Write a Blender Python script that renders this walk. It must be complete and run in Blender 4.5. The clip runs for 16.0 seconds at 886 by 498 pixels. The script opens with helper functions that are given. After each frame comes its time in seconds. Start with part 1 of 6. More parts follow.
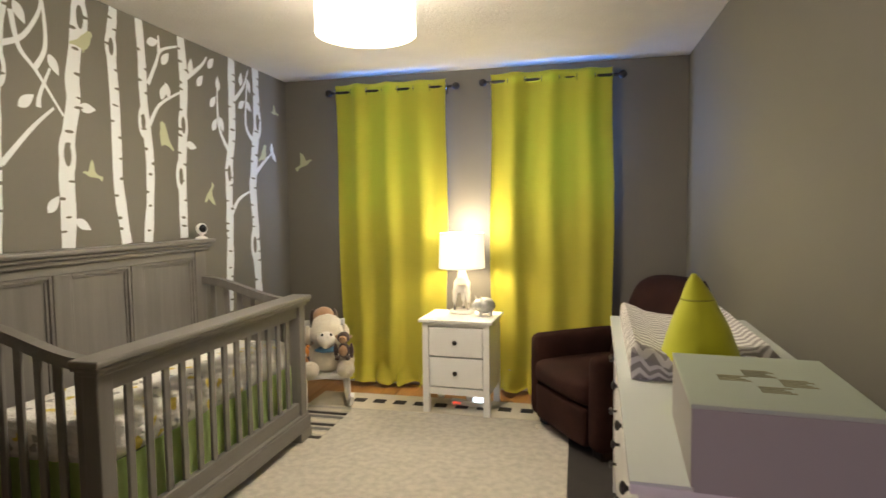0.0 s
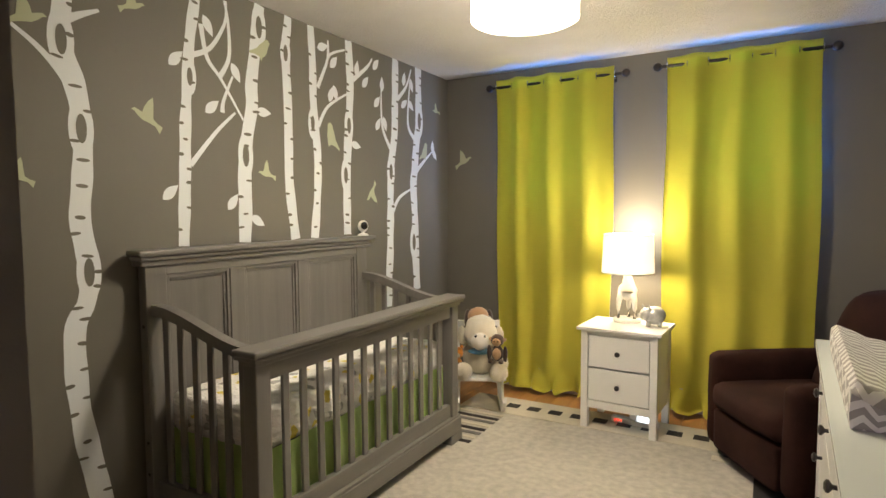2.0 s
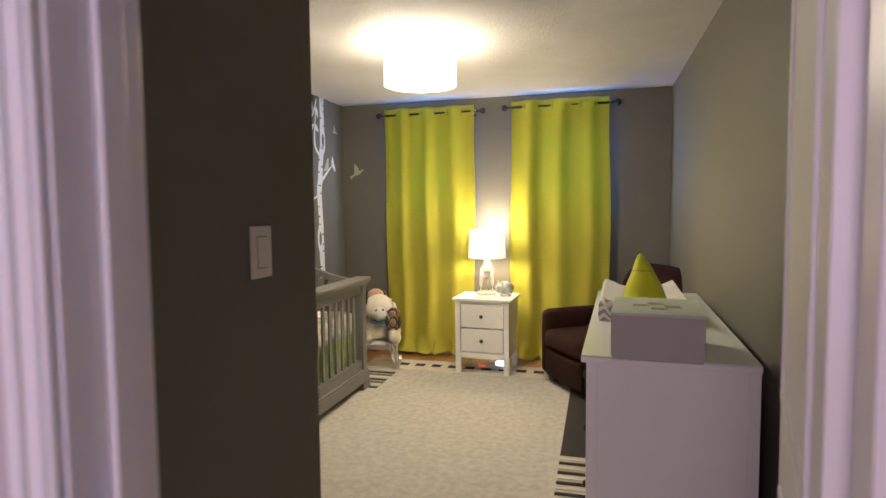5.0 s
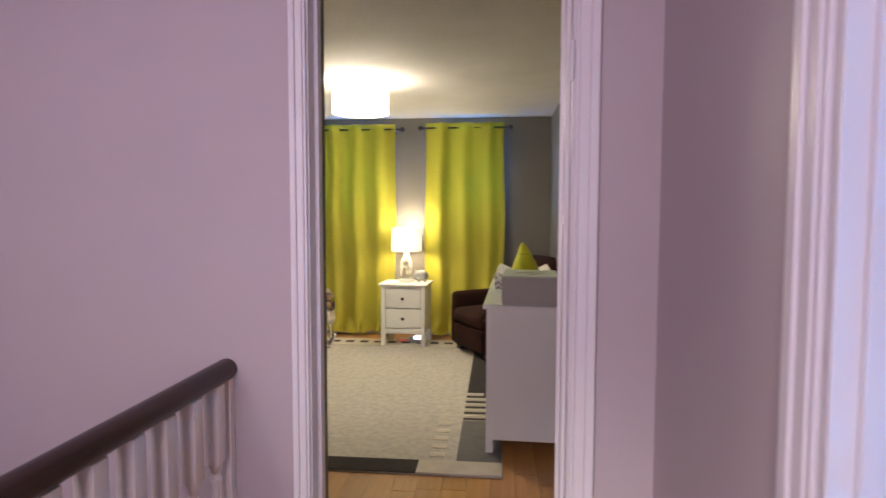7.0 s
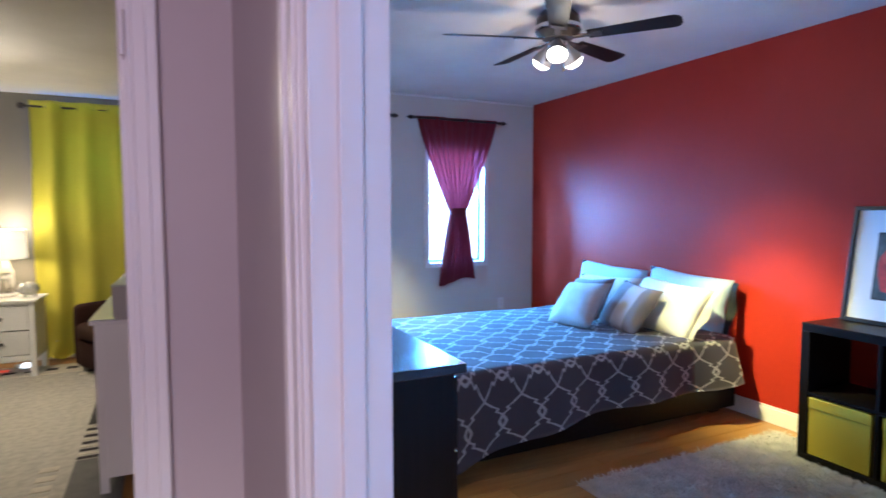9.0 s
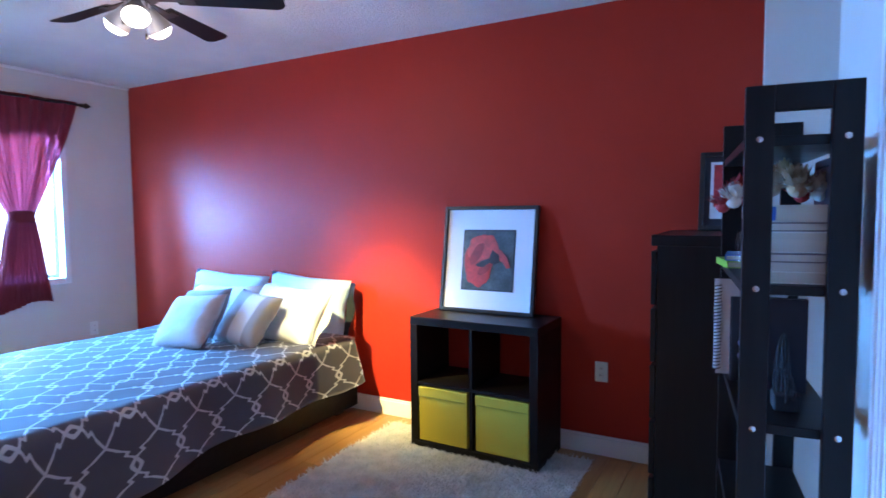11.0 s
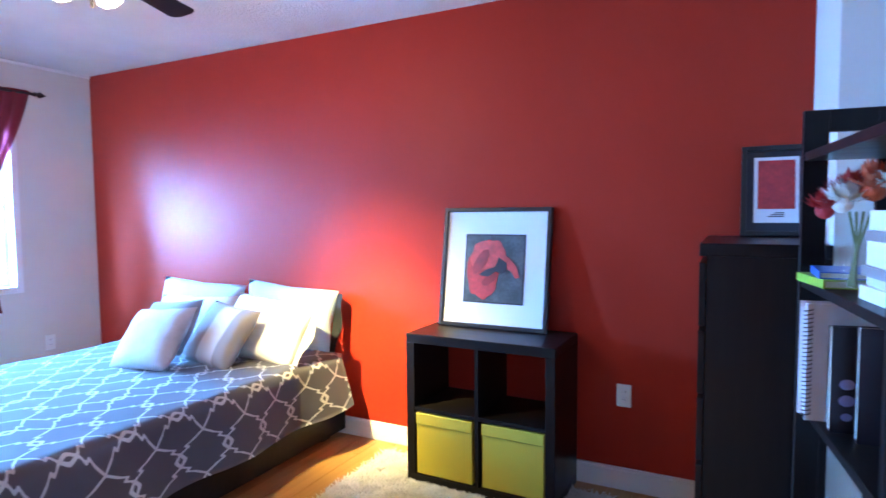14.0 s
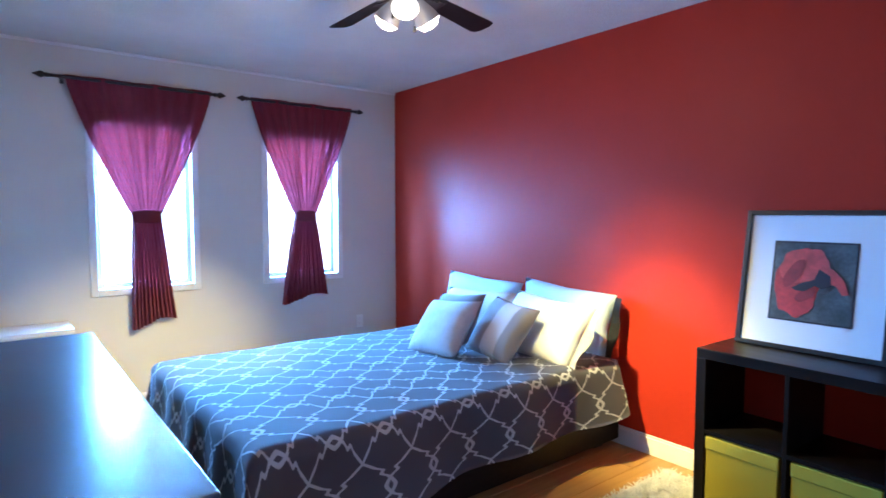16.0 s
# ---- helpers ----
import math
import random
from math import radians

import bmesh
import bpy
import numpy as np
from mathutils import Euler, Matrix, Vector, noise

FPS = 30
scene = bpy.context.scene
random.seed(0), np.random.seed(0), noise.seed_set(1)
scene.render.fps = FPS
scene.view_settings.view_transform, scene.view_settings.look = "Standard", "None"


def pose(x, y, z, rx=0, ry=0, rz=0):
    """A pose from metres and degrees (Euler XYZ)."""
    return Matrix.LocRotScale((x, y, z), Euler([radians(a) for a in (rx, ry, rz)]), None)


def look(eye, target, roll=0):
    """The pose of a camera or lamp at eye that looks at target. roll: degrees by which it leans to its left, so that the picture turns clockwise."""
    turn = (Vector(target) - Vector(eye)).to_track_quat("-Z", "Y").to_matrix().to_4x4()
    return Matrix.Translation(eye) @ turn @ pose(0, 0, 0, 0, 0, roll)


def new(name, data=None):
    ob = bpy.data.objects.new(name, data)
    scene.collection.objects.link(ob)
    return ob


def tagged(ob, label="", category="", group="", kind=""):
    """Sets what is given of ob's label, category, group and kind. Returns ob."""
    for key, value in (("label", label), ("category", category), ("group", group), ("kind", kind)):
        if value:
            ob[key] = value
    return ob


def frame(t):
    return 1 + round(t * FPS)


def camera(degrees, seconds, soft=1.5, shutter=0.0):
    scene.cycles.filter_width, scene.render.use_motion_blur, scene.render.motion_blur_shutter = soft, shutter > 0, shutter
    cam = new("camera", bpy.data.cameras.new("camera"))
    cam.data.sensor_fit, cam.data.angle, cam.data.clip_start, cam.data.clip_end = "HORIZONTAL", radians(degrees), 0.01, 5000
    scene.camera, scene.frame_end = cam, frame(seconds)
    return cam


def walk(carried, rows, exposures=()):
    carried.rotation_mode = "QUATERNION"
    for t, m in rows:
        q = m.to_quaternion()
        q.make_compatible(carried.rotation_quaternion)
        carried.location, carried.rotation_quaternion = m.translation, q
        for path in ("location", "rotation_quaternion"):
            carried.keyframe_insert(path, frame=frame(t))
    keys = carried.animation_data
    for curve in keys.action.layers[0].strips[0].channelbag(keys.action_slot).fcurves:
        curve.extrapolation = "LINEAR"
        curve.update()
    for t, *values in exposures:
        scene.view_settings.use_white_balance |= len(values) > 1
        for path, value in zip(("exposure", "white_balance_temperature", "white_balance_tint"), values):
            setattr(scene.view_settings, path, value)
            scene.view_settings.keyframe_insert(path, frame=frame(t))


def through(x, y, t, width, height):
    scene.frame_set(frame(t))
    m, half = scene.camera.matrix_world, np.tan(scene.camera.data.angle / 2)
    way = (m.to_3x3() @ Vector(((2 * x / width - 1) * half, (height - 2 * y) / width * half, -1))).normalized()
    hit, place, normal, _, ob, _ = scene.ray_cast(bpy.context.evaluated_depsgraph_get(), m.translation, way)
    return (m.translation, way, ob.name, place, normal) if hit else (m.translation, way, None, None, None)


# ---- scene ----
# ---------------------------------------------------------------- camera
cam = camera(75.33, 16.0, shutter=0.4)
ROWS = [
    (0.0, 0.000, -0.000, 1.417, -3.767, 0.664, 13.117),
    (0.5, 0.017, 0.125, 1.420, -3.702, 0.848, 19.352),
    (1.0, -0.039, 0.154, 1.414, -3.689, 0.428, 24.157),
    (1.5, -0.024, 0.182, 1.418, -3.770, 0.455, 27.796),
    (2.0, -0.021, 0.187, 1.418, -3.799, 0.329, 29.428),
    (2.5, 0.019, 0.169, 1.421, -3.777, 0.296, 30.107),
    (3.0, 0.075, 0.062, 1.429, -3.748, 0.300, 29.930),
    (3.5, 0.121, -0.142, 1.418, -3.696, 0.130, 26.245),
    (4.0, 0.148, -0.382, 1.439, -3.922, 0.339, 20.885),
    (6.5, 0.167, -1.963, 1.411, -3.485, 0.077, 10.038),
    (7.0, 0.175, -2.158, 1.413, -3.496, -0.143, 5.370),
    (7.5, 0.199, -2.284, 1.415, -3.526, -0.107, -3.846),
    (8.0, 0.289, -2.275, 1.419, -3.697, 0.096, -12.956),
    (8.5, 0.381, -2.209, 1.425, -3.815, 0.199, -18.973),
    (9.0, 0.442, -2.084, 1.421, -3.850, 0.097, -25.942),
    (9.5, 0.518, -1.988, 1.387, -3.646, -0.200, -37.130),
    (10.0, 0.635, -1.927, 1.391, -3.495, 0.032, -47.291),
    (12.5, 0.969, -1.821, 1.408, -3.811, 0.567, -69.186),
    (13.0, 1.072, -1.758, 1.411, -3.859, 0.534, -68.978),
    (13.5, 1.124, -1.687, 1.414, -3.827, 0.569, -67.183),
    (14.0, 1.109, -1.609, 1.415, -3.627, 0.455, -63.074),
    (14.5, 1.089, -1.558, 1.415, -3.495, 0.292, -57.049),
    (15.0, 1.060, -1.512, 1.437, -3.569, 0.147, -50.800),
    (15.5, 1.025, -1.482, 1.437, -3.555, -0.020, -44.102),
    (16.0, 1.047, -1.475, 1.434, -3.708, 0.017, -37.953),
]
walk(cam, [(t, pose(x, y, z, 90 + pitch, roll, yaw)) for t, x, y, z, pitch, roll, yaw in ROWS],
     [(0.0, 0.0, 6500, 10), (6.0, 0.0, 6500, 10), (7.0, -0.05, 6500, 10), (8.0, -0.32, 6400, 10), (9.0, -0.32, 6250, 11), (10.0, -0.08, 6200, 12), (12.3, 0.66, 6950, 19),
      (13.5, 0.92, 6950, 19), (14.5, 0.72, 6800, 17), (15.5, 0.18, 6650, 14), (16.0, 0.0, 6600, 14)])

# ---------------------------------------------------------------- world and light
world = bpy.data.worlds.new("sky_world")
scene.world = world
world.use_nodes = True
wn = world.node_tree
sky = wn.nodes.new("ShaderNodeTexSky")
sky.sky_type = "NISHITA"
sky.sun_disc = False
sky.sun_elevation = radians(28)
sky.sun_rotation = radians(180)
sky.air_density = 1.2
bg = wn.nodes["Background"]
bg.inputs["Strength"].default_value = 0.15
wn.links.new(sky.outputs[0], bg.inputs["Color"])


def lamp(name, kind, energy, color, m, size=0.1, size_y=None, cone=None, blend=0.5):
    data = bpy.data.lights.new(name, kind)
    data.energy, data.color = energy, color
    if kind == "AREA":
        data.shape, data.size, data.size_y = "RECTANGLE", size, size_y or size
    elif kind == "SUN":
        data.angle = size
    else:
        data.shadow_soft_size = size
    if cone:
        data.spot_size, data.spot_blend = radians(cone), blend
    ob = new(name, data)
    ob.matrix_world = m
    return ob


SUN_DIR = Vector((0.25, 0.85, -0.47))
lamp("sun", "SUN", 1.2, (1.0, 0.95, 0.88), look((0, -40, 40), Vector((0, -40, 40)) + SUN_DIR), size=radians(12))
DAY = (0.085, 0.39, 1.0)
WARM = (1.0, 0.86, 0.67)
# sky light in the window openings: two of the red bedroom, two behind the nursery curtains;
# the last is an added mauve fill for the hall, set in an unseen, assumed stairwell window
lamp("window_light", "AREA", 1650, DAY, look((1.91, 3.60, 1.68), (1.91, 1.2, 0.84)), 0.70, 1.2)
lamp("window_light", "AREA", 1650, DAY, look((3.13, 3.60, 1.68), (3.13, 1.2, 0.84)), 0.70, 1.2)
lamp("window_light", "AREA", 26, (0.08, 0.31, 1.0), look((-1.455, 4.60, 1.85), (-1.455, 4.0, 1.85)), 0.70, 0.8)
lamp("window_light", "AREA", 26, (0.08, 0.31, 1.0), look((-0.18, 4.60, 1.85), (-0.18, 4.0, 1.85)), 0.76, 0.8)
lamp("window_light", "AREA", 37, (0.85, 0.665, 0.94), look((-0.55, -3.33, 1.65), (-0.75, 0, 1.5)), 1.1, 1.2)
# the lamps that are switched on
lamp("ceiling_bulb", "POINT", 50, WARM, pose(-0.96, 2.58, 2.375), 0.09)
lamp("ceiling_bulb", "AREA", 26, WARM, look((-0.96, 2.58, 2.228), (-0.96, 2.581, 0)), 0.40)
lamp("table_bulb", "POINT", 20, (1.0, 0.84, 0.62), pose(-0.82, 4.235, 1.280), 0.03)
# added second light low in the shade for the downward spill; the lamp has one bulb
lamp("table_bulb", "POINT", 19, (1.0, 0.82, 0.58), pose(-0.82, 4.16, 1.045), 0.04)
FAN = Vector((2.49, 0.63, 2.545))
# the wide -13 row is no fourth bulb, added to soften the wall pool's edge
for ang, fall, watts, cone in ((-13, 1.22, 560, 38), (-13, 1.20, 170, 58), (106, 0.98, 420, 48), (232, 1.36, 290, 54)):
    d = Vector((math.cos(radians(ang)), math.sin(radians(ang)), -fall)).normalized()
    eye = FAN + Vector((0, 0, -0.20)) + d * 0.20
    lamp("fan_bulb", "SPOT", watts, (1.0, 0.95, 0.42), look(eye, eye + d), 0.03, cone=cone, blend=1.0)
# added warm fill hanging below the shades, not a bulb of its own
lamp("fan_bulb", "POINT", 9, (1.0, 0.76, 0.50), pose(FAN.x, FAN.y, FAN.z - 0.47), 0.07)

# ---------------------------------------------------------------- materials
def nodes_of(name):
    m = bpy.data.materials.new(name)
    m.use_nodes = True
    nt = m.node_tree
    return m, nt, nt.nodes["Principled BSDF"]


def add(nt, kind, **inputs):
    n = nt.nodes.new(kind)
    for k, v in inputs.items():
        n.inputs[k.replace("_", " ")].default_value = v
    return n


def mix_color(nt, fac, a, b):
    n = nt.nodes.new("ShaderNodeMix")
    n.data_type = "RGBA"
    for sock, v in ((n.inputs[0], fac), (n.inputs[6], a), (n.inputs[7], b)):
        if hasattr(v, "is_linked"):
            nt.links.new(v, sock)
        else:
            sock.default_value = v if not isinstance(v, tuple) else (*v, 1)[:4]
    return n.outputs[2]


def math_node(nt, op, a, b=None, c=None):
    n = nt.nodes.new("ShaderNodeMath")
    n.operation = op
    for i, v in enumerate((a, b, c)):
        if v is None:
            continue
        if hasattr(v, "is_linked"):
            nt.links.new(v, n.inputs[i])
        else:
            n.inputs[i].default_value = v
    return n.outputs[0]


def coords(nt, scale=(1, 1, 1), which="Object"):
    tc = nt.nodes.new("ShaderNodeTexCoord")
    mp = nt.nodes.new("ShaderNodeMapping")
    mp.inputs["Scale"].default_value = scale
    nt.links.new(tc.outputs[which], mp.inputs[0])
    return mp.outputs[0]


def noise_tex(nt, vec, scale, detail=4, rough=0.55):
    n = add(nt, "ShaderNodeTexNoise", Scale=scale, Detail=detail, Roughness=rough)
    nt.links.new(vec, n.inputs["Vector"])
    return n.outputs["Fac"]


def bumped(nt, p, height, strength, distance):
    b = add(nt, "ShaderNodeBump", Strength=strength, Distance=distance)
    nt.links.new(height, b.inputs["Height"])
    nt.links.new(b.outputs[0], p.inputs["Normal"])


def ramp(nt, fac, lo, hi):
    n = add(nt, "ShaderNodeMapRange")
    n.inputs[1].default_value, n.inputs[2].default_value = lo, hi
    nt.links.new(fac, n.inputs[0])
    return n.outputs[0]


def shade(c, k):
    return tuple(min(1, v * k) for v in c)


def plain(name, color, rough=0.5, metal=0.0, var=0.12, broad=1.5, fine=60, bump=0.15, depth=0.002, stretch=(1, 1, 1), sheen=0.0, gloss=0.5):
    """A painted, woven or moulded surface with broad staining and fine grain."""
    m, nt, p = nodes_of(name)
    vec = coords(nt, stretch)
    a, b = noise_tex(nt, vec, broad, 3), noise_tex(nt, vec, fine, 5, 0.6)
    c = mix_color(nt, ramp(nt, a, 0.3, 0.7), shade(color, 1 - var), shade(color, 1 + var))
    c = mix_color(nt, math_node(nt, "MULTIPLY", ramp(nt, b, 0.35, 0.75), 0.5 * min(1, var * 3)), c, shade(color, 1 - 1.6 * var))
    nt.links.new(c, p.inputs["Base Color"])
    nt.links.new(math_node(nt, "MULTIPLY_ADD", a, 0.14, rough - 0.07), p.inputs["Roughness"])
    p.inputs["Metallic"].default_value = metal
    p.inputs["Sheen Weight"].default_value = sheen
    p.inputs["Specular IOR Level"].default_value = gloss
    if bump:
        bumped(nt, p, b, bump, depth)
    return m


def wood(name, dark, light, rough=0.4, along="y", grain=26, per_piece=0.0, gloss=0.5):
    m, nt, p = nodes_of(name)
    s = {"x": (0.06, 1, 1), "y": (1, 0.06, 1), "z": (1, 1, 0.06)}[along]
    vec = coords(nt, s)
    a = noise_tex(nt, vec, grain, 6, 0.65)
    b = noise_tex(nt, coords(nt), 2.0, 2)
    c = mix_color(nt, ramp(nt, a, 0.3, 0.72), dark, light)
    c = mix_color(nt, math_node(nt, "MULTIPLY", b, 0.25), c, shade(dark, 0.8))
    if per_piece:
        oi = nt.nodes.new("ShaderNodeObjectInfo")
        c = mix_color(nt, math_node(nt, "MULTIPLY", oi.outputs["Random"], per_piece), c, shade(dark, 0.72))
    nt.links.new(c, p.inputs["Base Color"])
    nt.links.new(math_node(nt, "MULTIPLY_ADD", a, 0.12, rough - 0.05), p.inputs["Roughness"])
    p.inputs["Specular IOR Level"].default_value = gloss
    bumped(nt, p, a, 0.12, 0.001)
    return m


def pattern(name, fac_of, color_a, color_b, rough=0.8, which="UV", fine=300, bump=0.2, sheen=0.2):
    """Two-colour printed cloth: fac_of(nt, u, v) gives 0 for color_a and 1 for color_b."""
    m, nt, p = nodes_of(name)
    vec = coords(nt, which=which)
    sep = nt.nodes.new("ShaderNodeSeparateXYZ")
    nt.links.new(vec, sep.inputs[0])
    fac = fac_of(nt, sep.outputs[0], sep.outputs[1])
    weave = noise_tex(nt, coords(nt), fine, 3)
    broad = noise_tex(nt, coords(nt), 3.0, 3)
    a = mix_color(nt, ramp(nt, broad, 0.3, 0.7), shade(color_a, 0.88), shade(color_a, 1.1))
    b = mix_color(nt, ramp(nt, broad, 0.3, 0.7), shade(color_b, 0.92), color_b)
    nt.links.new(mix_color(nt, fac, a, b), p.inputs["Base Color"])
    p.inputs["Roughness"].default_value = rough
    p.inputs["Sheen Weight"].default_value = sheen
    bumped(nt, p, weave, bump, 0.001)
    return m


def trellis(nt, u, v):
    """Interlaced ogee lattice: wavy lines with a small barb half way and a lens where two links overlap."""
    fold = lambda w, at, period, half: math_node(nt, "PINGPONG", math_node(nt, "MULTIPLY_ADD", w, 1 / period, 20 - at / period), half)
    U, V = fold(u, 0.902, 0.23, 0.5), fold(v, 1.94, 0.20, 1.0)

    def curve(w):
        x = math_node(nt, "MULTIPLY", w, 2.0)
        rise = math_node(nt, "POWER", x, 1.4)
        near = math_node(nt, "SUBTRACT", x, 0.52)
        barb = math_node(nt, "MULTIPLY", math_node(nt, "SINE", math_node(nt, "MULTIPLY", near, 15.0)),
                         math_node(nt, "EXPONENT", math_node(nt, "MULTIPLY", math_node(nt, "MULTIPLY", near, near), -60.0)))
        g = math_node(nt, "MULTIPLY_ADD", rise, 0.59, -0.09)
        return math_node(nt, "MULTIPLY_ADD", barb, -0.085, g)

    def close(a, w):
        g = curve(w)
        return math_node(nt, "MINIMUM", math_node(nt, "ABSOLUTE", math_node(nt, "SUBTRACT", a, g)), math_node(nt, "ABSOLUTE", math_node(nt, "ADD", a, g)))
    d = math_node(nt, "MINIMUM", close(V, U), close(U, math_node(nt, "SUBTRACT", 1.0, V)))
    return ramp(nt, d, 0.050, 0.036)


def chevron(nt, u, v):
    z = math_node(nt, "PINGPONG", v, 0.045)
    s = math_node(nt, "ADD", u, math_node(nt, "MULTIPLY", z, 0.8))
    return math_node(nt, "LESS_THAN", math_node(nt, "FRACT", math_node(nt, "DIVIDE", s, 0.052)), 0.5)


def print_cloth(name):
    """Rumpled white cotton with scattered yellow and grey shapes of uneven outline."""
    m, nt, p = nodes_of(name)
    vec = coords(nt)
    warp = add(nt, "ShaderNodeTexNoise", Scale=16.0, Detail=2.0)
    nt.links.new(vec, warp.inputs["Vector"])
    bent = nt.nodes.new("ShaderNodeMixRGB")
    bent.blend_type = "ADD"
    bent.inputs[0].default_value = 0.09
    nt.links.new(vec, bent.inputs[1])
    nt.links.new(warp.outputs["Color"], bent.inputs[2])
    vo = add(nt, "ShaderNodeTexVoronoi", Scale=15.0)
    nt.links.new(bent.outputs[0], vo.inputs["Vector"])
    sep = nt.nodes.new("ShaderNodeSeparateColor")
    nt.links.new(vo.outputs["Color"], sep.inputs[0])
    near = math_node(nt, "LESS_THAN", vo.outputs["Distance"], 0.36)
    yellow = math_node(nt, "MULTIPLY", near, math_node(nt, "GREATER_THAN", sep.outputs[0], 0.76))
    grey = math_node(nt, "MULTIPLY", near, math_node(nt, "LESS_THAN", sep.outputs[0], 0.36))
    c = mix_color(nt, grey, (0.88, 0.86, 0.82), (0.38, 0.37, 0.35))
    c = mix_color(nt, yellow, c, (0.76, 0.62, 0.12))
    nt.links.new(c, p.inputs["Base Color"])
    p.inputs["Roughness"].default_value = 0.85
    bumped(nt, p, noise_tex(nt, coords(nt, (1, 1, 2.4)), 15, 4), 0.9, 0.03)
    return m


def sheer(name, color, through, rough=0.9):
    """Cloth that lets some light through."""
    m, nt, p = nodes_of(name)
    vec = coords(nt, (1, 1, 0.15))
    n = noise_tex(nt, vec, 40, 4)
    c = mix_color(nt, n, shade(color, 0.8), shade(color, 1.15))
    nt.links.new(c, p.inputs["Base Color"])
    p.inputs["Roughness"].default_value = rough
    p.inputs["Sheen Weight"].default_value = 0.1
    tr = nt.nodes.new("ShaderNodeBsdfTranslucent")
    nt.links.new(c, tr.inputs["Color"])
    mx = nt.nodes.new("ShaderNodeMixShader")
    mx.inputs[0].default_value = through
    out = nt.nodes["Material Output"]
    nt.links.new(p.outputs[0], mx.inputs[1])
    nt.links.new(tr.outputs[0], mx.inputs[2])
    nt.links.new(mx.outputs[0], out.inputs["Surface"])
    bumped(nt, p, noise_tex(nt, coords(nt), 400, 2), 0.2, 0.0006)
    return m


def veil(name, color, tint, see, through):
    """Sheer cloth, denser where it is gathered: see-through share, then translucent share of the rest."""
    m = sheer(name, color, through)
    nt = m.node_tree
    out = nt.nodes["Material Output"]
    last = out.inputs["Surface"].links[0].from_socket
    tp = nt.nodes.new("ShaderNodeBsdfTransparent")
    tp.inputs["Color"].default_value = (*tint, 1)
    gather = noise_tex(nt, coords(nt, (26, 0.9, 1), "UV"), 1.0, 3, 0.6)
    mx = nt.nodes.new("ShaderNodeMixShader")
    nt.links.new(math_node(nt, "MULTIPLY", ramp(nt, gather, 0.30, 0.66), see), mx.inputs[0])
    nt.links.new(last, mx.inputs[1])
    nt.links.new(tp.outputs[0], mx.inputs[2])
    nt.links.new(mx.outputs[0], out.inputs["Surface"])
    return m


def glow(name, color, strength):
    m, nt, p = nodes_of(name)
    p.inputs["Base Color"].default_value = (*color, 1)
    p.inputs["Emission Color"].default_value = (*color, 1)
    p.inputs["Emission Strength"].default_value = strength
    return m


def glass(name, tint=(1, 1, 1), rough=0.0):
    m, nt, p = nodes_of(name)
    tp = nt.nodes.new("ShaderNodeBsdfTransparent")
    tp.inputs["Color"].default_value = (*tint, 1)
    gl = nt.nodes.new("ShaderNodeBsdfGlossy")
    gl.inputs["Roughness"].default_value = rough
    mx = nt.nodes.new("ShaderNodeMixShader")
    mx.inputs[0].default_value = 0.05
    nt.links.new(tp.outputs[0], mx.inputs[1])
    nt.links.new(gl.outputs[0], mx.inputs[2])
    nt.links.new(mx.outputs[0], nt.nodes["Material Output"].inputs["Surface"])
    return m


GREY_WALL = plain("grey_wall_paint", (0.150, 0.140, 0.113), 0.62, var=0.05, fine=240, bump=0.22, depth=0.0012)
MAUVE_WALL = plain("hall_wall_paint", (0.495, 0.428, 0.43), 0.6, var=0.04, fine=240, bump=0.22, depth=0.0012)
BEIGE_WALL = plain("pale_beige_wall_paint", (0.64, 0.58, 0.53), 0.55, var=0.04, fine=240, bump=0.22, depth=0.0012)
RED_WALL = plain("red_wall_paint", (0.41, 0.029, 0.015), 0.42, var=0.05, fine=240, bump=0.25, depth=0.0015, gloss=0.10)
CEILING = plain("stippled_ceiling_paint", (0.72, 0.70, 0.68), 0.9, var=0.08, fine=62, bump=1.0, depth=0.008)
TRIM = plain("white_trim_paint", (0.76, 0.73, 0.72), 0.38, var=0.03, bump=0.05)
OAK = wood("oak_laminate", (0.36, 0.165, 0.045), (0.56, 0.30, 0.10), 0.32, "y", 30, 0.5)
OAK_X = wood("oak_laminate_across", (0.36, 0.165, 0.045), (0.56, 0.30, 0.10), 0.32, "x", 30, 0.5)
GAP = plain("dark_floor_joint", (0.10, 0.05, 0.02), 0.8)
CRIB = wood("weathered_grey_wood", (0.138, 0.129, 0.117), (0.200, 0.189, 0.172), 0.42, "y", 20)
CRIB_Z = wood("weathered_grey_wood_upright", (0.138, 0.129, 0.117), (0.200, 0.189, 0.172), 0.42, "z", 20)
LIME = plain("lime_curtain_cloth", (0.67, 0.62, 0.075), 0.85, var=0.05, fine=260, bump=0.3, sheen=0.1)
SKIRT = plain("green_skirt_cloth", (0.52, 0.69, 0.23), 0.85, sheen=0.2)
SHEET = print_cloth("nursery_print_sheet")
WHITE = plain("white_lacquer", (0.76, 0.75, 0.72), 0.32, var=0.03, bump=0.05)
CERAMIC = plain("white_ceramic", (0.80, 0.78, 0.74), 0.15, var=0.02, bump=0.02)
SILVER = plain("mottled_silver_ceramic", (0.55, 0.55, 0.53), 0.2, 0.35, var=0.25, broad=18)
BLACKMETAL = plain("black_bronze_metal", (0.035, 0.030, 0.028), 0.35, 0.6)
STEEL = plain("brushed_steel", (0.62, 0.62, 0.64), 0.25, 1.0, var=0.06)
ESPRESSO = wood("black_brown_veneer", (0.0055, 0.0042, 0.0040), (0.012, 0.009, 0.008), 0.36, "y", 30, gloss=0.2)
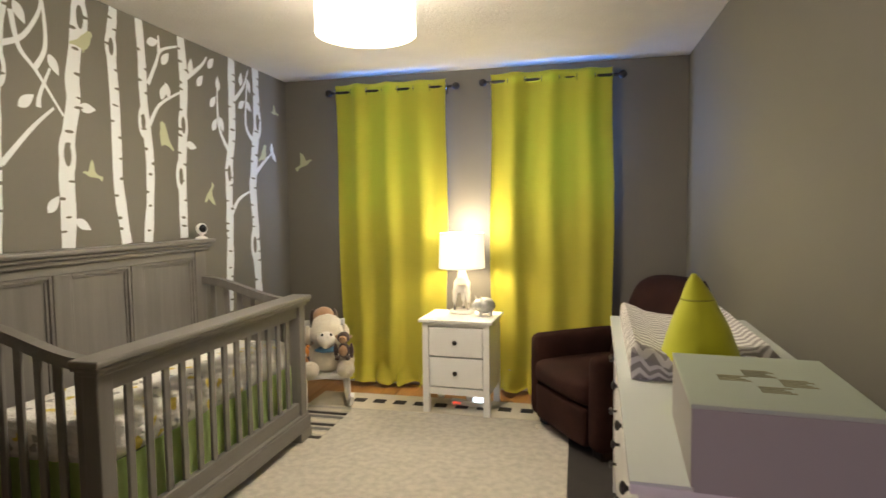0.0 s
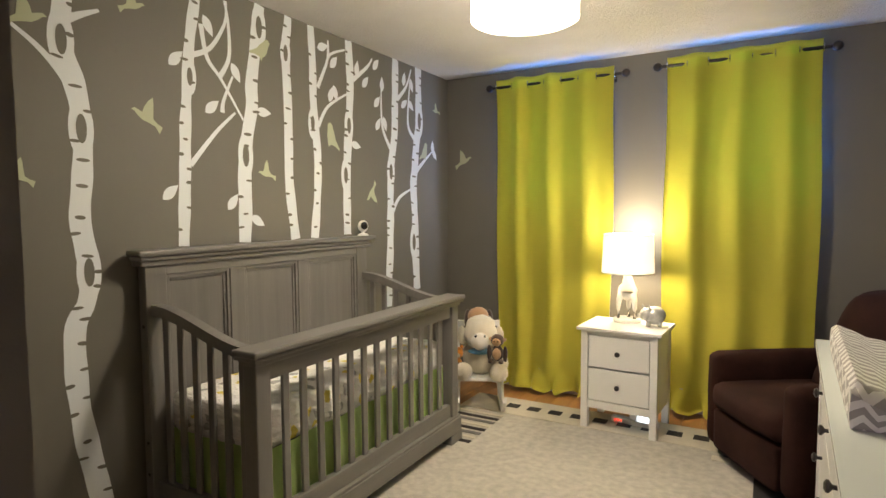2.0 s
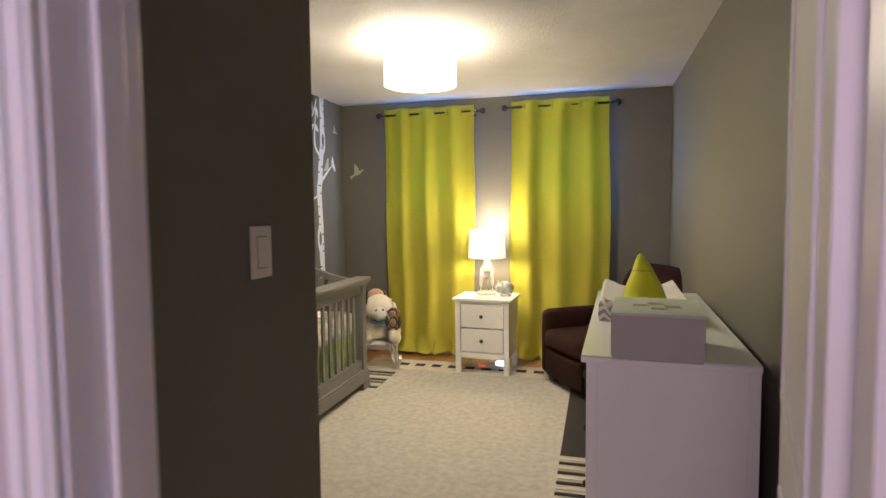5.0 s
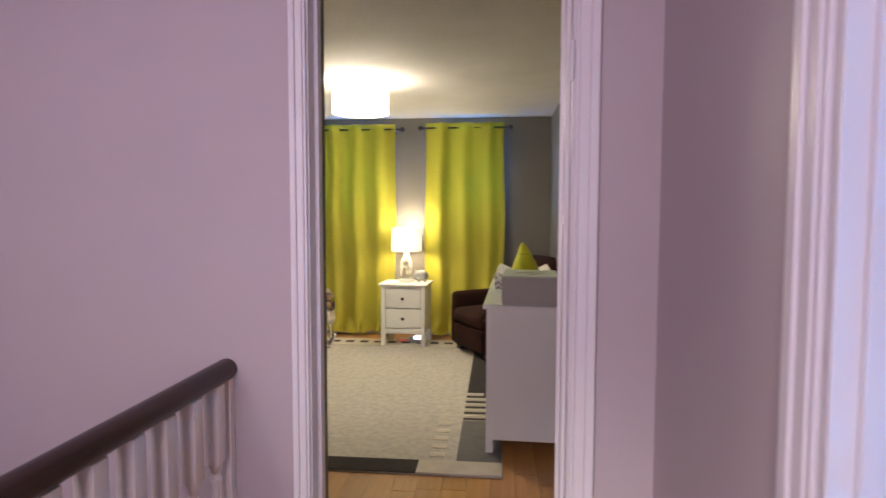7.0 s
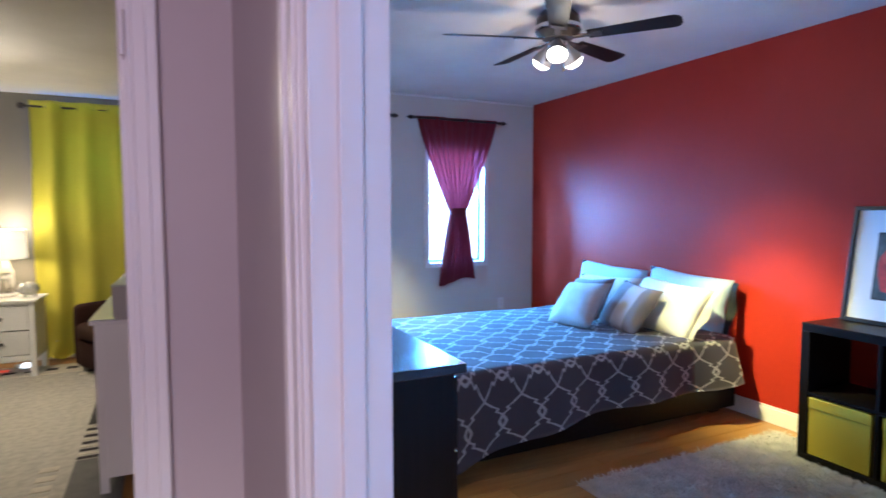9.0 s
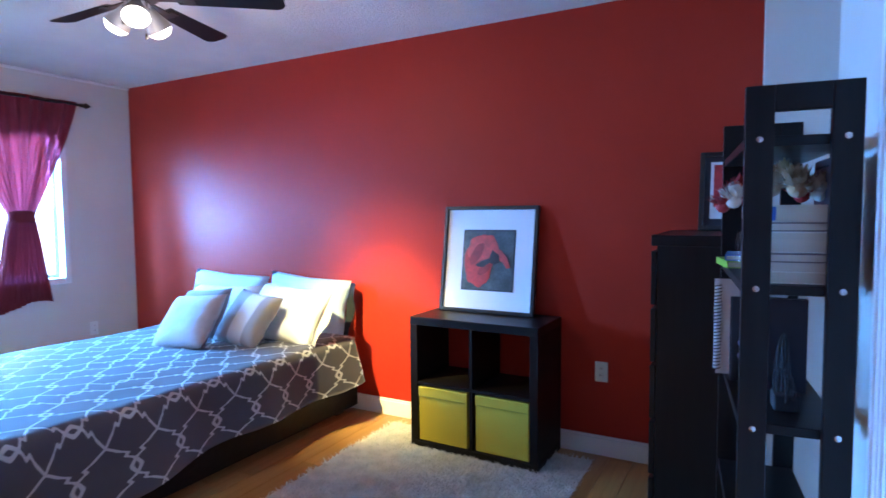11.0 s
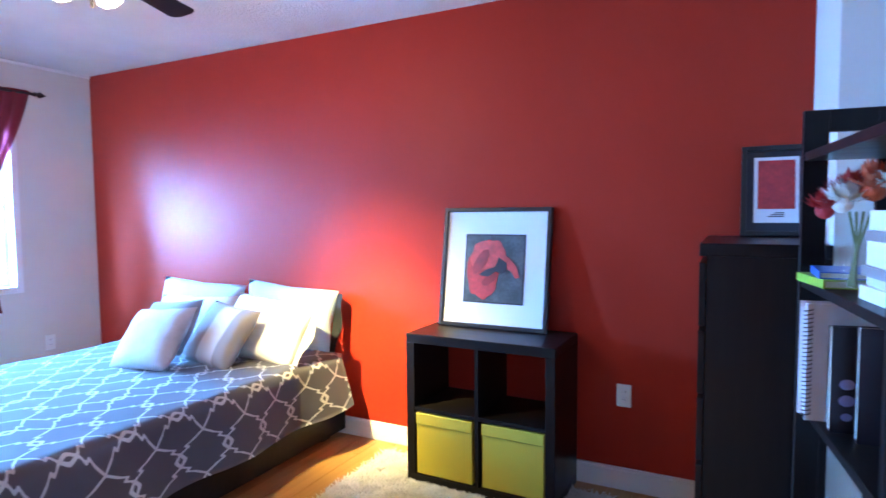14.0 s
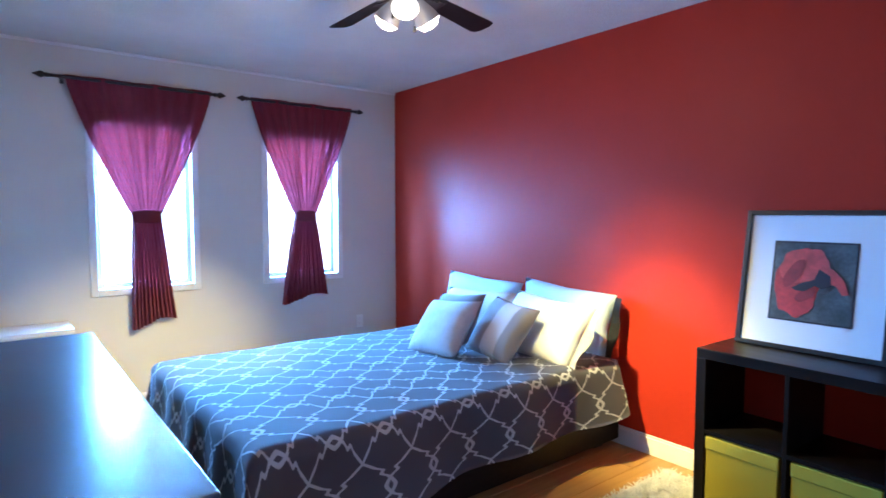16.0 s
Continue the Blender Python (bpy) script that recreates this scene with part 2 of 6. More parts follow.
ESPRESSO_Z = wood("black_brown_veneer_upright", (0.0055, 0.0042, 0.0040), (0.012, 0.009, 0.008), 0.36, "z", 30, gloss=0.2)
BROWN = plain("dark_brown_microfibre", (0.030, 0.0125, 0.0095), 0.92, var=0.3, broad=5, fine=160, sheen=0.0, gloss=0.12)
RUG = plain("grey_beige_pile", (0.48, 0.45, 0.385), 0.95, var=0.15, broad=24, fine=190, bump=0.8, depth=0.006)
RUG_CREAM = plain("cream_pile", (0.62, 0.57, 0.46), 0.95, var=0.08, broad=9, fine=220, bump=0.9, depth=0.01)
RUG_BLACK = plain("charcoal_pile", (0.035, 0.030, 0.027), 0.95, var=0.2, broad=9, fine=220, bump=0.9, depth=0.01)
RUG_GREY = plain("mid_grey_pile", (0.17, 0.165, 0.155), 0.95, var=0.2, broad=9, fine=220, bump=0.9, depth=0.01)
SHAG = plain("cream_shag_pile", (0.66, 0.63, 0.58), 0.95, var=0.15, broad=14, fine=120, bump=0.8, depth=0.01)
DECAL = plain("white_vinyl_decal", (0.74, 0.78, 0.80), 0.55, var=0.02, bump=0)
BIRD = plain("pale_green_vinyl_decal", (0.46, 0.50, 0.32), 0.55, var=0.03, bump=0)
SHADE = glow("lit_lamp_shade", (1.0, 0.88, 0.66), 1.15)
DRUM = glow("lit_drum_diffuser", (1.0, 0.92, 0.76), 3.4)
BULB = glow("lit_bulb_glass", (1.0, 0.95, 0.86), 14.0)
SCREEN = glow("lit_clock_face", (0.8, 0.9, 1.0), 3.0)
REDLED = glow("red_indicator", (1.0, 0.06, 0.03), 3.0)
TRELLIS = pattern("grey_trellis_cloth", trellis, (0.120, 0.106, 0.118), (0.74, 0.72, 0.71))
CHEVRON = pattern("grey_chevron_cloth", chevron, (0.70, 0.68, 0.64), (0.30, 0.28, 0.26), bump=0.5)
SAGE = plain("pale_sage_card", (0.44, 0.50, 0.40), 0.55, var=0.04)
SAGE_SIDE = plain("plain_grey", (0.36, 0.34, 0.31), 0.6, var=0.05)
LIMEHAT = plain("lime_felt", (0.50, 0.52, 0.010), 0.8, var=0.08, sheen=0.2)
GLASS = glass("window_glass")
TOPGLASS = plain("glass_over_white", (0.66, 0.70, 0.65), 0.10, var=0.02, bump=0)
OUTSIDE = glow("bright_overcast_distance", (0.80, 0.90, 1.0), 3.5)
MAROON = veil("maroon_sheer", (0.17, 0.008, 0.016), (1.0, 0.10, 0.17), 0.13, 0.004)
MAROON_TAIL = veil("gathered_maroon_sheer", (0.17, 0.008, 0.016), (1.0, 0.10, 0.22), 0.025, 0.003)
MAROON_TIE = sheer("maroon_tie_cloth", (0.16, 0.010, 0.020), 0.01)
BLIND = sheer("white_blind_slat", (0.74, 0.72, 0.72), 0.008)
IVORY = plain("ivory_cotton", (0.74, 0.70, 0.62), 0.85, var=0.04, bump=0.3, depth=0.004, sheen=0.2)
PALEBLUE = plain("pale_blue_cotton", (0.46, 0.56, 0.62), 0.85, var=0.05, bump=0.3, sheen=0.2)
GREYFUR = plain("silver_grey_plush", (0.44, 0.385, 0.37), 0.9, var=0.12, broad=12, fine=260, bump=0.7, depth=0.006, sheen=0.4)
TAUPE = plain("taupe_velvet", (0.20, 0.165, 0.16), 0.85, var=0.12, bump=0.4, sheen=0.4)
BLACKCLOTH = plain("black_trim_cloth", (0.02, 0.02, 0.022), 0.85)
OLIVE = plain("mustard_canvas", (0.44, 0.33, 0.022), 0.8, var=0.08, fine=260, bump=0.4)
PAPER = plain("white_mount_board", (0.72, 0.72, 0.74), 0.7, var=0.02, bump=0)
PAGES = plain("cream_book_pages", (0.62, 0.55, 0.45), 0.85, var=0.1, stretch=(1, 1, 12), fine=90)
POPPY = plain("poppy_red_print", (0.50, 0.025, 0.025), 0.5, var=0.3, broad=14, bump=0)
MURK = plain("grey_green_print", (0.07, 0.085, 0.085), 0.5, var=0.6, broad=9, bump=0)
BLACKPRINT = plain("black_print", (0.012, 0.010, 0.018), 0.5, bump=0)
BLUEPRINT = plain("blue_cover", (0.03, 0.14, 0.50), 0.4, bump=0)
LILAC = plain("lilac_print", (0.30, 0.28, 0.55), 0.5, bump=0)
GREENCOVER = plain("green_cover", (0.25, 0.42, 0.04), 0.4, bump=0)
CREAMFUR = plain("cream_fleece", (0.76, 0.69, 0.54), 0.95, var=0.08, broad=24, fine=200, bump=1.0, depth=0.012, sheen=0.4)
TANFUR = plain("tan_plush", (0.46, 0.28, 0.15), 0.95, var=0.12, broad=20, bump=0.7, depth=0.006, sheen=0.3)
DARKFUR = plain("dark_brown_plush", (0.045, 0.024, 0.016), 0.95, var=0.2, broad=20, bump=0.7, depth=0.006, sheen=0.3)
ORANGE = plain("orange_plush", (0.65, 0.24, 0.03), 0.95, var=0.2, bump=0.6, sheen=0.3)
BLUEBOW = plain("blue_ribbon", (0.08, 0.20, 0.34), 0.6)
EYE = plain("black_bead", (0.01, 0.01, 0.01), 0.15, bump=0)
BANDED = pattern("taupe_cloth_with_silver_band", lambda nt, u, v: ramp(nt, math_node(nt, "ABSOLUTE", math_node(nt, "ADD", u, -0.03)), 0.075, 0.060), (0.19, 0.16, 0.155), (0.46, 0.41, 0.40), which="Object", bump=0.4)
CREAM_PAINT = plain("cream_gloss_paint", (0.74, 0.67, 0.60), 0.4, var=0.05, bump=0.05)
LIGHT_STOP = plain("white_light_stop", (0.6, 0.6, 0.58), 0.9)


# ---------------------------------------------------------------- builders
def box(bm, x0, y0, z0, x1, y1, z1, bev=0.0, m=None):
    g = bmesh.ops.create_cube(bm, size=1.0)
    vs = g["verts"]
    for v in vs:
        v.co = Vector((x0 + (v.co.x + 0.5) * (x1 - x0), y0 + (v.co.y + 0.5) * (y1 - y0), z0 + (v.co.z + 0.5) * (z1 - z0)))
    if bev:
        es = {e for v in vs for e in v.link_edges}
        r = bmesh.ops.bevel(bm, geom=list(es), offset=bev, segments=2, profile=0.5, affect="EDGES")
        vs = list({v for f in r["faces"] for v in f.verts} | {v for v in vs if v.is_valid})
    if m is not None:
        bmesh.ops.transform(bm, matrix=m, verts=[v for v in vs if v.is_valid])
    return vs


def cyl(bm, p, q, r0, r1=None, seg=16):
    p, q = Vector(p), Vector(q)
    d = q - p
    m = Matrix.Translation((p + q) / 2) @ d.to_track_quat("Z", "Y").to_matrix().to_4x4()
    return bmesh.ops.create_cone(bm, cap_ends=True, segments=seg, radius1=r0, radius2=r0 if r1 is None else r1, depth=d.length, matrix=m)["verts"]


def ball(bm, c, r, sub=3, m=None):
    r = r if hasattr(r, "__len__") else (r, r, r)
    mm = Matrix.Translation(c) @ (m or Matrix()) @ Matrix.Diagonal((*r, 1))
    return bmesh.ops.create_icosphere(bm, subdivisions=sub, radius=1, matrix=mm)["verts"]


def lathe(bm, rings, seg=24, at=(0, 0, 0), axis=None):
    """Rings of (radius, height) swept round z."""
    m = Matrix.Translation(at) @ (axis or Matrix())
    loops = []
    for r, z in rings:
        loops.append([bm.verts.new(m @ Vector((r * math.cos(2 * math.pi * i / seg), r * math.sin(2 * math.pi * i / seg), z))) for i in range(seg)])
    for a, b in zip(loops, loops[1:]):
        for i in range(seg):
            bm.faces.new((a[i], a[(i + 1) % seg], b[(i + 1) % seg], b[i]))
    if rings[0][0] > 0.0005:
        bm.faces.new(loops[0][::-1])
    if rings[-1][0] > 0.0005:
        bm.faces.new(loops[-1])


def tube(bm, pts, r, seg=8):
    pts = [Vector(p) for p in pts]
    rr = r if hasattr(r, "__len__") else [r] * len(pts)
    loops = []
    for i, p in enumerate(pts):
        d = (pts[min(i + 1, len(pts) - 1)] - pts[max(i - 1, 0)]).normalized()
        q = d.to_track_quat("Z", "Y")
        loops.append([bm.verts.new(p + q @ Vector((rr[i] * math.cos(2 * math.pi * k / seg), rr[i] * math.sin(2 * math.pi * k / seg), 0))) for k in range(seg)])
    for a, b in zip(loops, loops[1:]):
        for k in range(seg):
            bm.faces.new((a[k], a[(k + 1) % seg], b[(k + 1) % seg], b[k]))
    bm.faces.new(loops[0][::-1])
    bm.faces.new(loops[-1])


def sweep(bm, pts, w, h):
    """A bar of section w (across) by h (up) along pts in a vertical plane."""
    pts = [Vector(p) for p in pts]
    side = Vector((0, 0, 1)).cross(pts[-1] - pts[0]).normalized() * (w / 2)
    loops = []
    for i, p in enumerate(pts):
        d = (pts[min(i + 1, len(pts) - 1)] - pts[max(i - 1, 0)]).normalized()
        up = side.normalized().cross(d).normalized() * (h / 2)
        if up.z < 0:
            up = -up
        loops.append([bm.verts.new(p + s * side + u * up) for s, u in ((-1, -1), (1, -1), (1, 1), (-1, 1))])
    for a, b in zip(loops, loops[1:]):
        for k in range(4):
            bm.faces.new((a[k], a[(k + 1) % 4], b[(k + 1) % 4], b[k]))
    bm.faces.new(loops[0][::-1])
    bm.faces.new(loops[-1])


def sheet(bm, fn, nu, nv, thick=0.0, uv=None):
    """A surface fn(i/nu, j/nv); uv(u, v) gives cloth coordinates."""
    grid = [[bm.verts.new(fn(i / nu, j / nv)) for i in range(nu + 1)] for j in range(nv + 1)]
    lay = bm.loops.layers.uv.verify() if uv else None
    faces = []
    for j in range(nv):
        for i in range(nu):
            f = bm.faces.new((grid[j][i], grid[j][i + 1], grid[j + 1][i + 1], grid[j + 1][i]))
            if uv:
                for l, (a, b) in zip(f.loops, ((i, j), (i + 1, j), (i + 1, j + 1), (i, j + 1))):
                    l[lay].uv = uv(a / nu, b / nv)
            faces.append(f)
    if thick:
        bmesh.ops.solidify(bm, geom=faces, thickness=thick)
    return grid


def cushion(bm, w, h, d, m, puff=1.0, seed=0.0, n=14):
    """A stuffed cushion of w by h, d thick, with drawn-in corners, lying in its own xy plane."""
    for side in (1, -1):
        def fn(u, v):
            a, b = 2 * u - 1, 2 * v - 1
            pinch = 1 - 0.07 * (a * a * (1 - abs(b)) + b * b * (1 - abs(a)))
            t = max(0.0, (1 - abs(a) ** 2.6) * (1 - abs(b) ** 2.6)) ** (0.45 * puff)
            wr = 0.006 * noise.noise(Vector((a * 3 + seed, b * 3, side)))
            return m @ Vector((a * w / 2 * pinch, b * h / 2 * pinch, side * (d / 2 * t + (wr if t > 0.05 else 0))))
        sheet(bm, fn, n, n)
    bmesh.ops.remove_doubles(bm, verts=bm.verts, dist=0.0005)


def part(name, bm, material, parent=None, label="", smooth=None):
    bmesh.ops.recalc_face_normals(bm, faces=bm.faces)
    me = bpy.data.meshes.new(name)
    bm.to_mesh(me)
    bm.free()
    me.materials.append(material)
    if smooth:
        me.shade_smooth()
        if smooth < 180:
            me.set_sharp_from_angle(angle=radians(smooth))
    ob = new(name, me)
    ob.parent = parent
    if label:
        ob["label"] = label
    return ob


def thing(name, label, category, at=(0, 0, 0), rz=0, group=""):
    ob = new(name)
    ob.empty_display_size = 0.1
    ob.matrix_basis = pose(*at, 0, 0, rz)
    return tagged(ob, label, category, group)


def solid(name, label, category, bm, material, at=None, rz=0, kind="", smooth=None, group=""):
    ob = part(name, bm, material, None, "", smooth)
    if at:
        ob.matrix_basis = pose(*at, 0, 0, rz)
    return tagged(ob, label, category, group, kind)


def B():
    return bmesh.new()


def boxes(*rows, bev=0.0):
    bm = B()
    for r in rows:
        box(bm, *r, bev)
    return bm


def structure(name, label, category, material, *rows, bev=0.0):
    return solid(name, label, category, boxes(*rows, bev=bev), material, kind="structure")


# ---------------------------------------------------------------- structure
H = 2.51
BH = 2.545                                            # bedroom ceiling
NX0, NX1, NY0, NY1 = -2.386, 0.777, 0.457, 4.464      # nursery
HALL_Y = -0.585                                       # hall face of the nursery's door wall
RX0, RX1, RY0, RY1 = 0.875, 4.055, -2.14, 3.12         # red bedroom
DOOR_L, DOOR_R, DOOR_H = -0.367, 0.390, 2.06
RD0, RD1 = -2.12, -1.375                              # bedroom door opening along y

structure("floor", "warm oak laminate floor", "floor", GAP, (-0.68, -3.3, -0.06, 4.2, 3.2, -0.012), (-2.5, -0.58, -0.06, -0.68, 4.6, -0.012), (-0.68, 3.2, -0.06, 0.9, 4.6, -0.012))
structure("ceiling", "white stippled ceiling", "ceiling", CEILING, (-3.2, -3.4, H, 0.838, 4.7, H + 0.12))
structure("ceiling_bedroom", "white stippled bedroom ceiling", "ceiling", CEILING, (0.838, -3.4, BH, 4.3, 4.0, BH + 0.08))

structure("wall_nursery_west", "warm grey painted nursery wall with tree decals", "wall", GREY_WALL, (NX0 - 0.12, NY0 - 1.1, 0, NX0, NY1 + 0.2, H))
W1 = (-1.83, -1.08, 0.75, 2.34)
W2 = (-0.59, 0.24, 0.75, 2.34)
structure("wall_nursery_north", "warm grey painted nursery window wall", "wall", GREY_WALL,
          (NX0, NY1, 0, W1[0], NY1 + 0.2, H), (W1[1], NY1, 0, W2[0], NY1 + 0.2, H), (W2[1], NY1, 0, NX1, NY1 + 0.2, H),
          (W1[0], NY1, 0, W1[1], NY1 + 0.2, W1[2]), (W1[0], NY1, W1[3], W1[1], NY1 + 0.2, H),
          (W2[0], NY1, 0, W2[1], NY1 + 0.2, W2[2]), (W2[0], NY1, W2[3], W2[1], NY1 + 0.2, H))
structure("wall_nursery_east", "warm grey painted nursery wall", "wall", GREY_WALL, (NX1, -0.47, 0, 0.838, NY1 + 0.2, H))
structure("wall_nursery_south", "dark grey painted wall with a light switch", "wall", GREY_WALL, (NX0, -0.47, 0, -0.62, NY0, H))
structure("wall_nursery_door", "grey painted inner face of the door wall", "wall", GREY_WALL,
          (-0.62, -0.527, 0, DOOR_L, -0.47, H), (DOOR_R, -0.527, 0, NX1, -0.47, H), (DOOR_L, -0.527, DOOR_H, DOOR_R, -0.47, H))
structure("wall_hall_north", "pale mauve-grey painted hall wall", "wall", MAUVE_WALL,
          (-3.0, HALL_Y, -1.4, DOOR_L, -0.527, H), (DOOR_R, HALL_Y, 0, 0.605, -0.527, H), (DOOR_L, HALL_Y, DOOR_H, DOOR_R, -0.527, H))
structure("wall_hall_east", "pale mauve-grey painted hall wall beside the bedroom door", "wall", MAUVE_WALL,
          (0.605, RD1, 0, 0.652, -0.527, H), (0.605, -3.3, 0, 0.652, RD0, H), (0.605, RD0, DOOR_H, 0.652, RD1, H))
# the opening in the south wall is unseen, added to hold the hall's fill light
structure("wall_hall_far", "pale mauve-grey painted walls of the hall and stairwell", "wall", MAUVE_WALL,
          (-3.1, -3.4, -1.4, -1.15, -3.3, H), (0.05, -3.4, -1.4, 0.735, -3.3, H), (-1.15, -3.4, -1.4, 0.05, -3.3, 1.0), (-1.15, -3.4, 2.3, 0.05, -3.3, H), (-3.1, -3.3, -1.4, -3.0, HALL_Y, H))
structure("stairwell_floor", "oak landing below the handrail", "floor", OAK, (-3.0, -3.3, -1.46, -0.68, HALL_Y, -1.4), (-0.72, -3.3, -1.4, -0.68, HALL_Y, -0.06))
structure("wall_bedroom_west", "pale beige bedroom wall behind the dresser", "wall", BEIGE_WALL,
          (0.838, -0.527, 0, RX0, RY1 + 0.18, BH), (0.652, RD1, 0, 0.70, -0.527, BH), (0.70, -0.60, 0, RX0, -0.527, BH), (0.652, -3.3, 0, 0.70, RD0, BH), (0.652, RD0, DOOR_H, 0.70, RD1, BH))
V1 = (1.60, 2.225, 0.895, 2.08)
V2 = (2.815, 3.435, 0.895, 2.08)
structure("wall_bedroom_north", "pale beige bedroom window wall", "wall", BEIGE_WALL,
          (RX0, RY1, 0, V1[0], RY1 + 0.18, BH), (V1[1], RY1, 0, V2[0], RY1 + 0.18, BH), (V2[1], RY1, 0, RX1, RY1 + 0.18, BH),
          (V1[0], RY1, 0, V1[1], RY1 + 0.18, V1[2]), (V1[0], RY1, V1[3], V1[1], RY1 + 0.18, BH),
          (V2[0], RY1, 0, V2[1], RY1 + 0.18, V2[2]), (V2[0], RY1, V2[3], V2[1], RY1 + 0.18, BH))
structure("wall_bedroom_red", "deep red satin accent wall", "wall", RED_WALL, (RX1, RY0 - 0.2, 0, RX1 + 0.12, RY1 + 0.18, BH))
CL0, CL1 = 1.22, 2.30                                   # closet opening along x
structure("wall_bedroom_south", "white bedroom wall with a closet opening", "wall", BEIGE_WALL,
          (0.70, RY0 - 0.12, 0, CL0, RY0, BH), (CL1, RY0 - 0.12, 0, 3.37, RY0, BH), (CL0, RY0 - 0.12, 2.06, CL1, RY0, BH), (3.37, RY0 - 0.12, 0, RX1, -1.90, BH),
          (CL0 - 0.1, RY0 - 0.8, 0, CL1 + 0.1, RY0 - 0.74, BH))


def skirting(name, label, *rows):
    bm = B()
    for x0, y0, x1, y1, nx, ny in rows:
        # a board 0.11 high and 0.014 thick with a rounded upper edge
        a, b = min(x0, x0 + nx * 0.014, x1, x1 + nx * 0.014), max(x0, x0 + nx * 0.014, x1, x1 + nx * 0.014)
        c, d = min(y0, y0 + ny * 0.014, y1, y1 + ny * 0.014), max(y0, y0 + ny * 0.014, y1, y1 + ny * 0.014)
        box(bm, a, c, 0, b, d, 0.10, 0.004)
        box(bm, a + (0.004 if nx < 0 else 0), c + (0.004 if ny < 0 else 0), 0.10, b - (0.004 if nx > 0 else 0), d - (0.004 if ny > 0 else 0), 0.116, 0.003)
    solid(name, label, "baseboard", bm, TRIM, kind="structure")


skirting("baseboard", "white painted bedroom baseboard", (RX1, -1.9, RX1, RY1, -1, 0), (RX0, RY1, RX1, RY1, 0, -1), (3.37, -1.9, RX1 - 0.02, -1.9, 0, 1), (2.42, RY0, 3.36, RY0, 0, 1), (RX0, -0.5, RX0, RY1, 1, 0))
skirting("baseboard", "white painted nursery baseboard", (NX0, NY0, NX0, NY1, 1, 0), (NX0, NY1, NX1, NY1, 0, -1), (NX1, -0.45, NX1, NY1, -1, 0))
skirting("baseboard", "white painted hall baseboard", (0.605, -1.30, 0.605, -0.60, -1, 0), (0.44, HALL_Y, 0.60, HALL_Y, 0, -1), (-0.6, HALL_Y, -0.41, HALL_Y, 0, -1))


structure("trim", "white painted cove along the bedroom window wall", "trim", TRIM, (RX0, RY1 - 0.014, BH - 0.022, RX1, RY1 - 0.0005, BH - 0.0005), bev=0.005)


def stepped_casing(bm, run, across, out, w, h0, h1):
    """A door casing: a board with a bead and a raised outer edge. run: 'z' upright at (x, y)."""
    x, y = run
    for a, b, t in ((0.0, 0.18, 0.012), (0.18, 0.62, 0.016), (0.62, 1.0, 0.022)):
        p = Vector((x, y, 0)) + Vector(across) * (a * w)
        q = Vector((x, y, 0)) + Vector(across) * (b * w) + Vector(out) * t
        box(bm, min(p.x, q.x), min(p.y, q.y), h0, max(p.x, q.x), max(p.y, q.y), h1, 0.003)


def door_frame(name, label):
    return tagged(new(name), label, "door frame", kind="structure")


d1 = door_frame("door_1", "white painted frame of the open nursery doorway")
bm = B()
stepped_casing(bm, (DOOR_L + 0.014, HALL_Y), (-1, 0, 0), (0, -1, 0), 0.046, 0, DOOR_H + 0.07)
part("casing", bm, TRIM, d1)
bm = B()
stepped_casing(bm, (DOOR_R - 0.012, HALL_Y), (1, 0, 0), (0, -1, 0), 0.063, 0, DOOR_H + 0.07)
part("casing", bm, TRIM, d1)
part("head_casing", boxes((DOOR_L, HALL_Y - 0.016, DOOR_H, DOOR_R, HALL_Y, DOOR_H + 0.07), bev=0.003), TRIM, d1)
part("jamb", boxes((DOOR_L, HALL_Y + 0.001, 0, DOOR_L + 0.018, -0.464, DOOR_H), (DOOR_L + 0.018, -0.535, 0, DOOR_L + 0.030, -0.50, DOOR_H), bev=0.002), TRIM, d1)
part("jamb", boxes((DOOR_R - 0.018, HALL_Y + 0.001, 0, DOOR_R, -0.464, DOOR_H), (DOOR_R - 0.030, -0.535, 0, DOOR_R - 0.018, -0.50, DOOR_H), bev=0.002), TRIM, d1)
for z in (0.25, 1.82):
    bm = B()
    box(bm, DOOR_R - 0.022, -0.586, z - 0.05, DOOR_R - 0.017, -0.545, z + 0.05, 0.001)
    cyl(bm, (DOOR_R - 0.020, -0.590, z - 0.05), (DOOR_R - 0.020, -0.590, z + 0.05), 0.006)
    part("hinge", bm, TRIM, d1, "hinge painted over in white")

part("strike_plate", boxes((DOOR_L + 0.0165, -0.498, 0.97, DOOR_L + 0.020, -0.468, 1.04), bev=0.001), BLACKMETAL, d1, "dark strike plate")
# the door leaf stands open into the nursery, swung a little past square
LEAF = Matrix.Translation((0.353, -0.456, 0)) @ Matrix.Rotation(radians(-13), 4, "Z")
bm = B()
box(bm, 0, 0, 0.012, 0.035, 0.70, 2.03, 0.002, m=LEAF)
leaf = part("door_leaf", bm, TRIM, d1, "white painted door standing open")
for z0, z1 in ((0.16, 0.92), (1.08, 1.88)):
    bm = B()
    for a, b, c, e in ((0.10, 0.12, z0, z1), (0.58, 0.60, z0, z1), (0.12, 0.58, z0, z0 + 0.02), (0.12, 0.58, z1 - 0.02, z1)):
        box(bm, -0.006, a, c, 0.001, b, e, 0.002, m=LEAF)
    part("panel_moulding", bm, TRIM, leaf)

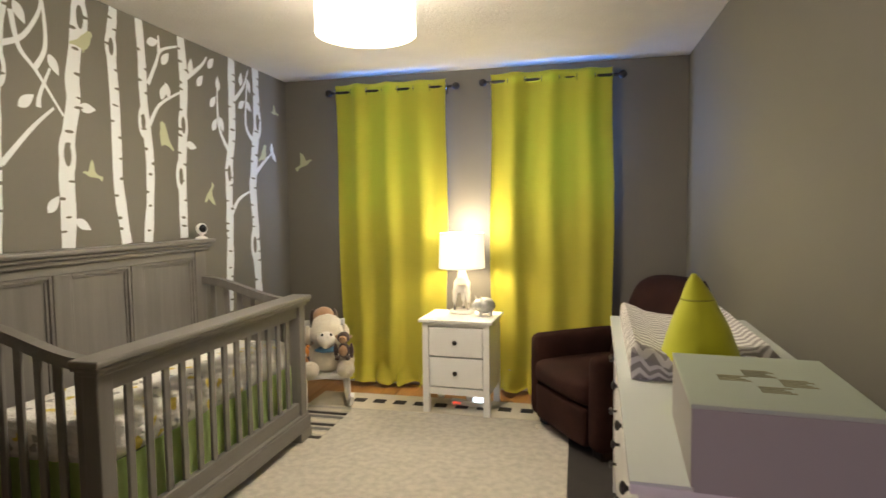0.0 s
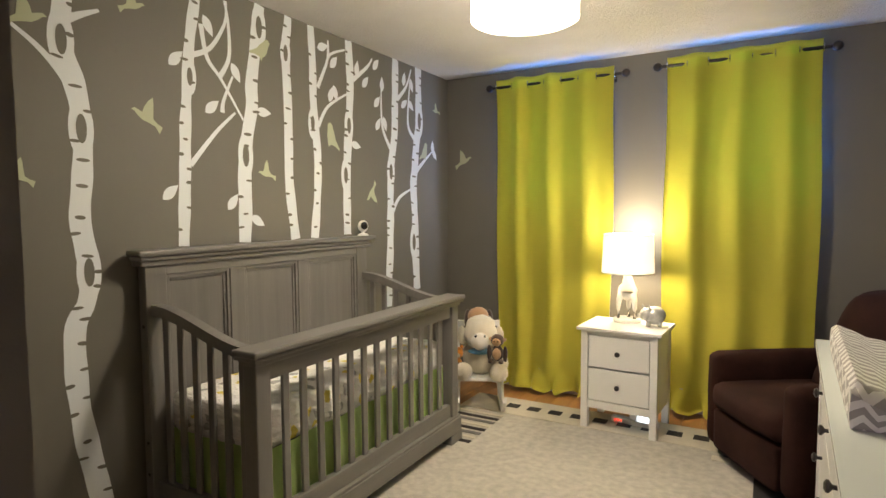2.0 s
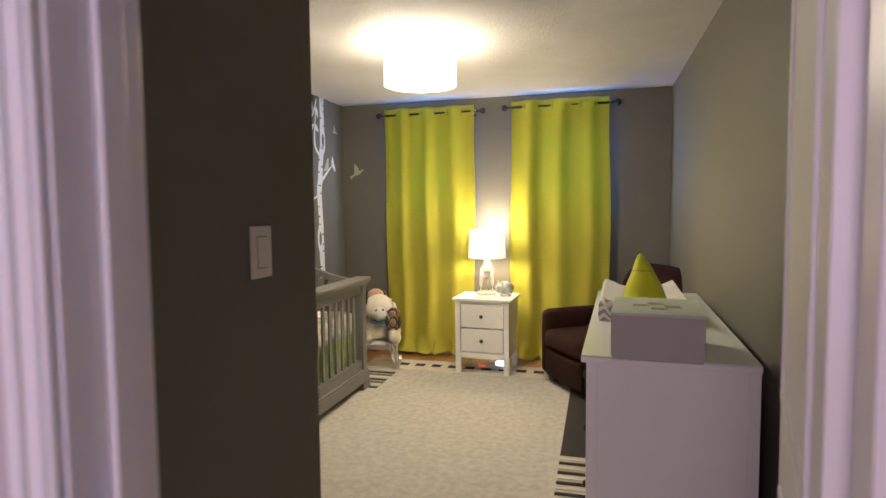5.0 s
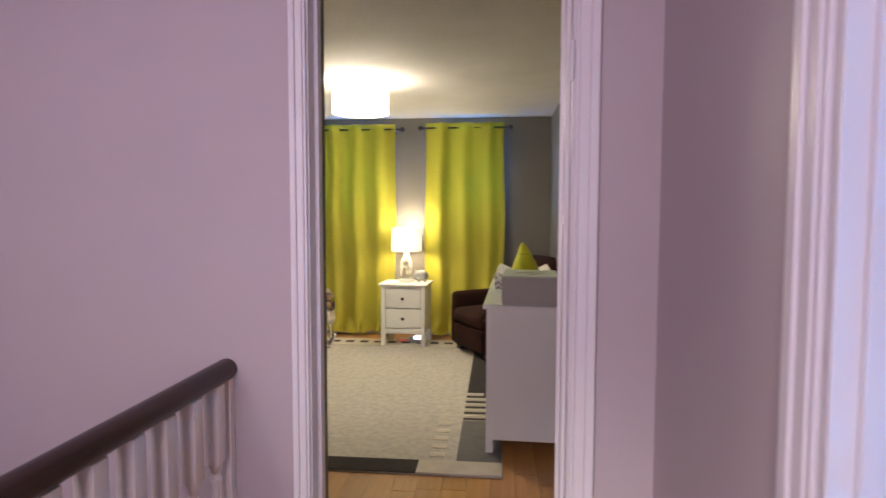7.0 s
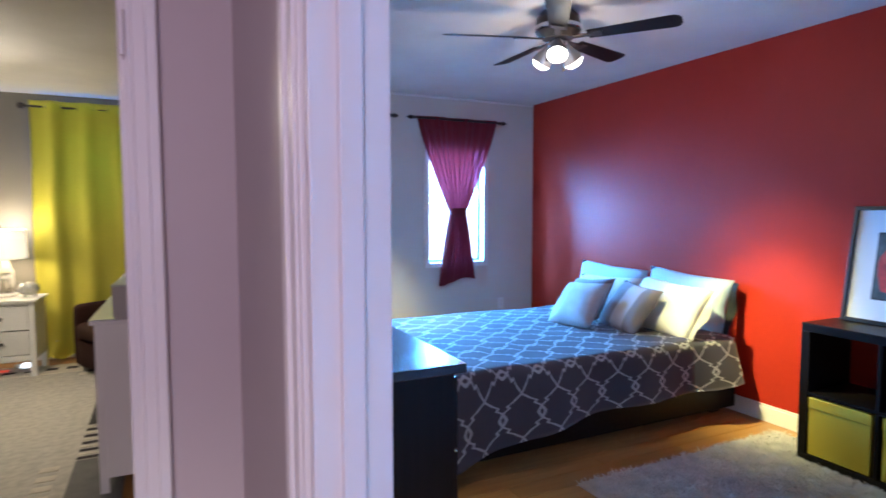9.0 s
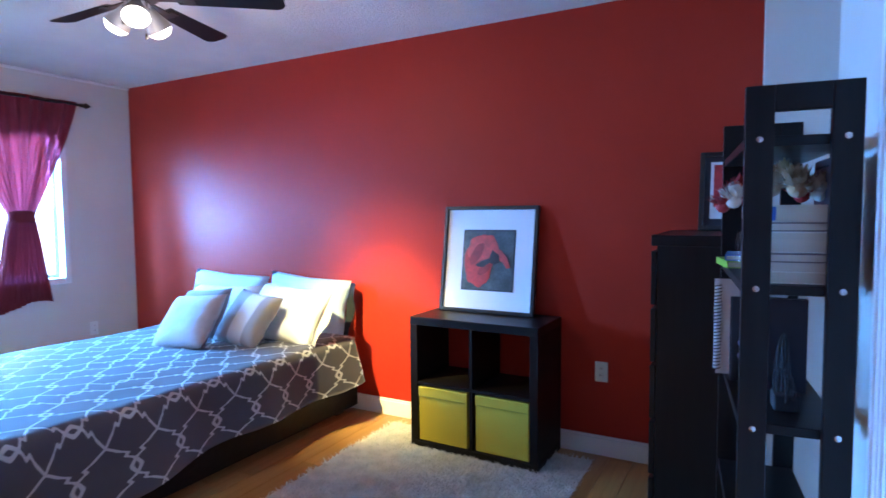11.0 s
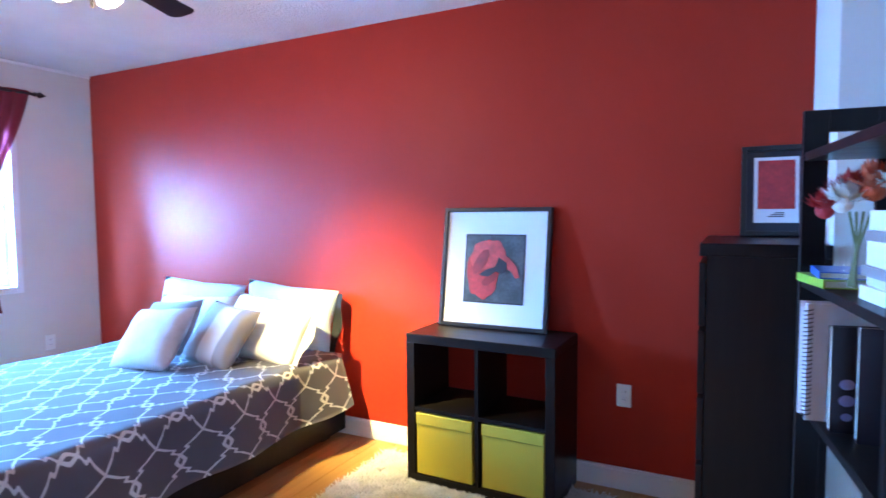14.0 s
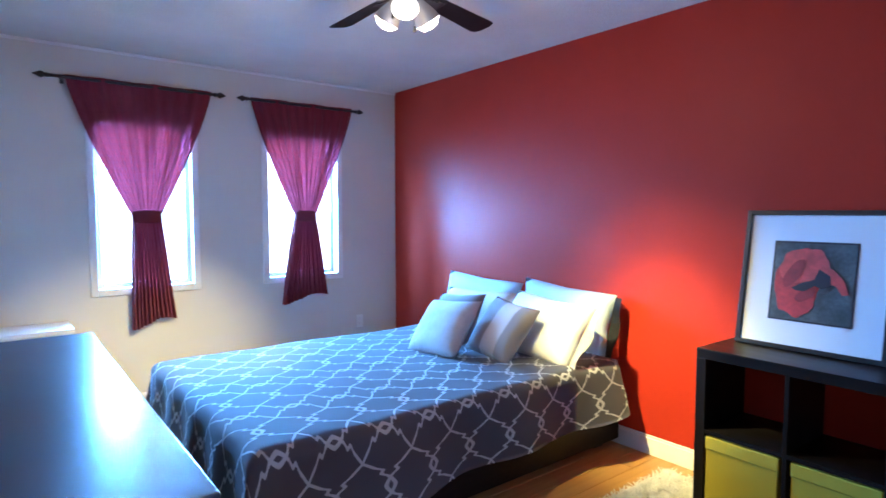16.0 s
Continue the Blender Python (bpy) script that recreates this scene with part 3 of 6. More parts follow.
d2 = door_frame("door_2", "white painted frame of the open bedroom doorway")
bm = B()
stepped_casing(bm, (0.605, RD1 + 0.004), (0, 1, 0), (-1, 0, 0), 0.072, 0, DOOR_H + 0.07)
part("casing", bm, TRIM, d2)
bm = B()
stepped_casing(bm, (0.605, RD0 - 0.004), (0, -1, 0), (-1, 0, 0), 0.072, 0, DOOR_H + 0.07)
part("casing", bm, TRIM, d2)
part("jamb", boxes((0.600, RD1 - 0.018, 0, 0.705, RD1, DOOR_H), (0.635, RD1 - 0.030, 0, 0.665, RD1 - 0.018, DOOR_H), bev=0.002), TRIM, d2)
part("jamb", boxes((0.600, RD0, 0, 0.705, RD0 + 0.018, DOOR_H), bev=0.002), TRIM, d2)
part("strike_plate", boxes((0.670, RD1 - 0.021, 0.93, 0.700, RD1 - 0.017, 1.0), (0.679, RD1 - 0.023, 0.955, 0.690, RD1 - 0.020, 0.978), bev=0.001), STEEL, d2, "worn steel strike plate")

cd = tagged(new("closet_door"), "white sliding closet door in a stepped casing", "closet door", kind="structure")
bm = B()
stepped_casing(bm, (CL1 - 0.004, RY0), (1, 0, 0), (0, 1, 0), 0.085, 0, 2.06)
part("casing", bm, TRIM, cd)
part("jamb", boxes((CL1 - 0.02, RY0 - 0.12, 0, CL1, RY0 + 0.004, 2.06), bev=0.002), TRIM, cd)
part("panel", boxes((1.74, RY0 - 0.065, 0.012, CL1 - 0.024, RY0 - 0.035, 2.04), (CL1 - 0.115, RY0 - 0.036, 0.012, CL1 - 0.024, RY0 - 0.026, 2.04), bev=0.004), TRIM, cd)
part("panel", boxes((CL0 + 0.02, RY0 - 0.11, 0.012, 1.80, RY0 - 0.08, 2.04), bev=0.004), TRIM, cd)


def window(name, label, x0, x1, z0, z1, y, depth, trim, blinds):
    w = tagged(new(name), label, "window", kind="structure")
    f = 0.032
    part("window_frame", boxes((x0, y + 0.07, z0, x0 + f, y + 0.12, z1), (x1 - f, y + 0.07, z0, x1, y + 0.12, z1), (x0 + f, y + 0.07, z0, x1 - f, y + 0.12, z0 + f), (x0 + f, y + 0.07, z1 - f, x1 - f, y + 0.12, z1), bev=0.004), TRIM, w)
    g = part("pane", boxes((x0 + f, y + 0.092, z0 + f, x1 - f, y + 0.098, z1 - f)), GLASS, w)
    g.visible_shadow = False
    if trim:
        t = 0.05
        part("casing", boxes((x0 - t, y - 0.018, z0 - t, x0, y, z1 + t), (x1, y - 0.018, z0 - t, x1 + t, y, z1 + t), (x0, y - 0.018, z0 - t, x1, y, z0), (x0, y - 0.018, z1, x1, y, z1 + t), bev=0.004), TRIM, w)
    if blinds:
        n = 15
        for i in range(n):
            z = z1 - 0.045 - i * 0.042
            bm = B()
            box(bm, x0 + 0.035, -0.023, -0.0012, x1 - 0.035, 0.023, 0.0012, m=Matrix.Translation((0, y + 0.040, z)) @ pose(0, 0, 0, 24))
            part("slat", bm, BLIND, w)
        part("head_rail", boxes((x0 + 0.02, y + 0.025, z1 - 0.024, x1 - 0.02, y + 0.062, z1 - 0.002), bev=0.003), TRIM, w)
    return w


window("window_1", "white framed bedroom window with a half-raised blind", *V1, RY1, 0.18, True, True)
window("window_2", "white framed bedroom window with a half-raised blind", *V2, RY1, 0.18, True, True)
window("window_3", "nursery window hidden behind lime curtains", *W1, NY1, 0.2, False, False)
window("window_4", "nursery window hidden behind lime curtains", *W2, NY1, 0.2, False, False)
structure("ground", "snow-pale ground outside the house", "ground", plain("pale_ground", (0.6, 0.62, 0.66), 0.9), (-400, -400, -3.2, 400, 400, -3.0))
structure("backdrop", "bright overcast distance beyond the bedroom windows", "backdrop", OUTSIDE, (0.95, 6.0, -3.0, 9.0, 6.05, 5.0))


# ---------------------------------------------------------------- nursery: the large things
def crib():
    t = thing("crib", "weathered grey wooden convertible crib with a panelled headboard", "crib", (-2.0, 2.45, 0))
    xb, xf, y0, y1 = -0.355, 0.355, -0.80, 0.815
    hb = part("headboard", boxes((xb, y0 + 0.12, 1.145, xb + 0.046, y1 - 0.155, 1.19), bev=0.004), CRIB, t)
    part("head_bottom_rail", boxes((xb, y0 + 0.12, 0.25, xb + 0.046, y1 - 0.155, 0.34), bev=0.004), CRIB, t)
    for a, b in ((y0 + 0.02, y0 + 0.12), (y1 - 0.155, y1 - 0.055)):
        part("head_post", boxes((xb, a, 0.0, xb + 0.05, b, 1.19), bev=0.004), CRIB_Z, t)
    bm = B()
    box(bm, xb - 0.005, y0 - 0.005, 1.19, xb + 0.065, y1 - 0.03, 1.215, 0.006)
    box(bm, xb - 0.005, y0 - 0.015, 1.215, xb + 0.08, y1 - 0.02, 1.235, 0.006)
    box(bm, xb - 0.005, y0 - 0.03, 1.235, xb + 0.095, y1 - 0.005, 1.26, 0.007)
    part("crown_moulding", bm, CRIB, t)
    ys = [y0 + 0.12, y0 + 0.465, y0 + 0.555, y0 + 0.935, y0 + 1.015, y1 - 0.155]
    for a, b in ((0, 1), (2, 3), (4, 5)):
        bm = boxes((xb + 0.008, ys[a], 0.34, xb + 0.022, ys[b], 1.145))
        part("panel", bm, CRIB_Z, hb)
        m = B()
        for i, (w, d) in enumerate(((0.016, 0.040), (0.030, 0.030))):
            o = 0 if i == 0 else 0.016
            box(m, xb + 0.022, ys[a] + o, 0.34 + o, xb + d, ys[a] + w, 1.145 - o, 0.002)
            box(m, xb + 0.022, ys[b] - w, 0.34 + o, xb + d, ys[b] - o, 1.145 - o, 0.002)
            box(m, xb + 0.022, ys[a] + w, 1.145 - w, xb + d, ys[b] - w, 1.145 - o, 0.002)
        part("panel_moulding", m, CRIB, hb)
    for a, b in ((1, 2), (3, 4)):
        part("stile", boxes((xb, ys[a], 0.34, xb + 0.046, ys[b], 1.145), bev=0.003), CRIB_Z, hb)
    # front: posts, cap, rails, slats and base
    for a, b in ((y0 + 0.01, y0 + 0.085), (y1 - 0.085, y1 - 0.01)):
        part("post", boxes((xf - 0.075, a, 0.05, xf - 0.005, b, 0.865), bev=0.006), CRIB_Z, t)
    bm = B()
    box(bm, xf - 0.082, y0 + 0.002, 0.845, xf + 0.005, y1 - 0.002, 0.866, 0.005)
    box(bm, xf - 0.095, y0 - 0.015, 0.866, xf + 0.022, y1 + 0.015, 0.882, 0.005)
    box(bm, xf - 0.10, y0 - 0.022, 0.882, xf + 0.03, y1 + 0.022, 0.908, 0.008)
    part("top_cap", bm, CRIB, t)
    part("top_rail", boxes((xf - 0.055, y0 + 0.085, 0.775, xf - 0.02, y1 - 0.085, 0.845), bev=0.004), CRIB, t)
    part("bottom_rail", boxes((xf - 0.055, y0 + 0.085, 0.165, xf - 0.02, y1 - 0.085, 0.245), bev=0.004), CRIB, t)
    n = 13
    for i in range(n):
        y = y0 + 0.085 + (y1 - y0 - 0.17) * (i + 1) / (n + 1)
        part("slat", boxes((xf - 0.046, y - 0.018, 0.245, xf - 0.030, y + 0.018, 0.775), bev=0.004), CRIB_Z, t)
    bm = B()
    box(bm, xf - 0.075, y0 - 0.005, 0.065, xf + 0.008, y1 + 0.005, 0.150, 0.004)
    box(bm, xf - 0.075, y0 - 0.002, 0.150, xf + 0.001, y1 + 0.002, 0.166, 0.004)
    for a, b in ((y0 - 0.010, y0 + 0.13), (y1 - 0.13, y1 + 0.010)):
        box(bm, xf - 0.078, a, 0.0, xf + 0.012, b, 0.066, 0.004)
    part("base", bm, CRIB, t)
    for yy in (y0 + 0.035, y1 - 0.11):
        pts = []
        for i in range(17):
            u = i / 16
            s = u * u * (3 - 2 * u)
            pts.append((xb + 0.05 + u * (xf - 0.075 - xb - 0.05), yy + 0.03, 1.0 - 0.125 * s))
        bm = B()
        sweep(bm, pts, 0.05, 0.045)
        part("side_rail", bm, CRIB, t)
        part("side_rail", boxes((xb + 0.05, yy + 0.012, 0.165, xf - 0.07, yy + 0.048, 0.245), bev=0.004), CRIB, t)
        for i in range(6):
            x = xb + 0.05 + (xf - xb - 0.12) * (i + 0.7) / 6.4
            u = (x - xb - 0.05) / (xf - 0.125 - xb)
            s = u * u * (3 - 2 * u)
            part("slat", boxes((x - 0.017, yy + 0.022, 0.245, x + 0.017, yy + 0.038, 0.98 - 0.125 * s), bev=0.004), CRIB_Z, t)
        for z in (0.42, 0.28, 0.93):
            bm = B()
            cyl(bm, (xb + 0.025, yy - 0.016 if yy < 0 else yy + 0.07, z), (xb + 0.025, yy - 0.010 if yy < 0 else yy + 0.076, z), 0.008)
            part("bolt", bm, BLACKMETAL, t)
    return t


crib()
bm = B()
box(bm, -2.28, 1.74, 0.455, -1.715, 3.17, 0.640, 0.045)
bmesh.ops.subdivide_edges(bm, edges=bm.edges, cuts=3, use_grid_fill=True)
for v in bm.verts:
    v.co += Vector((0.007 * noise.noise(v.co * 9 + Vector((4, 0, 0))), 0.006 * noise.noise(v.co * 9), 0.010 * noise.noise(v.co * 6)))
solid("crib_mattress", "crib mattress in a white printed sheet with yellow and grey animals", "mattress", bm, SHEET, smooth=60)
bm = B()


def skirt_fn(u, v):
    # three hanging sides with soft folds
    L = 0.56 + 1.42 + 0.56
    s = u * L
    f = 0.010 * math.sin(s * 46) * (0.3 + v) + 0.006 * math.sin(s * 19 + 1)
    z = 0.478 - v * 0.395
    if s < 0.56:
        return Vector((-2.275 + s, 1.745 + f, z))
    if s < 1.98:
        return Vector((-1.712 + f, 1.75 + s - 0.56, z))
    return Vector((-1.72 - (s - 1.98), 3.165 + f, z))


sheet(bm, skirt_fn, 170, 6, 0.003)
solid("crib_skirt", "gathered lime green crib skirt below the mattress", "bed skirt", bm, SKIRT, smooth=60)
solid("mattress_support", "dark metal mattress support under the crib mattress", "support", boxes((-2.265, 1.76, 0.436, -1.74, 3.15, 0.454)), BLACKMETAL)


def curtain(name, label, group, x0, x1, y, ztop, zbot, waves, amp, material, flare=0.0, pool=0.0, seed=0.0):
    t = thing(name, label, "curtain", ((x0 + x1) / 2, y, 0), group=group)
    w = x1 - x0
    bm = B()

    def fn(u, v):
        z = ztop + (zbot - ztop) * v
        ph = 2 * math.pi * waves * u + 0.5 * math.sin(3 * u + seed)
        a = amp * (1 - 0.25 * v) * (0.85 + 0.3 * math.sin(5 * u + seed))
        k = math.sin(ph)
        yy = a * (k + 0.18 * math.sin(2 * ph + 1.0)) - 0.018 * (1 - v)
        xx = (u - 0.5) * w * (1 + flare * v) + 0.008 * math.sin(9 * v + 4 * u)
        if v > 0.93:
            q = (v - 0.93) / 0.07
            yy -= pool * q * (0.5 + 0.5 * math.sin(ph * 1.5 + seed)) ** 2
            xx += 0.03 * q * math.sin(ph * 1.3)
            z += 0.035 * q * abs(math.sin(ph * 0.9 + seed))
        return Vector((xx, yy + 0.01 * noise.noise(Vector((u * 4, v * 3, seed))), z))
    sheet(bm, fn, 190, 70, 0.003)
    part("cloth", bm, material, t, smooth=180)
    # added opaque sheet behind the cloth, only there to stop window light leaking through
    bm = B()
    sheet(bm, lambda u, v: fn(u, 0.035 + v * 0.94) + Vector((0, 0.008, 0)), 95, 30, 0.002)
    part("lining", bm, LIGHT_STOP, t, "added white sheet that stops window light", smooth=180)
    # grommets where the cloth crosses the rod
    n = int(waves * 2)
    for i in range(n + 1):
        u = (i + 0.02) / (n + 0.04)
        bm = B()
        lathe(bm, ((0.026, -0.004), (0.030, 0), (0.026, 0.004), (0.020, 0.004), (0.019, 0), (0.020, -0.004), (0.026, -0.004)), 20, ((u - 0.5) * w, 0, ztop - 0.055), Euler((0, radians(90), 0)).to_matrix().to_4x4())
        part("grommet", bm, STEEL, t)
    return t


curtain("curtain", "lime green grommet curtain pooling on the floor", "nursery curtains", -1.885, -0.975, 4.355, 2.425, 0.02, 3.5, 0.028, LIME, -0.04, 0.07, 0.3)
curtain("curtain", "lime green grommet curtain behind the armchair", "nursery curtains", -0.635, 0.250, 4.355, 2.435, 0.02, 3.5, 0.028, LIME, 0.03, 0.07, 1.7)


def rod(name, label, x0, x1, y, z, wall_y, material, finial, group):
    t = thing(name, label, "curtain rod", ((x0 + x1) / 2, y, z), group=group)
    h = (x1 - x0) / 2
    bm = B()
    cyl(bm, (-h, 0, 0), (h, 0, 0), 0.011)
    part("pole", bm, material, t, smooth=40)
    for s in (-1, 1):
        bm = B()
        if finial == "ball":
            ball(bm, (s * (h + 0.026), 0, 0), 0.030)
            cyl(bm, (s * h, 0, 0), (s * (h + 0.01), 0, 0), 0.016)
        else:
            lathe(bm, ((0.010, 0), (0.018, 0.012), (0.010, 0.022), (0.024, 0.045), (0.0, 0.095)), 16, (s * h, 0, 0), Euler((0, radians(90 * s), 0)).to_matrix().to_4x4())
        part("finial", bm, material, t, smooth=60)
        bm = B()
        box(bm, s * (h - 0.07) - 0.006, 0, -0.012, s * (h - 0.07) + 0.006, wall_y - y, 0.0)
        box(bm, s * (h - 0.07) - 0.012, wall_y - y - 0.006, -0.035, s * (h - 0.07) + 0.012, wall_y - y, 0.025, 0.002)
        part("bracket", bm, material, t)


rod("curtain_rod", "dark bronze curtain rod with ball finials", -1.92, -0.93, 4.355, 2.37, NY1, BLACKMETAL, "ball", "nursery rods")
rod("curtain_rod", "dark bronze curtain rod with ball finials", -0.67, 0.29, 4.355, 2.38, NY1, BLACKMETAL, "ball", "nursery rods")


def nightstand():
    t = thing("nightstand", "white two-drawer nightstand with dark knobs on tall legs", "nightstand", (-0.80, 4.00, 0), rz=-3)
    w, d, h = 0.238, 0.20, 0.672
    part("tabletop", boxes((-w - 0.025, -d - 0.02, h - 0.022, w + 0.025, d, h), bev=0.004), WHITE, t)
    for sx in (-1, 1):
        for y0 in (-d, d - 0.045):
            part("leg", boxes((min(sx * w, sx * (w - 0.045)), y0, 0, max(sx * w, sx * (w - 0.045)), y0 + 0.045, h - 0.022), bev=0.003), WHITE, t)
        part("side_panel", boxes((min(sx * (w - 0.006), sx * (w - 0.022)), -d + 0.045, 0.15, max(sx * (w - 0.006), sx * (w - 0.022)), d - 0.045, h - 0.022)), WHITE, t)
    part("back_panel", boxes((-w + 0.045, d - 0.02, 0.15, w - 0.045, d - 0.012, h - 0.022)), WHITE, t)
    part("apron", boxes((-w + 0.045, -d + 0.004, 0.145, w - 0.045, -d + 0.024, 0.195), bev=0.002), WHITE, t)
    part("top_rail", boxes((-w + 0.045, -d + 0.004, h - 0.05, w - 0.045, -d + 0.024, h - 0.022), bev=0.002), WHITE, t)
    part("bottom_board", boxes((-w + 0.022, -d + 0.024, 0.155, w - 0.022, d - 0.02, 0.17)), WHITE, t)
    for z0, z1 in ((0.202, 0.406), (0.416, 0.618)):
        dr = part("drawer", boxes((-w + 0.049, -d + 0.003, z0, w - 0.049, -d + 0.02, z1), (-w + 0.055, -d + 0.02, z0 + 0.01, w - 0.055, d - 0.03, z1 - 0.03), bev=0.003), WHITE, t)
        bm = B()
        lathe(bm, ((0.006, 0), (0.006, 0.012), (0.016, 0.020), (0.016, 0.026), (0.008, 0.031)), 20, (0, -d + 0.003, (z0 + z1) / 2), Euler((radians(90), 0, 0)).to_matrix().to_4x4())
        part("knob", bm, BLACKMETAL, dr, "dark bronze knob", smooth=50)
    return t


nightstand()


def table_lamp():
    t = thing("table_lamp", "lit table lamp with a white four-legged animal base and drum shade", "table lamp", (-0.82, 4.105, 0.672))
    bm = B()
    lathe(bm, ((0.088, 0), (0.092, 0.006), (0.092, 0.018), (0.084, 0.026), (0.0, 0.026)), 32)
    part("base", bm, CERAMIC, t, smooth=50)
    bm = B()
    for a in (-150, -30, 90):
        c, d = math.cos(radians(a)), math.sin(radians(a))
        tube(bm, ((c * 0.060, d * 0.045, 0.024), (c * 0.062, d * 0.047, 0.09), (c * 0.056, d * 0.042, 0.15), (c * 0.030, d * 0.02, 0.215)), (0.013, 0.014, 0.020, 0.030), 12)
    ball(bm, (0, 0, 0.205), (0.064, 0.048, 0.062))
    tube(bm, ((0.004, 0, 0.20), (0.004, 0, 0.25), (0.0, 0, 0.30), (-0.002, 0, 0.36)), (0.058, 0.043, 0.029, 0.020), 16)
    part("animal_figure", bm, CERAMIC, t, smooth=180)
    bm = B()
    cyl(bm, (0, 0, 0.36), (0, 0, 0.43), 0.009)
    cyl(bm, (0, 0, 0.40), (0, 0, 0.43), 0.013)
    part("socket", bm, STEEL, t)
    bm = B()
    lathe(bm, ((0.168, 0.328), (0.158, 0.585)), 48)
    bm.faces.ensure_lookup_table()
    bmesh.ops.delete(bm, geom=[f for f in bm.faces if len(f.verts) > 4], context="FACES_ONLY")
    bmesh.ops.solidify(bm, geom=bm.faces, thickness=0.002)
    sh = part("shade", bm, SHADE, t, "glowing white fabric drum shade", smooth=60)
    for z, r in ((0.582, 0.158), (0.331, 0.168)):
        bm = B()
        lathe(bm, ((r + 0.001, z - 0.004), (r + 0.003, z), (r + 0.001, z + 0.004)), 48)
        bmesh.ops.delete(bm, geom=[f for f in bm.faces if len(f.verts) > 4], context="FACES_ONLY")
        part("shade_rim", bm, WHITE, t)
    bm = B()
    for a in (0, 120, 240):
        cyl(bm, (0, 0, 0.43), (0.158 * math.cos(radians(a)), 0.158 * math.sin(radians(a)), 0.57), 0.002, seg=6)
    part("spider", bm, STEEL, t)
    bm = B()
    lathe(bm, ((0.012, 0.43), (0.030, 0.51), (0.026, 0.555), (0.0, 0.575)), 20)
    b = part("bulb", bm, BULB, t, smooth=60)
    b.visible_shadow = False
    return t


table_lamp()


def ceiling_light():
    t = thing("ceiling_light", "lit white drum flush-mount ceiling light", "ceiling light", (-0.96, 2.58, H))
    bm = B()
    lathe(bm, ((0.10, 0), (0.10, -0.03), (0.025, -0.04), (0.025, -0.18)), 32)
    part("mount", bm, STEEL, t, smooth=40)
    bm = B()
    lathe(bm, ((0.232, -0.09), (0.232, -0.268)), 64)
    bmesh.ops.delete(bm, geom=[f for f in bm.faces if len(f.verts) > 4], context="FACES_ONLY")
    s = part("shade", bm, DRUM, t, smooth=40)
    s.visible_shadow = False
    bm = B()
    lathe(bm, ((0.0, -0.271), (0.19, -0.275), (0.230, -0.268)), 64)
    s = part("diffuser", bm, DRUM, t, smooth=60)
    s.visible_shadow = False


ceiling_light()


def rug():
    t = thing("area_rug", "cut-pile area rug in greige, cream, grey and charcoal blocks", "rug", (0, 0, 0))
    x0, x1, y0, y1 = -1.93, 0.215, 0.845, 4.125
    bm = B()
    box(bm, x0, y0, 0.0, x1, y1, 0.010, 0.003)
    part("field", bm, RUG, t)

    def block(name, material, a, b, c, d, z=0.0145):
        bm = B()
        box(bm, a, c, 0.004, b, d, z, 0.002)
        part(name, bm, material, t)
    block("far_border", RUG_CREAM, x0 + 0.004, -0.20, 3.80, y1 - 0.002)
    block("far_border", RUG, -0.20, x1 - 0.002, 3.80, y1 - 0.002, 0.013)
    for i in range(9):
        block("dark_square", RUG_BLACK, -1.62 + i * 0.155, -1.53 + i * 0.155, 3.92, 4.0, 0.017)
    for i in range(3):
        block("pale_square", RUG_CREAM, -0.26 + i * 0.16, -0.16 + i * 0.16, 3.66, 3.73, 0.015)
    for i in range(8):
        block("stripe", (RUG_BLACK, RUG_CREAM, RUG_GREY)[i % 3], x0 + 0.004, -1.56, 3.22 + i * 0.07, 3.255 + i * 0.07, 0.015)
    block("near_border", RUG_BLACK, x0 + 0.004, -0.255, y0 + 0.002, 1.01)
    block("near_border", RUG_CREAM, -0.255, x1 - 0.002, y0 + 0.002, 1.01, 0.016)
    block("grey_block", RUG_GREY, -0.045, x1 - 0.002, 1.01, 1.66)
    block("dark_block", RUG_BLACK, -0.045, x1 - 0.002, 2.28, 3.60)
    for i in range(10):
        block("stripe", (RUG_BLACK, RUG_CREAM)[i % 2], -0.045, x1 - 0.002, 1.68 + i * 0.06, 1.68 + i * 0.06 + (0.026 if i % 2 else 0.03), 0.015)
    for i in range(5):
        block("pale_square", RUG_CREAM, -0.205, -0.115, 1.06 + i * 0.125, 1.125 + i * 0.125, 0.015)


rug()


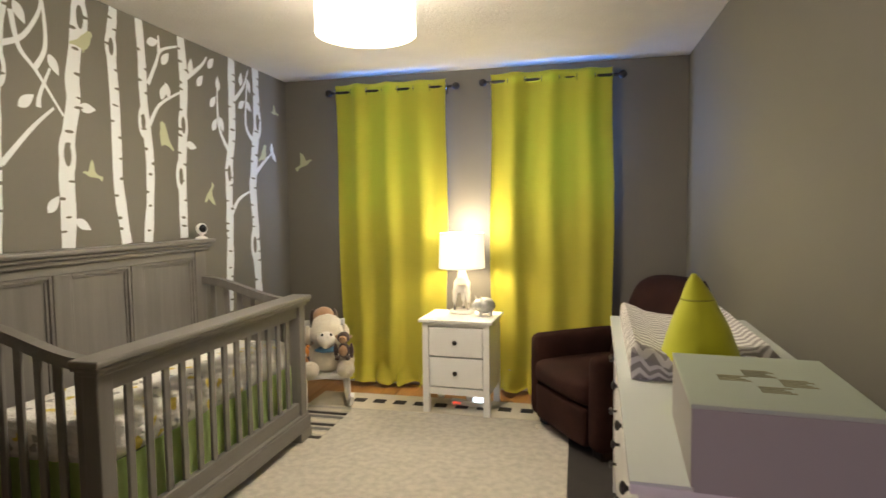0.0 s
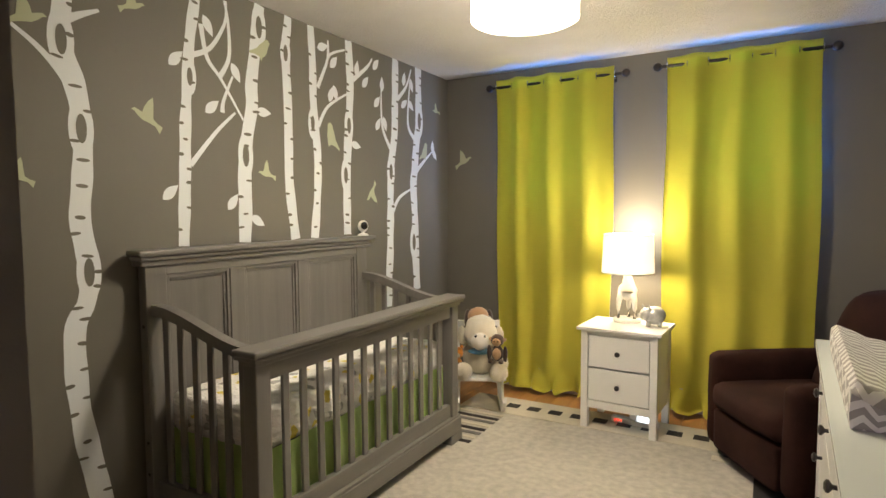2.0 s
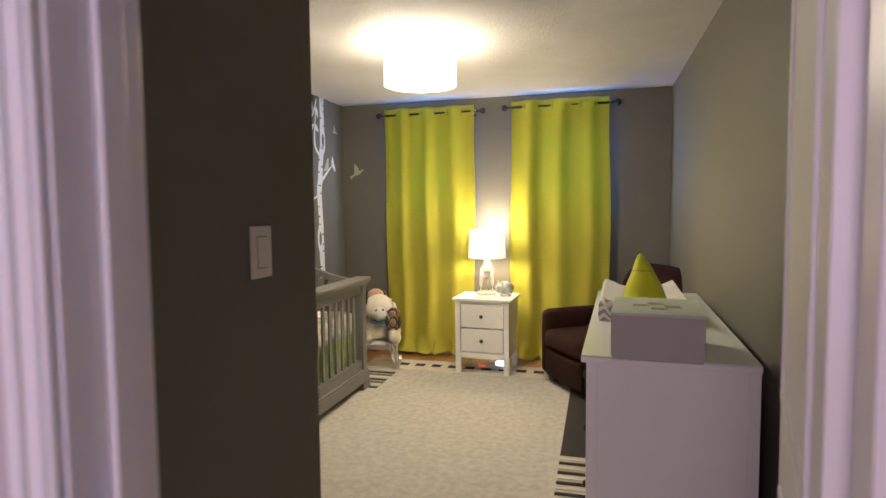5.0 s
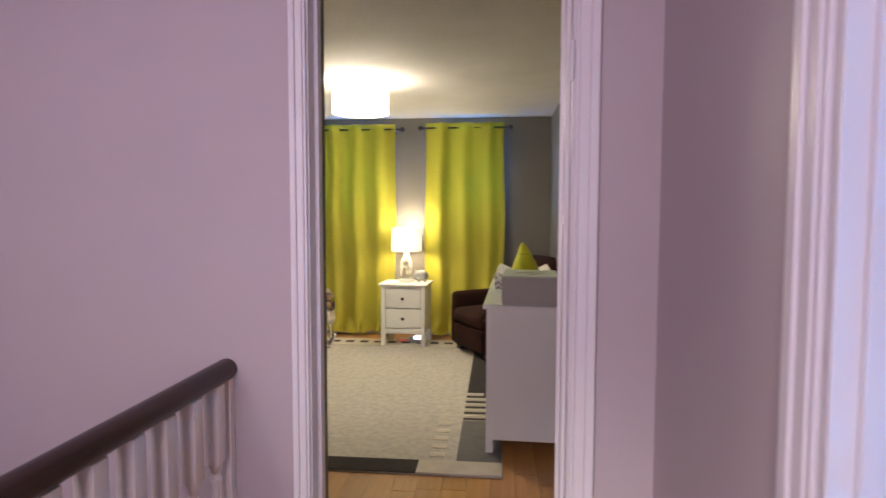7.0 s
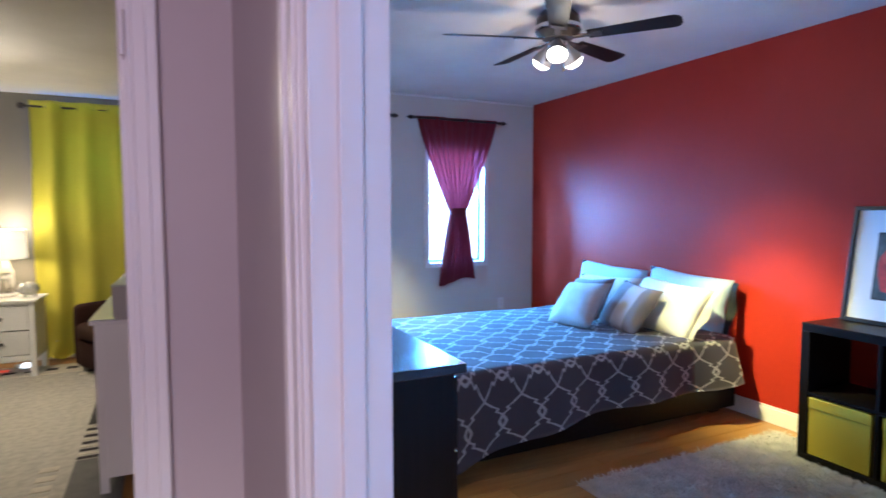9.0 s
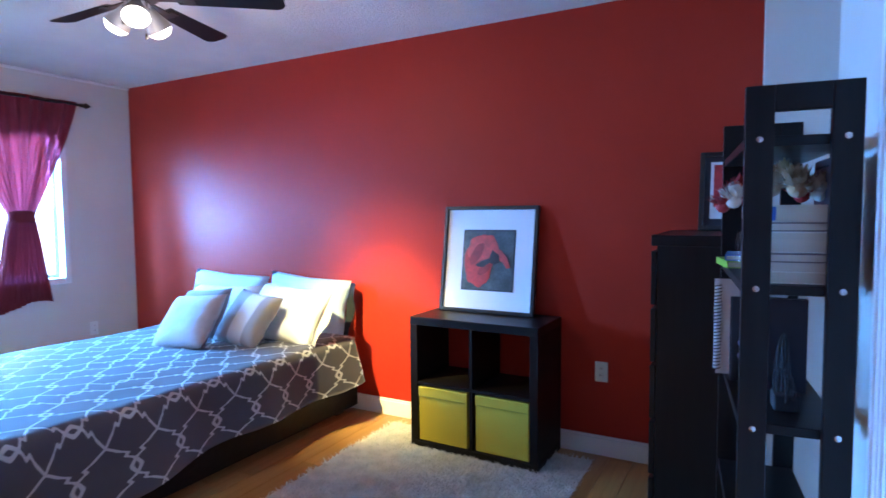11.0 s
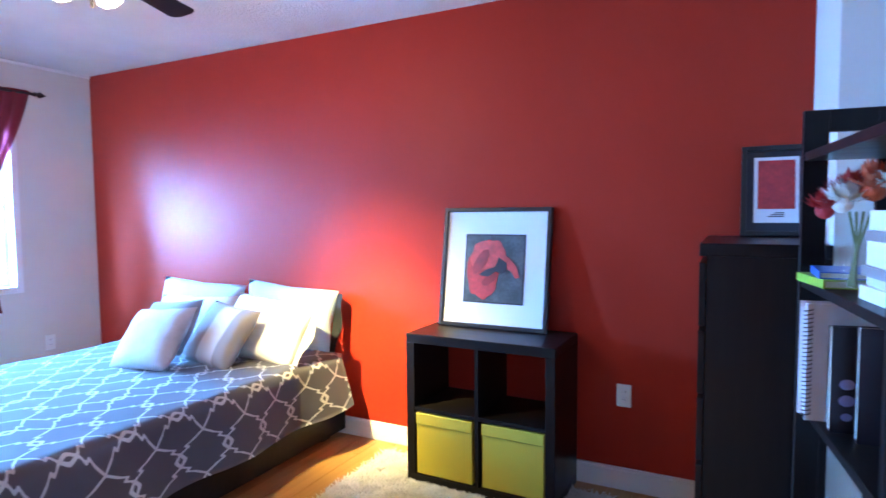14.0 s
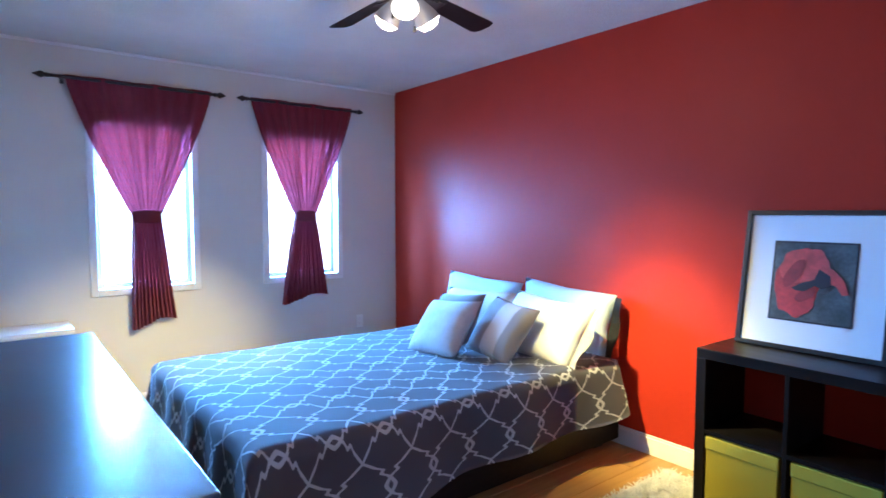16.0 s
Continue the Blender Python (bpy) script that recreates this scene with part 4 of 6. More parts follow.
def armchair():
    t = thing("armchair", "dark brown microfibre recliner armchair beside the changing dresser", "armchair", (0.27, 3.72, 0), rz=-57)
    # local: the front faces -y, width along x
    W, D = 0.39, 0.42

    def pad(name, x0, y0, z0, x1, y1, z1, bev, seed=0.0, puff=0.004):
        bm = B()
        box(bm, x0, y0, z0, x1, y1, z1)
        bmesh.ops.subdivide_edges(bm, edges=bm.edges, cuts=15, use_grid_fill=True)
        c = Vector(((x0 + x1) / 2, (y0 + y1) / 2, (z0 + z1) / 2))
        h = Vector(((x1 - x0) / 2, (y1 - y0) / 2, (z1 - z0) / 2))
        for v in bm.verts:
            q = v.co - c
            core = Vector([max(-h[i] + bev, min(h[i] - bev, q[i])) for i in range(3)])
            q = core + (q - core).normalized() * bev
            crown = Vector([(1 - (q[(i + 1) % 3] / h[(i + 1) % 3]) ** 2) * (1 - (q[(i + 2) % 3] / h[(i + 2) % 3]) ** 2) * q[i] / h[i] for i in range(3)])
            v.co = c + q + crown * puff + Vector((1, 1, 1)) * 0.004 * noise.noise(v.co * 6 + Vector((seed, 0, 0)))
        return part(name, bm, BROWN, t, smooth=180)
    pad("base", -W + 0.10, -D, 0.075, W - 0.10, D - 0.05, 0.31, 0.03)
    pad("footrest_panel", -W + 0.115, -D - 0.035, 0.075, W - 0.115, -D + 0.03, 0.30, 0.02, 3)
    pad("seat_cushion", -W + 0.105, -D - 0.045, 0.305, W - 0.105, D - 0.16, 0.455, 0.05, 1, 0.025)
    pad("arm", -W, -D - 0.02, 0.065, -W + 0.12, D, 0.61, 0.052, 2)
    pad("arm", W - 0.12, -D - 0.02, 0.065, W, D, 0.61, 0.052, 4)
    bm = B()

    def back_fn(side):
        def fn(u, v):
            a = 2 * u - 1
            wide = 0.40 * (1 - 0.12 * v ** 3)
            top = 0.44 + v * 0.535 - 0.05 * abs(a) ** 3 * v
            edge = (1 - abs(a) ** 4) * (1 - abs(2 * v - 1) ** 6)
            thick = 0.06 + 0.075 * max(0, edge) ** 0.5
            return Vector((a * wide, 0.27 + 0.20 * v + (-thick if side else thick) * max(0, edge) ** 0.3, top))
        return fn
    sheet(bm, back_fn(True), 16, 16)
    sheet(bm, back_fn(False), 16, 16)
    bmesh.ops.remove_doubles(bm, verts=bm.verts, dist=0.002)
    part("backrest", bm, BROWN, t, smooth=180)
    bm = B()
    cushion(bm, 0.44, 0.30, 0.15, pose(0.02, 0.12, 0.57, 66, 0, 0), seed=3)
    part("lumbar_cushion", bm, BROWN, t, smooth=180)
    for sx in (-1, 1):
        for sy in (-1, 1):
            part("foot", boxes((sx * 0.30 - 0.045, sy * 0.33 - 0.05, 0.0, sx * 0.30 + 0.045, sy * 0.33 + 0.05, 0.08), bev=0.006), BLACKMETAL, t)


armchair()


def nursery_dresser():
    t = thing("dresser", "white chest of drawers with dark knobs and a glass top", "dresser", (0.466, 2.058, 0), rz=-2)
    x0, x1, y0, y1, h = -0.315, 0.27, -0.92, 0.83, 0.885
    part("tabletop", boxes((x0 - 0.018, y0 - 0.02, h - 0.02, x1, y1 + 0.02, h), bev=0.004), WHITE, t)
    part("glass_sheet", boxes((x0 - 0.018, y0 - 0.02, h + 0.001, x1, y1 + 0.02, h + 0.008), bev=0.001), TOPGLASS, t, "clear glass sheet over the top")
    for y in (y0, y1 - 0.02):
        part("side_panel", boxes((x0 + 0.04, y, 0.09, x1 - 0.04, y + 0.02, h - 0.02), bev=0.002), WHITE, t)
        for xa in (x0, x1 - 0.04):
            part("leg", boxes((xa, y - 0.002, 0, xa + 0.04, y + 0.022, h - 0.02), bev=0.002), WHITE, t)
    part("carcass", boxes((x0 + 0.03, y0 + 0.02, 0.10, x1 - 0.005, y1 - 0.02, h - 0.03)), WHITE, t)
    part("apron", boxes((x0 + 0.01, y0 + 0.04, 0.09, x0 + 0.03, y1 - 0.04, 0.14), bev=0.002), WHITE, t)
    rows = ((0.15, 0.385), (0.395, 0.63), (0.64, 0.855))
    for r, (z0, z1) in enumerate(rows):
        n = 2 if r < 2 else 4
        for c in range(n):
            a = y0 + 0.045 + c * (y1 - y0 - 0.09) / n
            b = y0 + 0.045 + (c + 1) * (y1 - y0 - 0.09) / n
            dr = part("drawer", boxes((x0 + 0.006, a + 0.004, z0, x0 + 0.026, b - 0.004, z1), bev=0.003), WHITE, t)
            for ky in ((a + b) / 2,) if n == 4 else (a + (b - a) * 0.27, a + (b - a) * 0.73):
                bm = B()
                lathe(bm, ((0.006, 0), (0.006, 0.014), (0.016, 0.022), (0.016, 0.028), (0.008, 0.033)), 18, (x0 + 0.006, ky, (z0 + z1) / 2), Euler((0, radians(-90), 0)).to_matrix().to_4x4())
                part("knob", bm, BLACKMETAL, dr, "dark bronze knob", smooth=50)


nursery_dresser()
TOPZ = 0.893


def changing_pad():
    t = thing("changing_pad", "contoured changing pad in a grey and white chevron cover", "changing pad", (0.385, 2.26, TOPZ + 0.001), rz=-2)
    w, L = 0.205, 0.44
    bm = B()

    def top(u, v):
        a, b = 2 * u - 1, 2 * v - 1
        z = 0.060 + 0.062 * abs(a) ** 2.2
        edge = max(abs(a), abs(b))
        if edge > 0.9:
            z -= 0.035 * ((edge - 0.9) / 0.1) ** 2
        return Vector((a * w, b * L, z + 0.003 * noise.noise(Vector((a * 5, b * 7, 0)))))
    sheet(bm, top, 30, 36, uv=lambda u, v: ((v) * 0.98, u * 0.56))

    def rim(u, v):
        s = u * 4
        k = int(min(3, s))
        q = 2 * (s - k) - 1
        a, b = ((q, -1), (1, q), (-q, 1), (-1, -q))[k]
        p = top((a + 1) / 2, (b + 1) / 2)
        return Vector((p.x * (1 + 0.015 * math.sin(v * 3.1)), p.y * (1 + 0.012 * math.sin(v * 3.1)), p.z * (1 - v)))
    sheet(bm, rim, 120, 6, uv=lambda u, v: ((v * 0.10), u * 2.7))
    part("cover", bm, CHEVRON, t, smooth=50)


changing_pad()


def storage_box():
    t = thing("storage_box", "pale sage card storage box with a patterned lid", "storage box", (0.374, 1.28, TOPZ + 0.001), rz=-4)
    # body and lid skirt are greyer and darker than the lid's top
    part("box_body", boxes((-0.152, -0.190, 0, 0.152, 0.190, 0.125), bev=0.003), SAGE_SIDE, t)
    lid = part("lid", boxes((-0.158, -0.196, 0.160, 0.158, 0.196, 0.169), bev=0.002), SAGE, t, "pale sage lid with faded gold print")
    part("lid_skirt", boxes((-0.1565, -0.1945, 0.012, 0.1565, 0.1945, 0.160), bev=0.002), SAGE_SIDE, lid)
    gold = plain("faded_gold_print", (0.30, 0.29, 0.17), 0.55, bump=0)
    for i, (cx, cy, n) in enumerate(((0.0, 0.04, 5), (-0.055, 0.0, 4), (0.06, -0.02, 5), (0.01, -0.07, 4))):
        for k in range(n):
            bm = boxes((cx - 0.03, cy - 0.022 + k * 0.011, 0.1685, cx + 0.03 - 0.008 * (k % 3), cy - 0.016 + k * 0.011, 0.1702))
            part("printed_bar", bm, gold, lid)


storage_box()
bm = B()
rings = []
for i in range(25):
    u = i / 24
    r = 0.006 + 0.116 * (1 - u) ** 0.82
    rings.append((max(0.004, r), 0.001 + u * 0.262))
lathe(bm, rings, 40)
for v in bm.verts:
    v.co.x -= 0.035 * (v.co.z / 0.33) ** 2
    v.co += Vector((noise.noise(v.co * 14), noise.noise(v.co * 14 + Vector((3, 0, 0))), 0)) * 0.004
cone = thing("felt_cone", "lime green felt cone with a stitched band", "ornament", (0.378, 1.915, TOPZ + 0.058))
part("cone_body", bm, LIMEHAT, cone, smooth=180)
bm = B()
lathe(bm, ((0.0495, 0.180), (0.0500, 0.183), (0.0480, 0.186)), 40, (-0.0107, 0, 0))
bmesh.ops.delete(bm, geom=[f for f in bm.faces if len(f.verts) > 4], context="FACES_ONLY")
part("stitched_band", bm, plain("olive_stitch", (0.30, 0.32, 0.02), 0.8), cone)


# ---------------------------------------------------------------- red bedroom: the large things
def bed():
    t = thing("bed", "low dark platform bed with a patterned cover", "bed", (2.88, 1.27, 0))
    x0, x1, y0, y1 = -1.06, 1.13, -0.68, 0.78
    part("side_rail", boxes((x0, y0, 0.04, x1, y0 + 0.03, 0.30), bev=0.004), ESPRESSO, t)
    part("side_rail", boxes((x0, y1 - 0.03, 0.04, x1, y1, 0.30), bev=0.004), ESPRESSO, t)
    part("foot_rail", boxes((x0 - 0.03, y0, 0.04, x0, y1, 0.30), bev=0.004), ESPRESSO, t)
    part("head_rail", boxes((x1 - 0.02, y0, 0.04, x1 + 0.025, y1, 0.32), bev=0.005), ESPRESSO, t)
    for x in (x0 + 0.05, x1 - 0.15):
        for y in (y0 + 0.05, y1 - 0.13):
            part("foot", boxes((x, y, 0, x + 0.08, y + 0.08, 0.05)), BLACKMETAL, t)
    bm = B()
    box(bm, x0, y0, 0.26, x1 - 0.03, y1, 0.55, 0.05)
    part("mattress", bm, IVORY, t, smooth=60)


bed()
BX0, BX1, BY0, BY1, BZ = 1.78, 3.88, 0.56, 2.08, 0.57


def cover_fn(u, v):
    # u runs from the head to the foot and down it, v from the far side over the top and down the near side
    s = u * 2.62 - 2.10            # > 0 hangs over the foot
    q = v * 2.26 - 0.37            # < 0 hangs on the far side, > 1.52 on the near side
    if q > 1.52:                   # the near side hangs lower towards the foot
        q = 1.52 + (q - 1.52) * (1 + 0.42 * max(0.0, min(1.0, 1 + s / 1.1)) ** 1.5)
    drop_f = max(0.0, s)
    drop_n = max(0.0, q - 1.52)
    drop_o = max(0.0, -q)
    x = BX0 - min(s, 0.0)
    y = BY1 - min(max(q, 0.0), 1.52)
    r = 0.06

    def bend(d):
        if d < r * 1.57:
            a = d / r
            return r * math.sin(a), r * (1 - math.cos(a))
        return r + 0.10 * (d - r * 1.57), r + (d - r * 1.57) * 0.985
    z = BZ
    if drop_f > 0:
        o, dz = bend(drop_f)
        x -= o + 0.022 * drop_f / 0.5 * math.sin(q * 17)
        z -= dz
    if drop_n > 0:
        o, dz = bend(drop_n)
        y -= o + 0.03 * drop_n / 0.37 * math.sin(s * 9 + 0.6)
        z = min(z, BZ - dz) if drop_f > 0 else BZ - dz
        head = max(0.0, min(1.0, (-s - 1.75) / 0.35))       # the loose corner at the head stands off the mattress
        y -= 0.05 * head * drop_n / 0.37
        z += 0.03 * head * drop_n / 0.37
    if drop_o > 0:
        o, dz = bend(drop_o)
        y += o
        z = min(z, BZ - dz)
    if drop_f > 0 and drop_n > 0:
        k = min(drop_f, drop_n) / 0.4
        x -= 0.06 * k
        y -= 0.06 * k
    soft = 0.012 * noise.noise(Vector((x * 2.2, y * 2.2, 0))) + 0.005 * noise.noise(Vector((x * 7, y * 7, 4)))
    return Vector((x, y, max(0.05, z + soft)))


bm = B()
sheet(bm, cover_fn, 120, 104, 0.012, uv=lambda u, v: (u * 2.62, v * 2.26))
solid("bed_cover", "charcoal bed cover with a white quatrefoil trellis print", "bedspread", bm, TRELLIS, smooth=180)


def pillow(name, label, w, h, d, m, material, group="pillows on the bed", flange=None):
    t = thing(name, label, "pillow", (0, 0, 0), group=group)
    t.matrix_basis = m
    bm = B()
    cushion(bm, w, h, d, Matrix(), seed=m.translation.y)
    part("pillow_body", bm, material, t, smooth=180)
    if flange:
        bm = B()
        sheet(bm, lambda u, v: Vector((w / 2 - 0.015 + 0.06 * u, (v - 0.5) * h * 0.93, 0.02 * math.sin(v * 9) * u)), 4, 20, 0.004)
        part("flange", bm, flange, t, smooth=180)


def lean(x, y, z, tilt, turn=0, spin=0):
    """A pillow standing on its long edge against the wall, its face towards the foot of the bed."""
    return pose(x, y, z, 0, 0, -90 + turn) @ pose(0, 0, 0, 90 - tilt) @ pose(0, 0, 0, 0, 0, spin)


pillow("pillow", "pale blue cotton pillow against the wall", 0.82, 0.44, 0.15, lean(3.90, 1.76, 0.735, 17, 0, -2), PALEBLUE)
pillow("pillow", "pale blue-grey cotton pillow with a black flange against the wall", 0.76, 0.44, 0.15, lean(3.955, 0.98, 0.735, 10, 0, -3), PALEBLUE, flange=BLACKCLOTH)
pillow("pillow", "white cotton pillow leaning on another", 0.68, 0.40, 0.15, lean(3.72, 1.62, 0.700, 33, 3, 2), IVORY)
pillow("pillow", "ivory cotton pillow leaning on another", 0.68, 0.41, 0.17, lean(3.66, 0.90, 0.725, 33, -3, -3), IVORY, flange=IVORY)
pillow("cushion", "taupe velvet cushion behind a silver one", 0.40, 0.38, 0.14, lean(3.48, 1.52, 0.715, 36, 6, 6), TAUPE)
pillow("cushion", "silver-grey plush square cushion", 0.42, 0.41, 0.15, lean(3.23, 1.32, 0.715, 42, 4, 6), GREYFUR)
pillow("cushion", "taupe cushion with a broad silver plush band", 0.42, 0.39, 0.14, lean(3.44, 1.02, 0.720, 37, -3, -6), BANDED)


def bedroom_dresser():
    t = thing("dresser", "black-brown dresser with a glossy top along the wall", "dresser", (1.13, 0.57, 0))
    x0, x1, y0, y1, h = -0.24, 0.22, -0.92, 0.92, 0.895
    part("tabletop", boxes((x0, y0 - 0.015, h - 0.035, x1 + 0.02, y1 + 0.015, h), bev=0.004), plain("glossy_black_brown_top", (0.022, 0.020, 0.026), 0.24, var=0.2, fine=90, bump=0.05), t)
    part("carcass", boxes((x0, y0, 0.03, x1 - 0.02, y1, h - 0.035), bev=0.003), ESPRESSO_Z, t)
    for r in range(3):
        for c in range(2):
            a, b = y0 + 0.015 + c * 0.905, y0 + 0.915 + c * 0.905
            dr = part("drawer", boxes((x1 - 0.02, a, 0.05 + r * 0.268, x1, b, 0.306 + r * 0.268), bev=0.003), ESPRESSO, t)
            part("grip", boxes((x1 - 0.002, a + 0.38, 0.294 + r * 0.268, x1 + 0.012, b - 0.38, 0.302 + r * 0.268), bev=0.002), BLACKMETAL, dr)


bedroom_dresser()


def cube_shelf():
    t = thing("cube_shelf", "black-brown four-cube shelf with two mustard bins", "shelf unit", (3.845, -0.495, 0), rz=-1)
    # open front faces -x, width along y
    W, D, h = 0.40, 0.195, 0.79
    o, i = 0.048, 0.018
    part("top_board", boxes((-D, -W, h - o, D, W, h), bev=0.003), ESPRESSO, t)
    part("bottom_board", boxes((-D, -W, 0, D, W, o), bev=0.003), ESPRESSO, t)
    for s in (-1, 1):
        part("side_board", boxes((-D, min(s * W, s * (W - o)), o, D, max(s * W, s * (W - o)), h - o), bev=0.003), ESPRESSO_Z, t)
    part("middle_shelf", boxes((-D + 0.003, -W + o, h / 2 - i / 2, D, W - o, h / 2 + i / 2)), ESPRESSO, t)
    for z0, z1 in ((o, h / 2 - i / 2), (h / 2 + i / 2, h - o)):
        part("divider", boxes((-D + 0.003, -i / 2, z0, D, i / 2, z1)), ESPRESSO_Z, t)


cube_shelf()


def bin_box(y):
    t = thing("storage_bin", "mustard yellow fabric bin in the cube shelf", "storage bin", (3.845, y, 0.05), rz=-1, group="mustard bins")
    part("bin_body", boxes((-0.185, -0.160, 0, 0.15, 0.160, 0.322), bev=0.006), OLIVE, t)
    part("bin_rim", boxes((-0.190, -0.1625, 0.265, 0.15, 0.1625, 0.326), bev=0.006), OLIVE, t)
    part("seam", boxes((-0.1915, -0.158, 0.266, -0.189, 0.158, 0.269)), plain("dark_mustard_thread", (0.25, 0.21, 0.01), 0.8), t)


bin_box(-0.31)
bin_box(-0.68)


def framed_picture(name, label, w, h, m, mount, build_art):
    t = thing(name, label, "framed picture", (0, 0, 0))
    t.matrix_basis = m            # local: x across, y up, z out of the face
    f = 0.022
    part("frame", boxes((-w / 2, 0, -0.02, -w / 2 + f, h, 0.012), (w / 2 - f, 0, -0.02, w / 2, h, 0.012), (-w / 2 + f, 0, -0.02, w / 2 - f, f, 0.012), (-w / 2 + f, h - f, -0.02, w / 2 - f, h, 0.012), bev=0.002), BLACKMETAL, t)
    part("backing", boxes((-w / 2 + f, f, -0.016, w / 2 - f, h - f, -0.008)), BLACKCLOTH, t)
    part("mount", boxes((-w / 2 + f, f, -0.008, w / 2 - f, h - f, -0.003)), mount, t)
    build_art(t, w, h)


def flat_shape(name, pts, z, material, t, thick=0.0015):
    bm = B()
    f = bm.faces.new([bm.verts.new((x, y, z)) for x, y in pts])
    bmesh.ops.triangulate(bm, faces=[f])
    bmesh.ops.solidify(bm, geom=bm.faces, thickness=thick)
    return part(name, bm, material, t)


def poppy_art(t, w, h):
    s = 0.33
    cy = 0.325
    part("print_border", boxes((-s / 2 - 0.008, cy - 0.19, -0.003, s / 2 + 0.008, cy + 0.185, -0.001)), BLACKPRINT, t)
    part("print", boxes((-s / 2, cy - 0.182, -0.001, s / 2, cy + 0.177, 0.0005)), MURK, t)
    def petal(name, cx, cz, rx, rz, turn, z, material, ruffle=0.06):
        pts = []
        for i in range(36):
            a = 2 * math.pi * i / 36
            r = 1 + ruffle * math.sin(5 * a + turn) + 0.5 * ruffle * math.sin(9 * a)
            x, y = rx * r * math.cos(a), rz * r * math.sin(a)
            c, d = math.cos(radians(turn)), math.sin(radians(turn))
            pts.append((cx + x * c - y * d, cy + cz + x * d + y * c))
        flat_shape(name, pts, z, material, t, 0.0008)
    light = plain("light_poppy_print", (0.60, 0.055, 0.045), 0.5, var=0.25, broad=20, bump=0)
    deep = plain("deep_poppy_print", (0.30, 0.012, 0.014), 0.5, var=0.3, broad=20, bump=0)
    petal("petal", -0.055, 0.0, 0.098, 0.150, -14, 0.0022, POPPY)
    petal("petal", -0.035, 0.065, 0.105, 0.088, 10, 0.0032, light)
    petal("petal", -0.060, -0.085, 0.072, 0.082, 24, 0.0042, POPPY)
    petal("petal_fold", -0.075, 0.035, 0.030, 0.075, -30, 0.0050, deep, 0.03)
    petal("petal_fold", -0.020, -0.060, 0.050, 0.024, 38, 0.0050, deep, 0.03)
    flat_shape("petal_tip", [(0.03, cy + 0.085), (0.085, cy + 0.060), (0.128, cy + 0.015), (0.150, cy - 0.045), (0.125, cy - 0.050), (0.10, cy - 0.012), (0.06, cy + 0.0)], 0.0058, light, t, 0.0008)
    flat_shape("dark_heart", [(-0.080, cy - 0.035), (-0.040, cy - 0.008), (0.010, cy + 0.010), (0.028, cy + 0.060), (0.075, cy + 0.032), (0.080, cy - 0.015), (0.045, cy - 0.030), (0.015, cy - 0.018), (-0.025, cy - 0.045), (-0.06, cy - 0.045)], 0.0066, BLACKPRINT, t, 0.0008)


framed_picture("framed_picture", "framed poppy photograph in a wide white mount leaning on the wall", 0.62, 0.655,
               Matrix.Translation((3.93, -0.455, 0.792)) @ pose(0, 0, 0, 0, 0, -90) @ pose(0, 0, 0, 90 - 9), PAPER, poppy_art)


def tall_chest():
    t = thing("tall_chest", "black-brown chest of drawers beside the red wall", "chest of drawers", (3.72, -1.69, 0))
    x0, x1, y0, y1, h = -0.40, 0.31, -0.205, 0.19, 1.30
    part("tabletop", boxes((x0, y0, h - 0.045, x1, y1, h), bev=0.003), ESPRESSO, t)
    part("side_board", boxes((x0, y0, 0, x0 + 0.02, y1 - 0.025, h - 0.045)), ESPRESSO_Z, t)
    part("side_board", boxes((x1 - 0.02, y0, 0, x1, y1 - 0.025, h - 0.045)), ESPRESSO_Z, t)
    part("carcass", boxes((x0 + 0.02, y0, 0, x1 - 0.02, y1 - 0.06, h - 0.045)), ESPRESSO_Z, t)
    n = 5
    for i in range(n):
        z0, z1 = 0.03 + i * 0.244, 0.03 + (i + 1) * 0.244 - 0.018
        part("drawer", boxes((x0, y1 - 0.022, z0, x1, y1, z1), (x0 + 0.03, y1 - 0.06, z0, x1 - 0.03, y1 - 0.022, z1 - 0.02), bev=0.002), ESPRESSO, t)


tall_chest()


def open_shelf():
    t = thing("open_shelf", "black-brown ladder-sided open shelf with steel screws", "shelf unit", (2.37, -1.97, 0), rz=6.4)
    L, y0, y1, h = 0.69, -0.125, 0.115, 1.695
    up = 0.062
    for k, x in enumerate((0.0, L)):
        x1 = x + 0.022
        e = part("end_frame", boxes((x, y1 - up, 0, x1, y1, h), (x, y0, 0, x1, y0 + up, h), (x, y0 + up, h - 0.062, x1, y1 - up, h), (x, y0 + up, 0.03, x1, y1 - up, 0.10), bev=0.002), ESPRESSO_Z, t)
        for z in (0.12, 0.50, 0.868, 1.214, 1.572):
            for y in (y1 - up / 2, y0 + up / 2):
                bm = B()
                lathe(bm, ((0.0075, 0), (0.0075, 0.002), (0.003, 0.003), (0.0025, 0.0012), (0.0, 0.0012)), 14, (x, y, z - 0.004), Euler((0, radians(-90), 0)).to_matrix().to_4x4())
                part("screw", bm, STEEL, e, "bright steel screw")
    for z in (0.112, 0.492, 0.860, 1.206, 1.565):
        part("shelf_board", boxes((0.022, y0 + 0.004, z - 0.012, L, y1 - 0.004, z + 0.012), bev=0.002), ESPRESSO, t)


open_shelf()


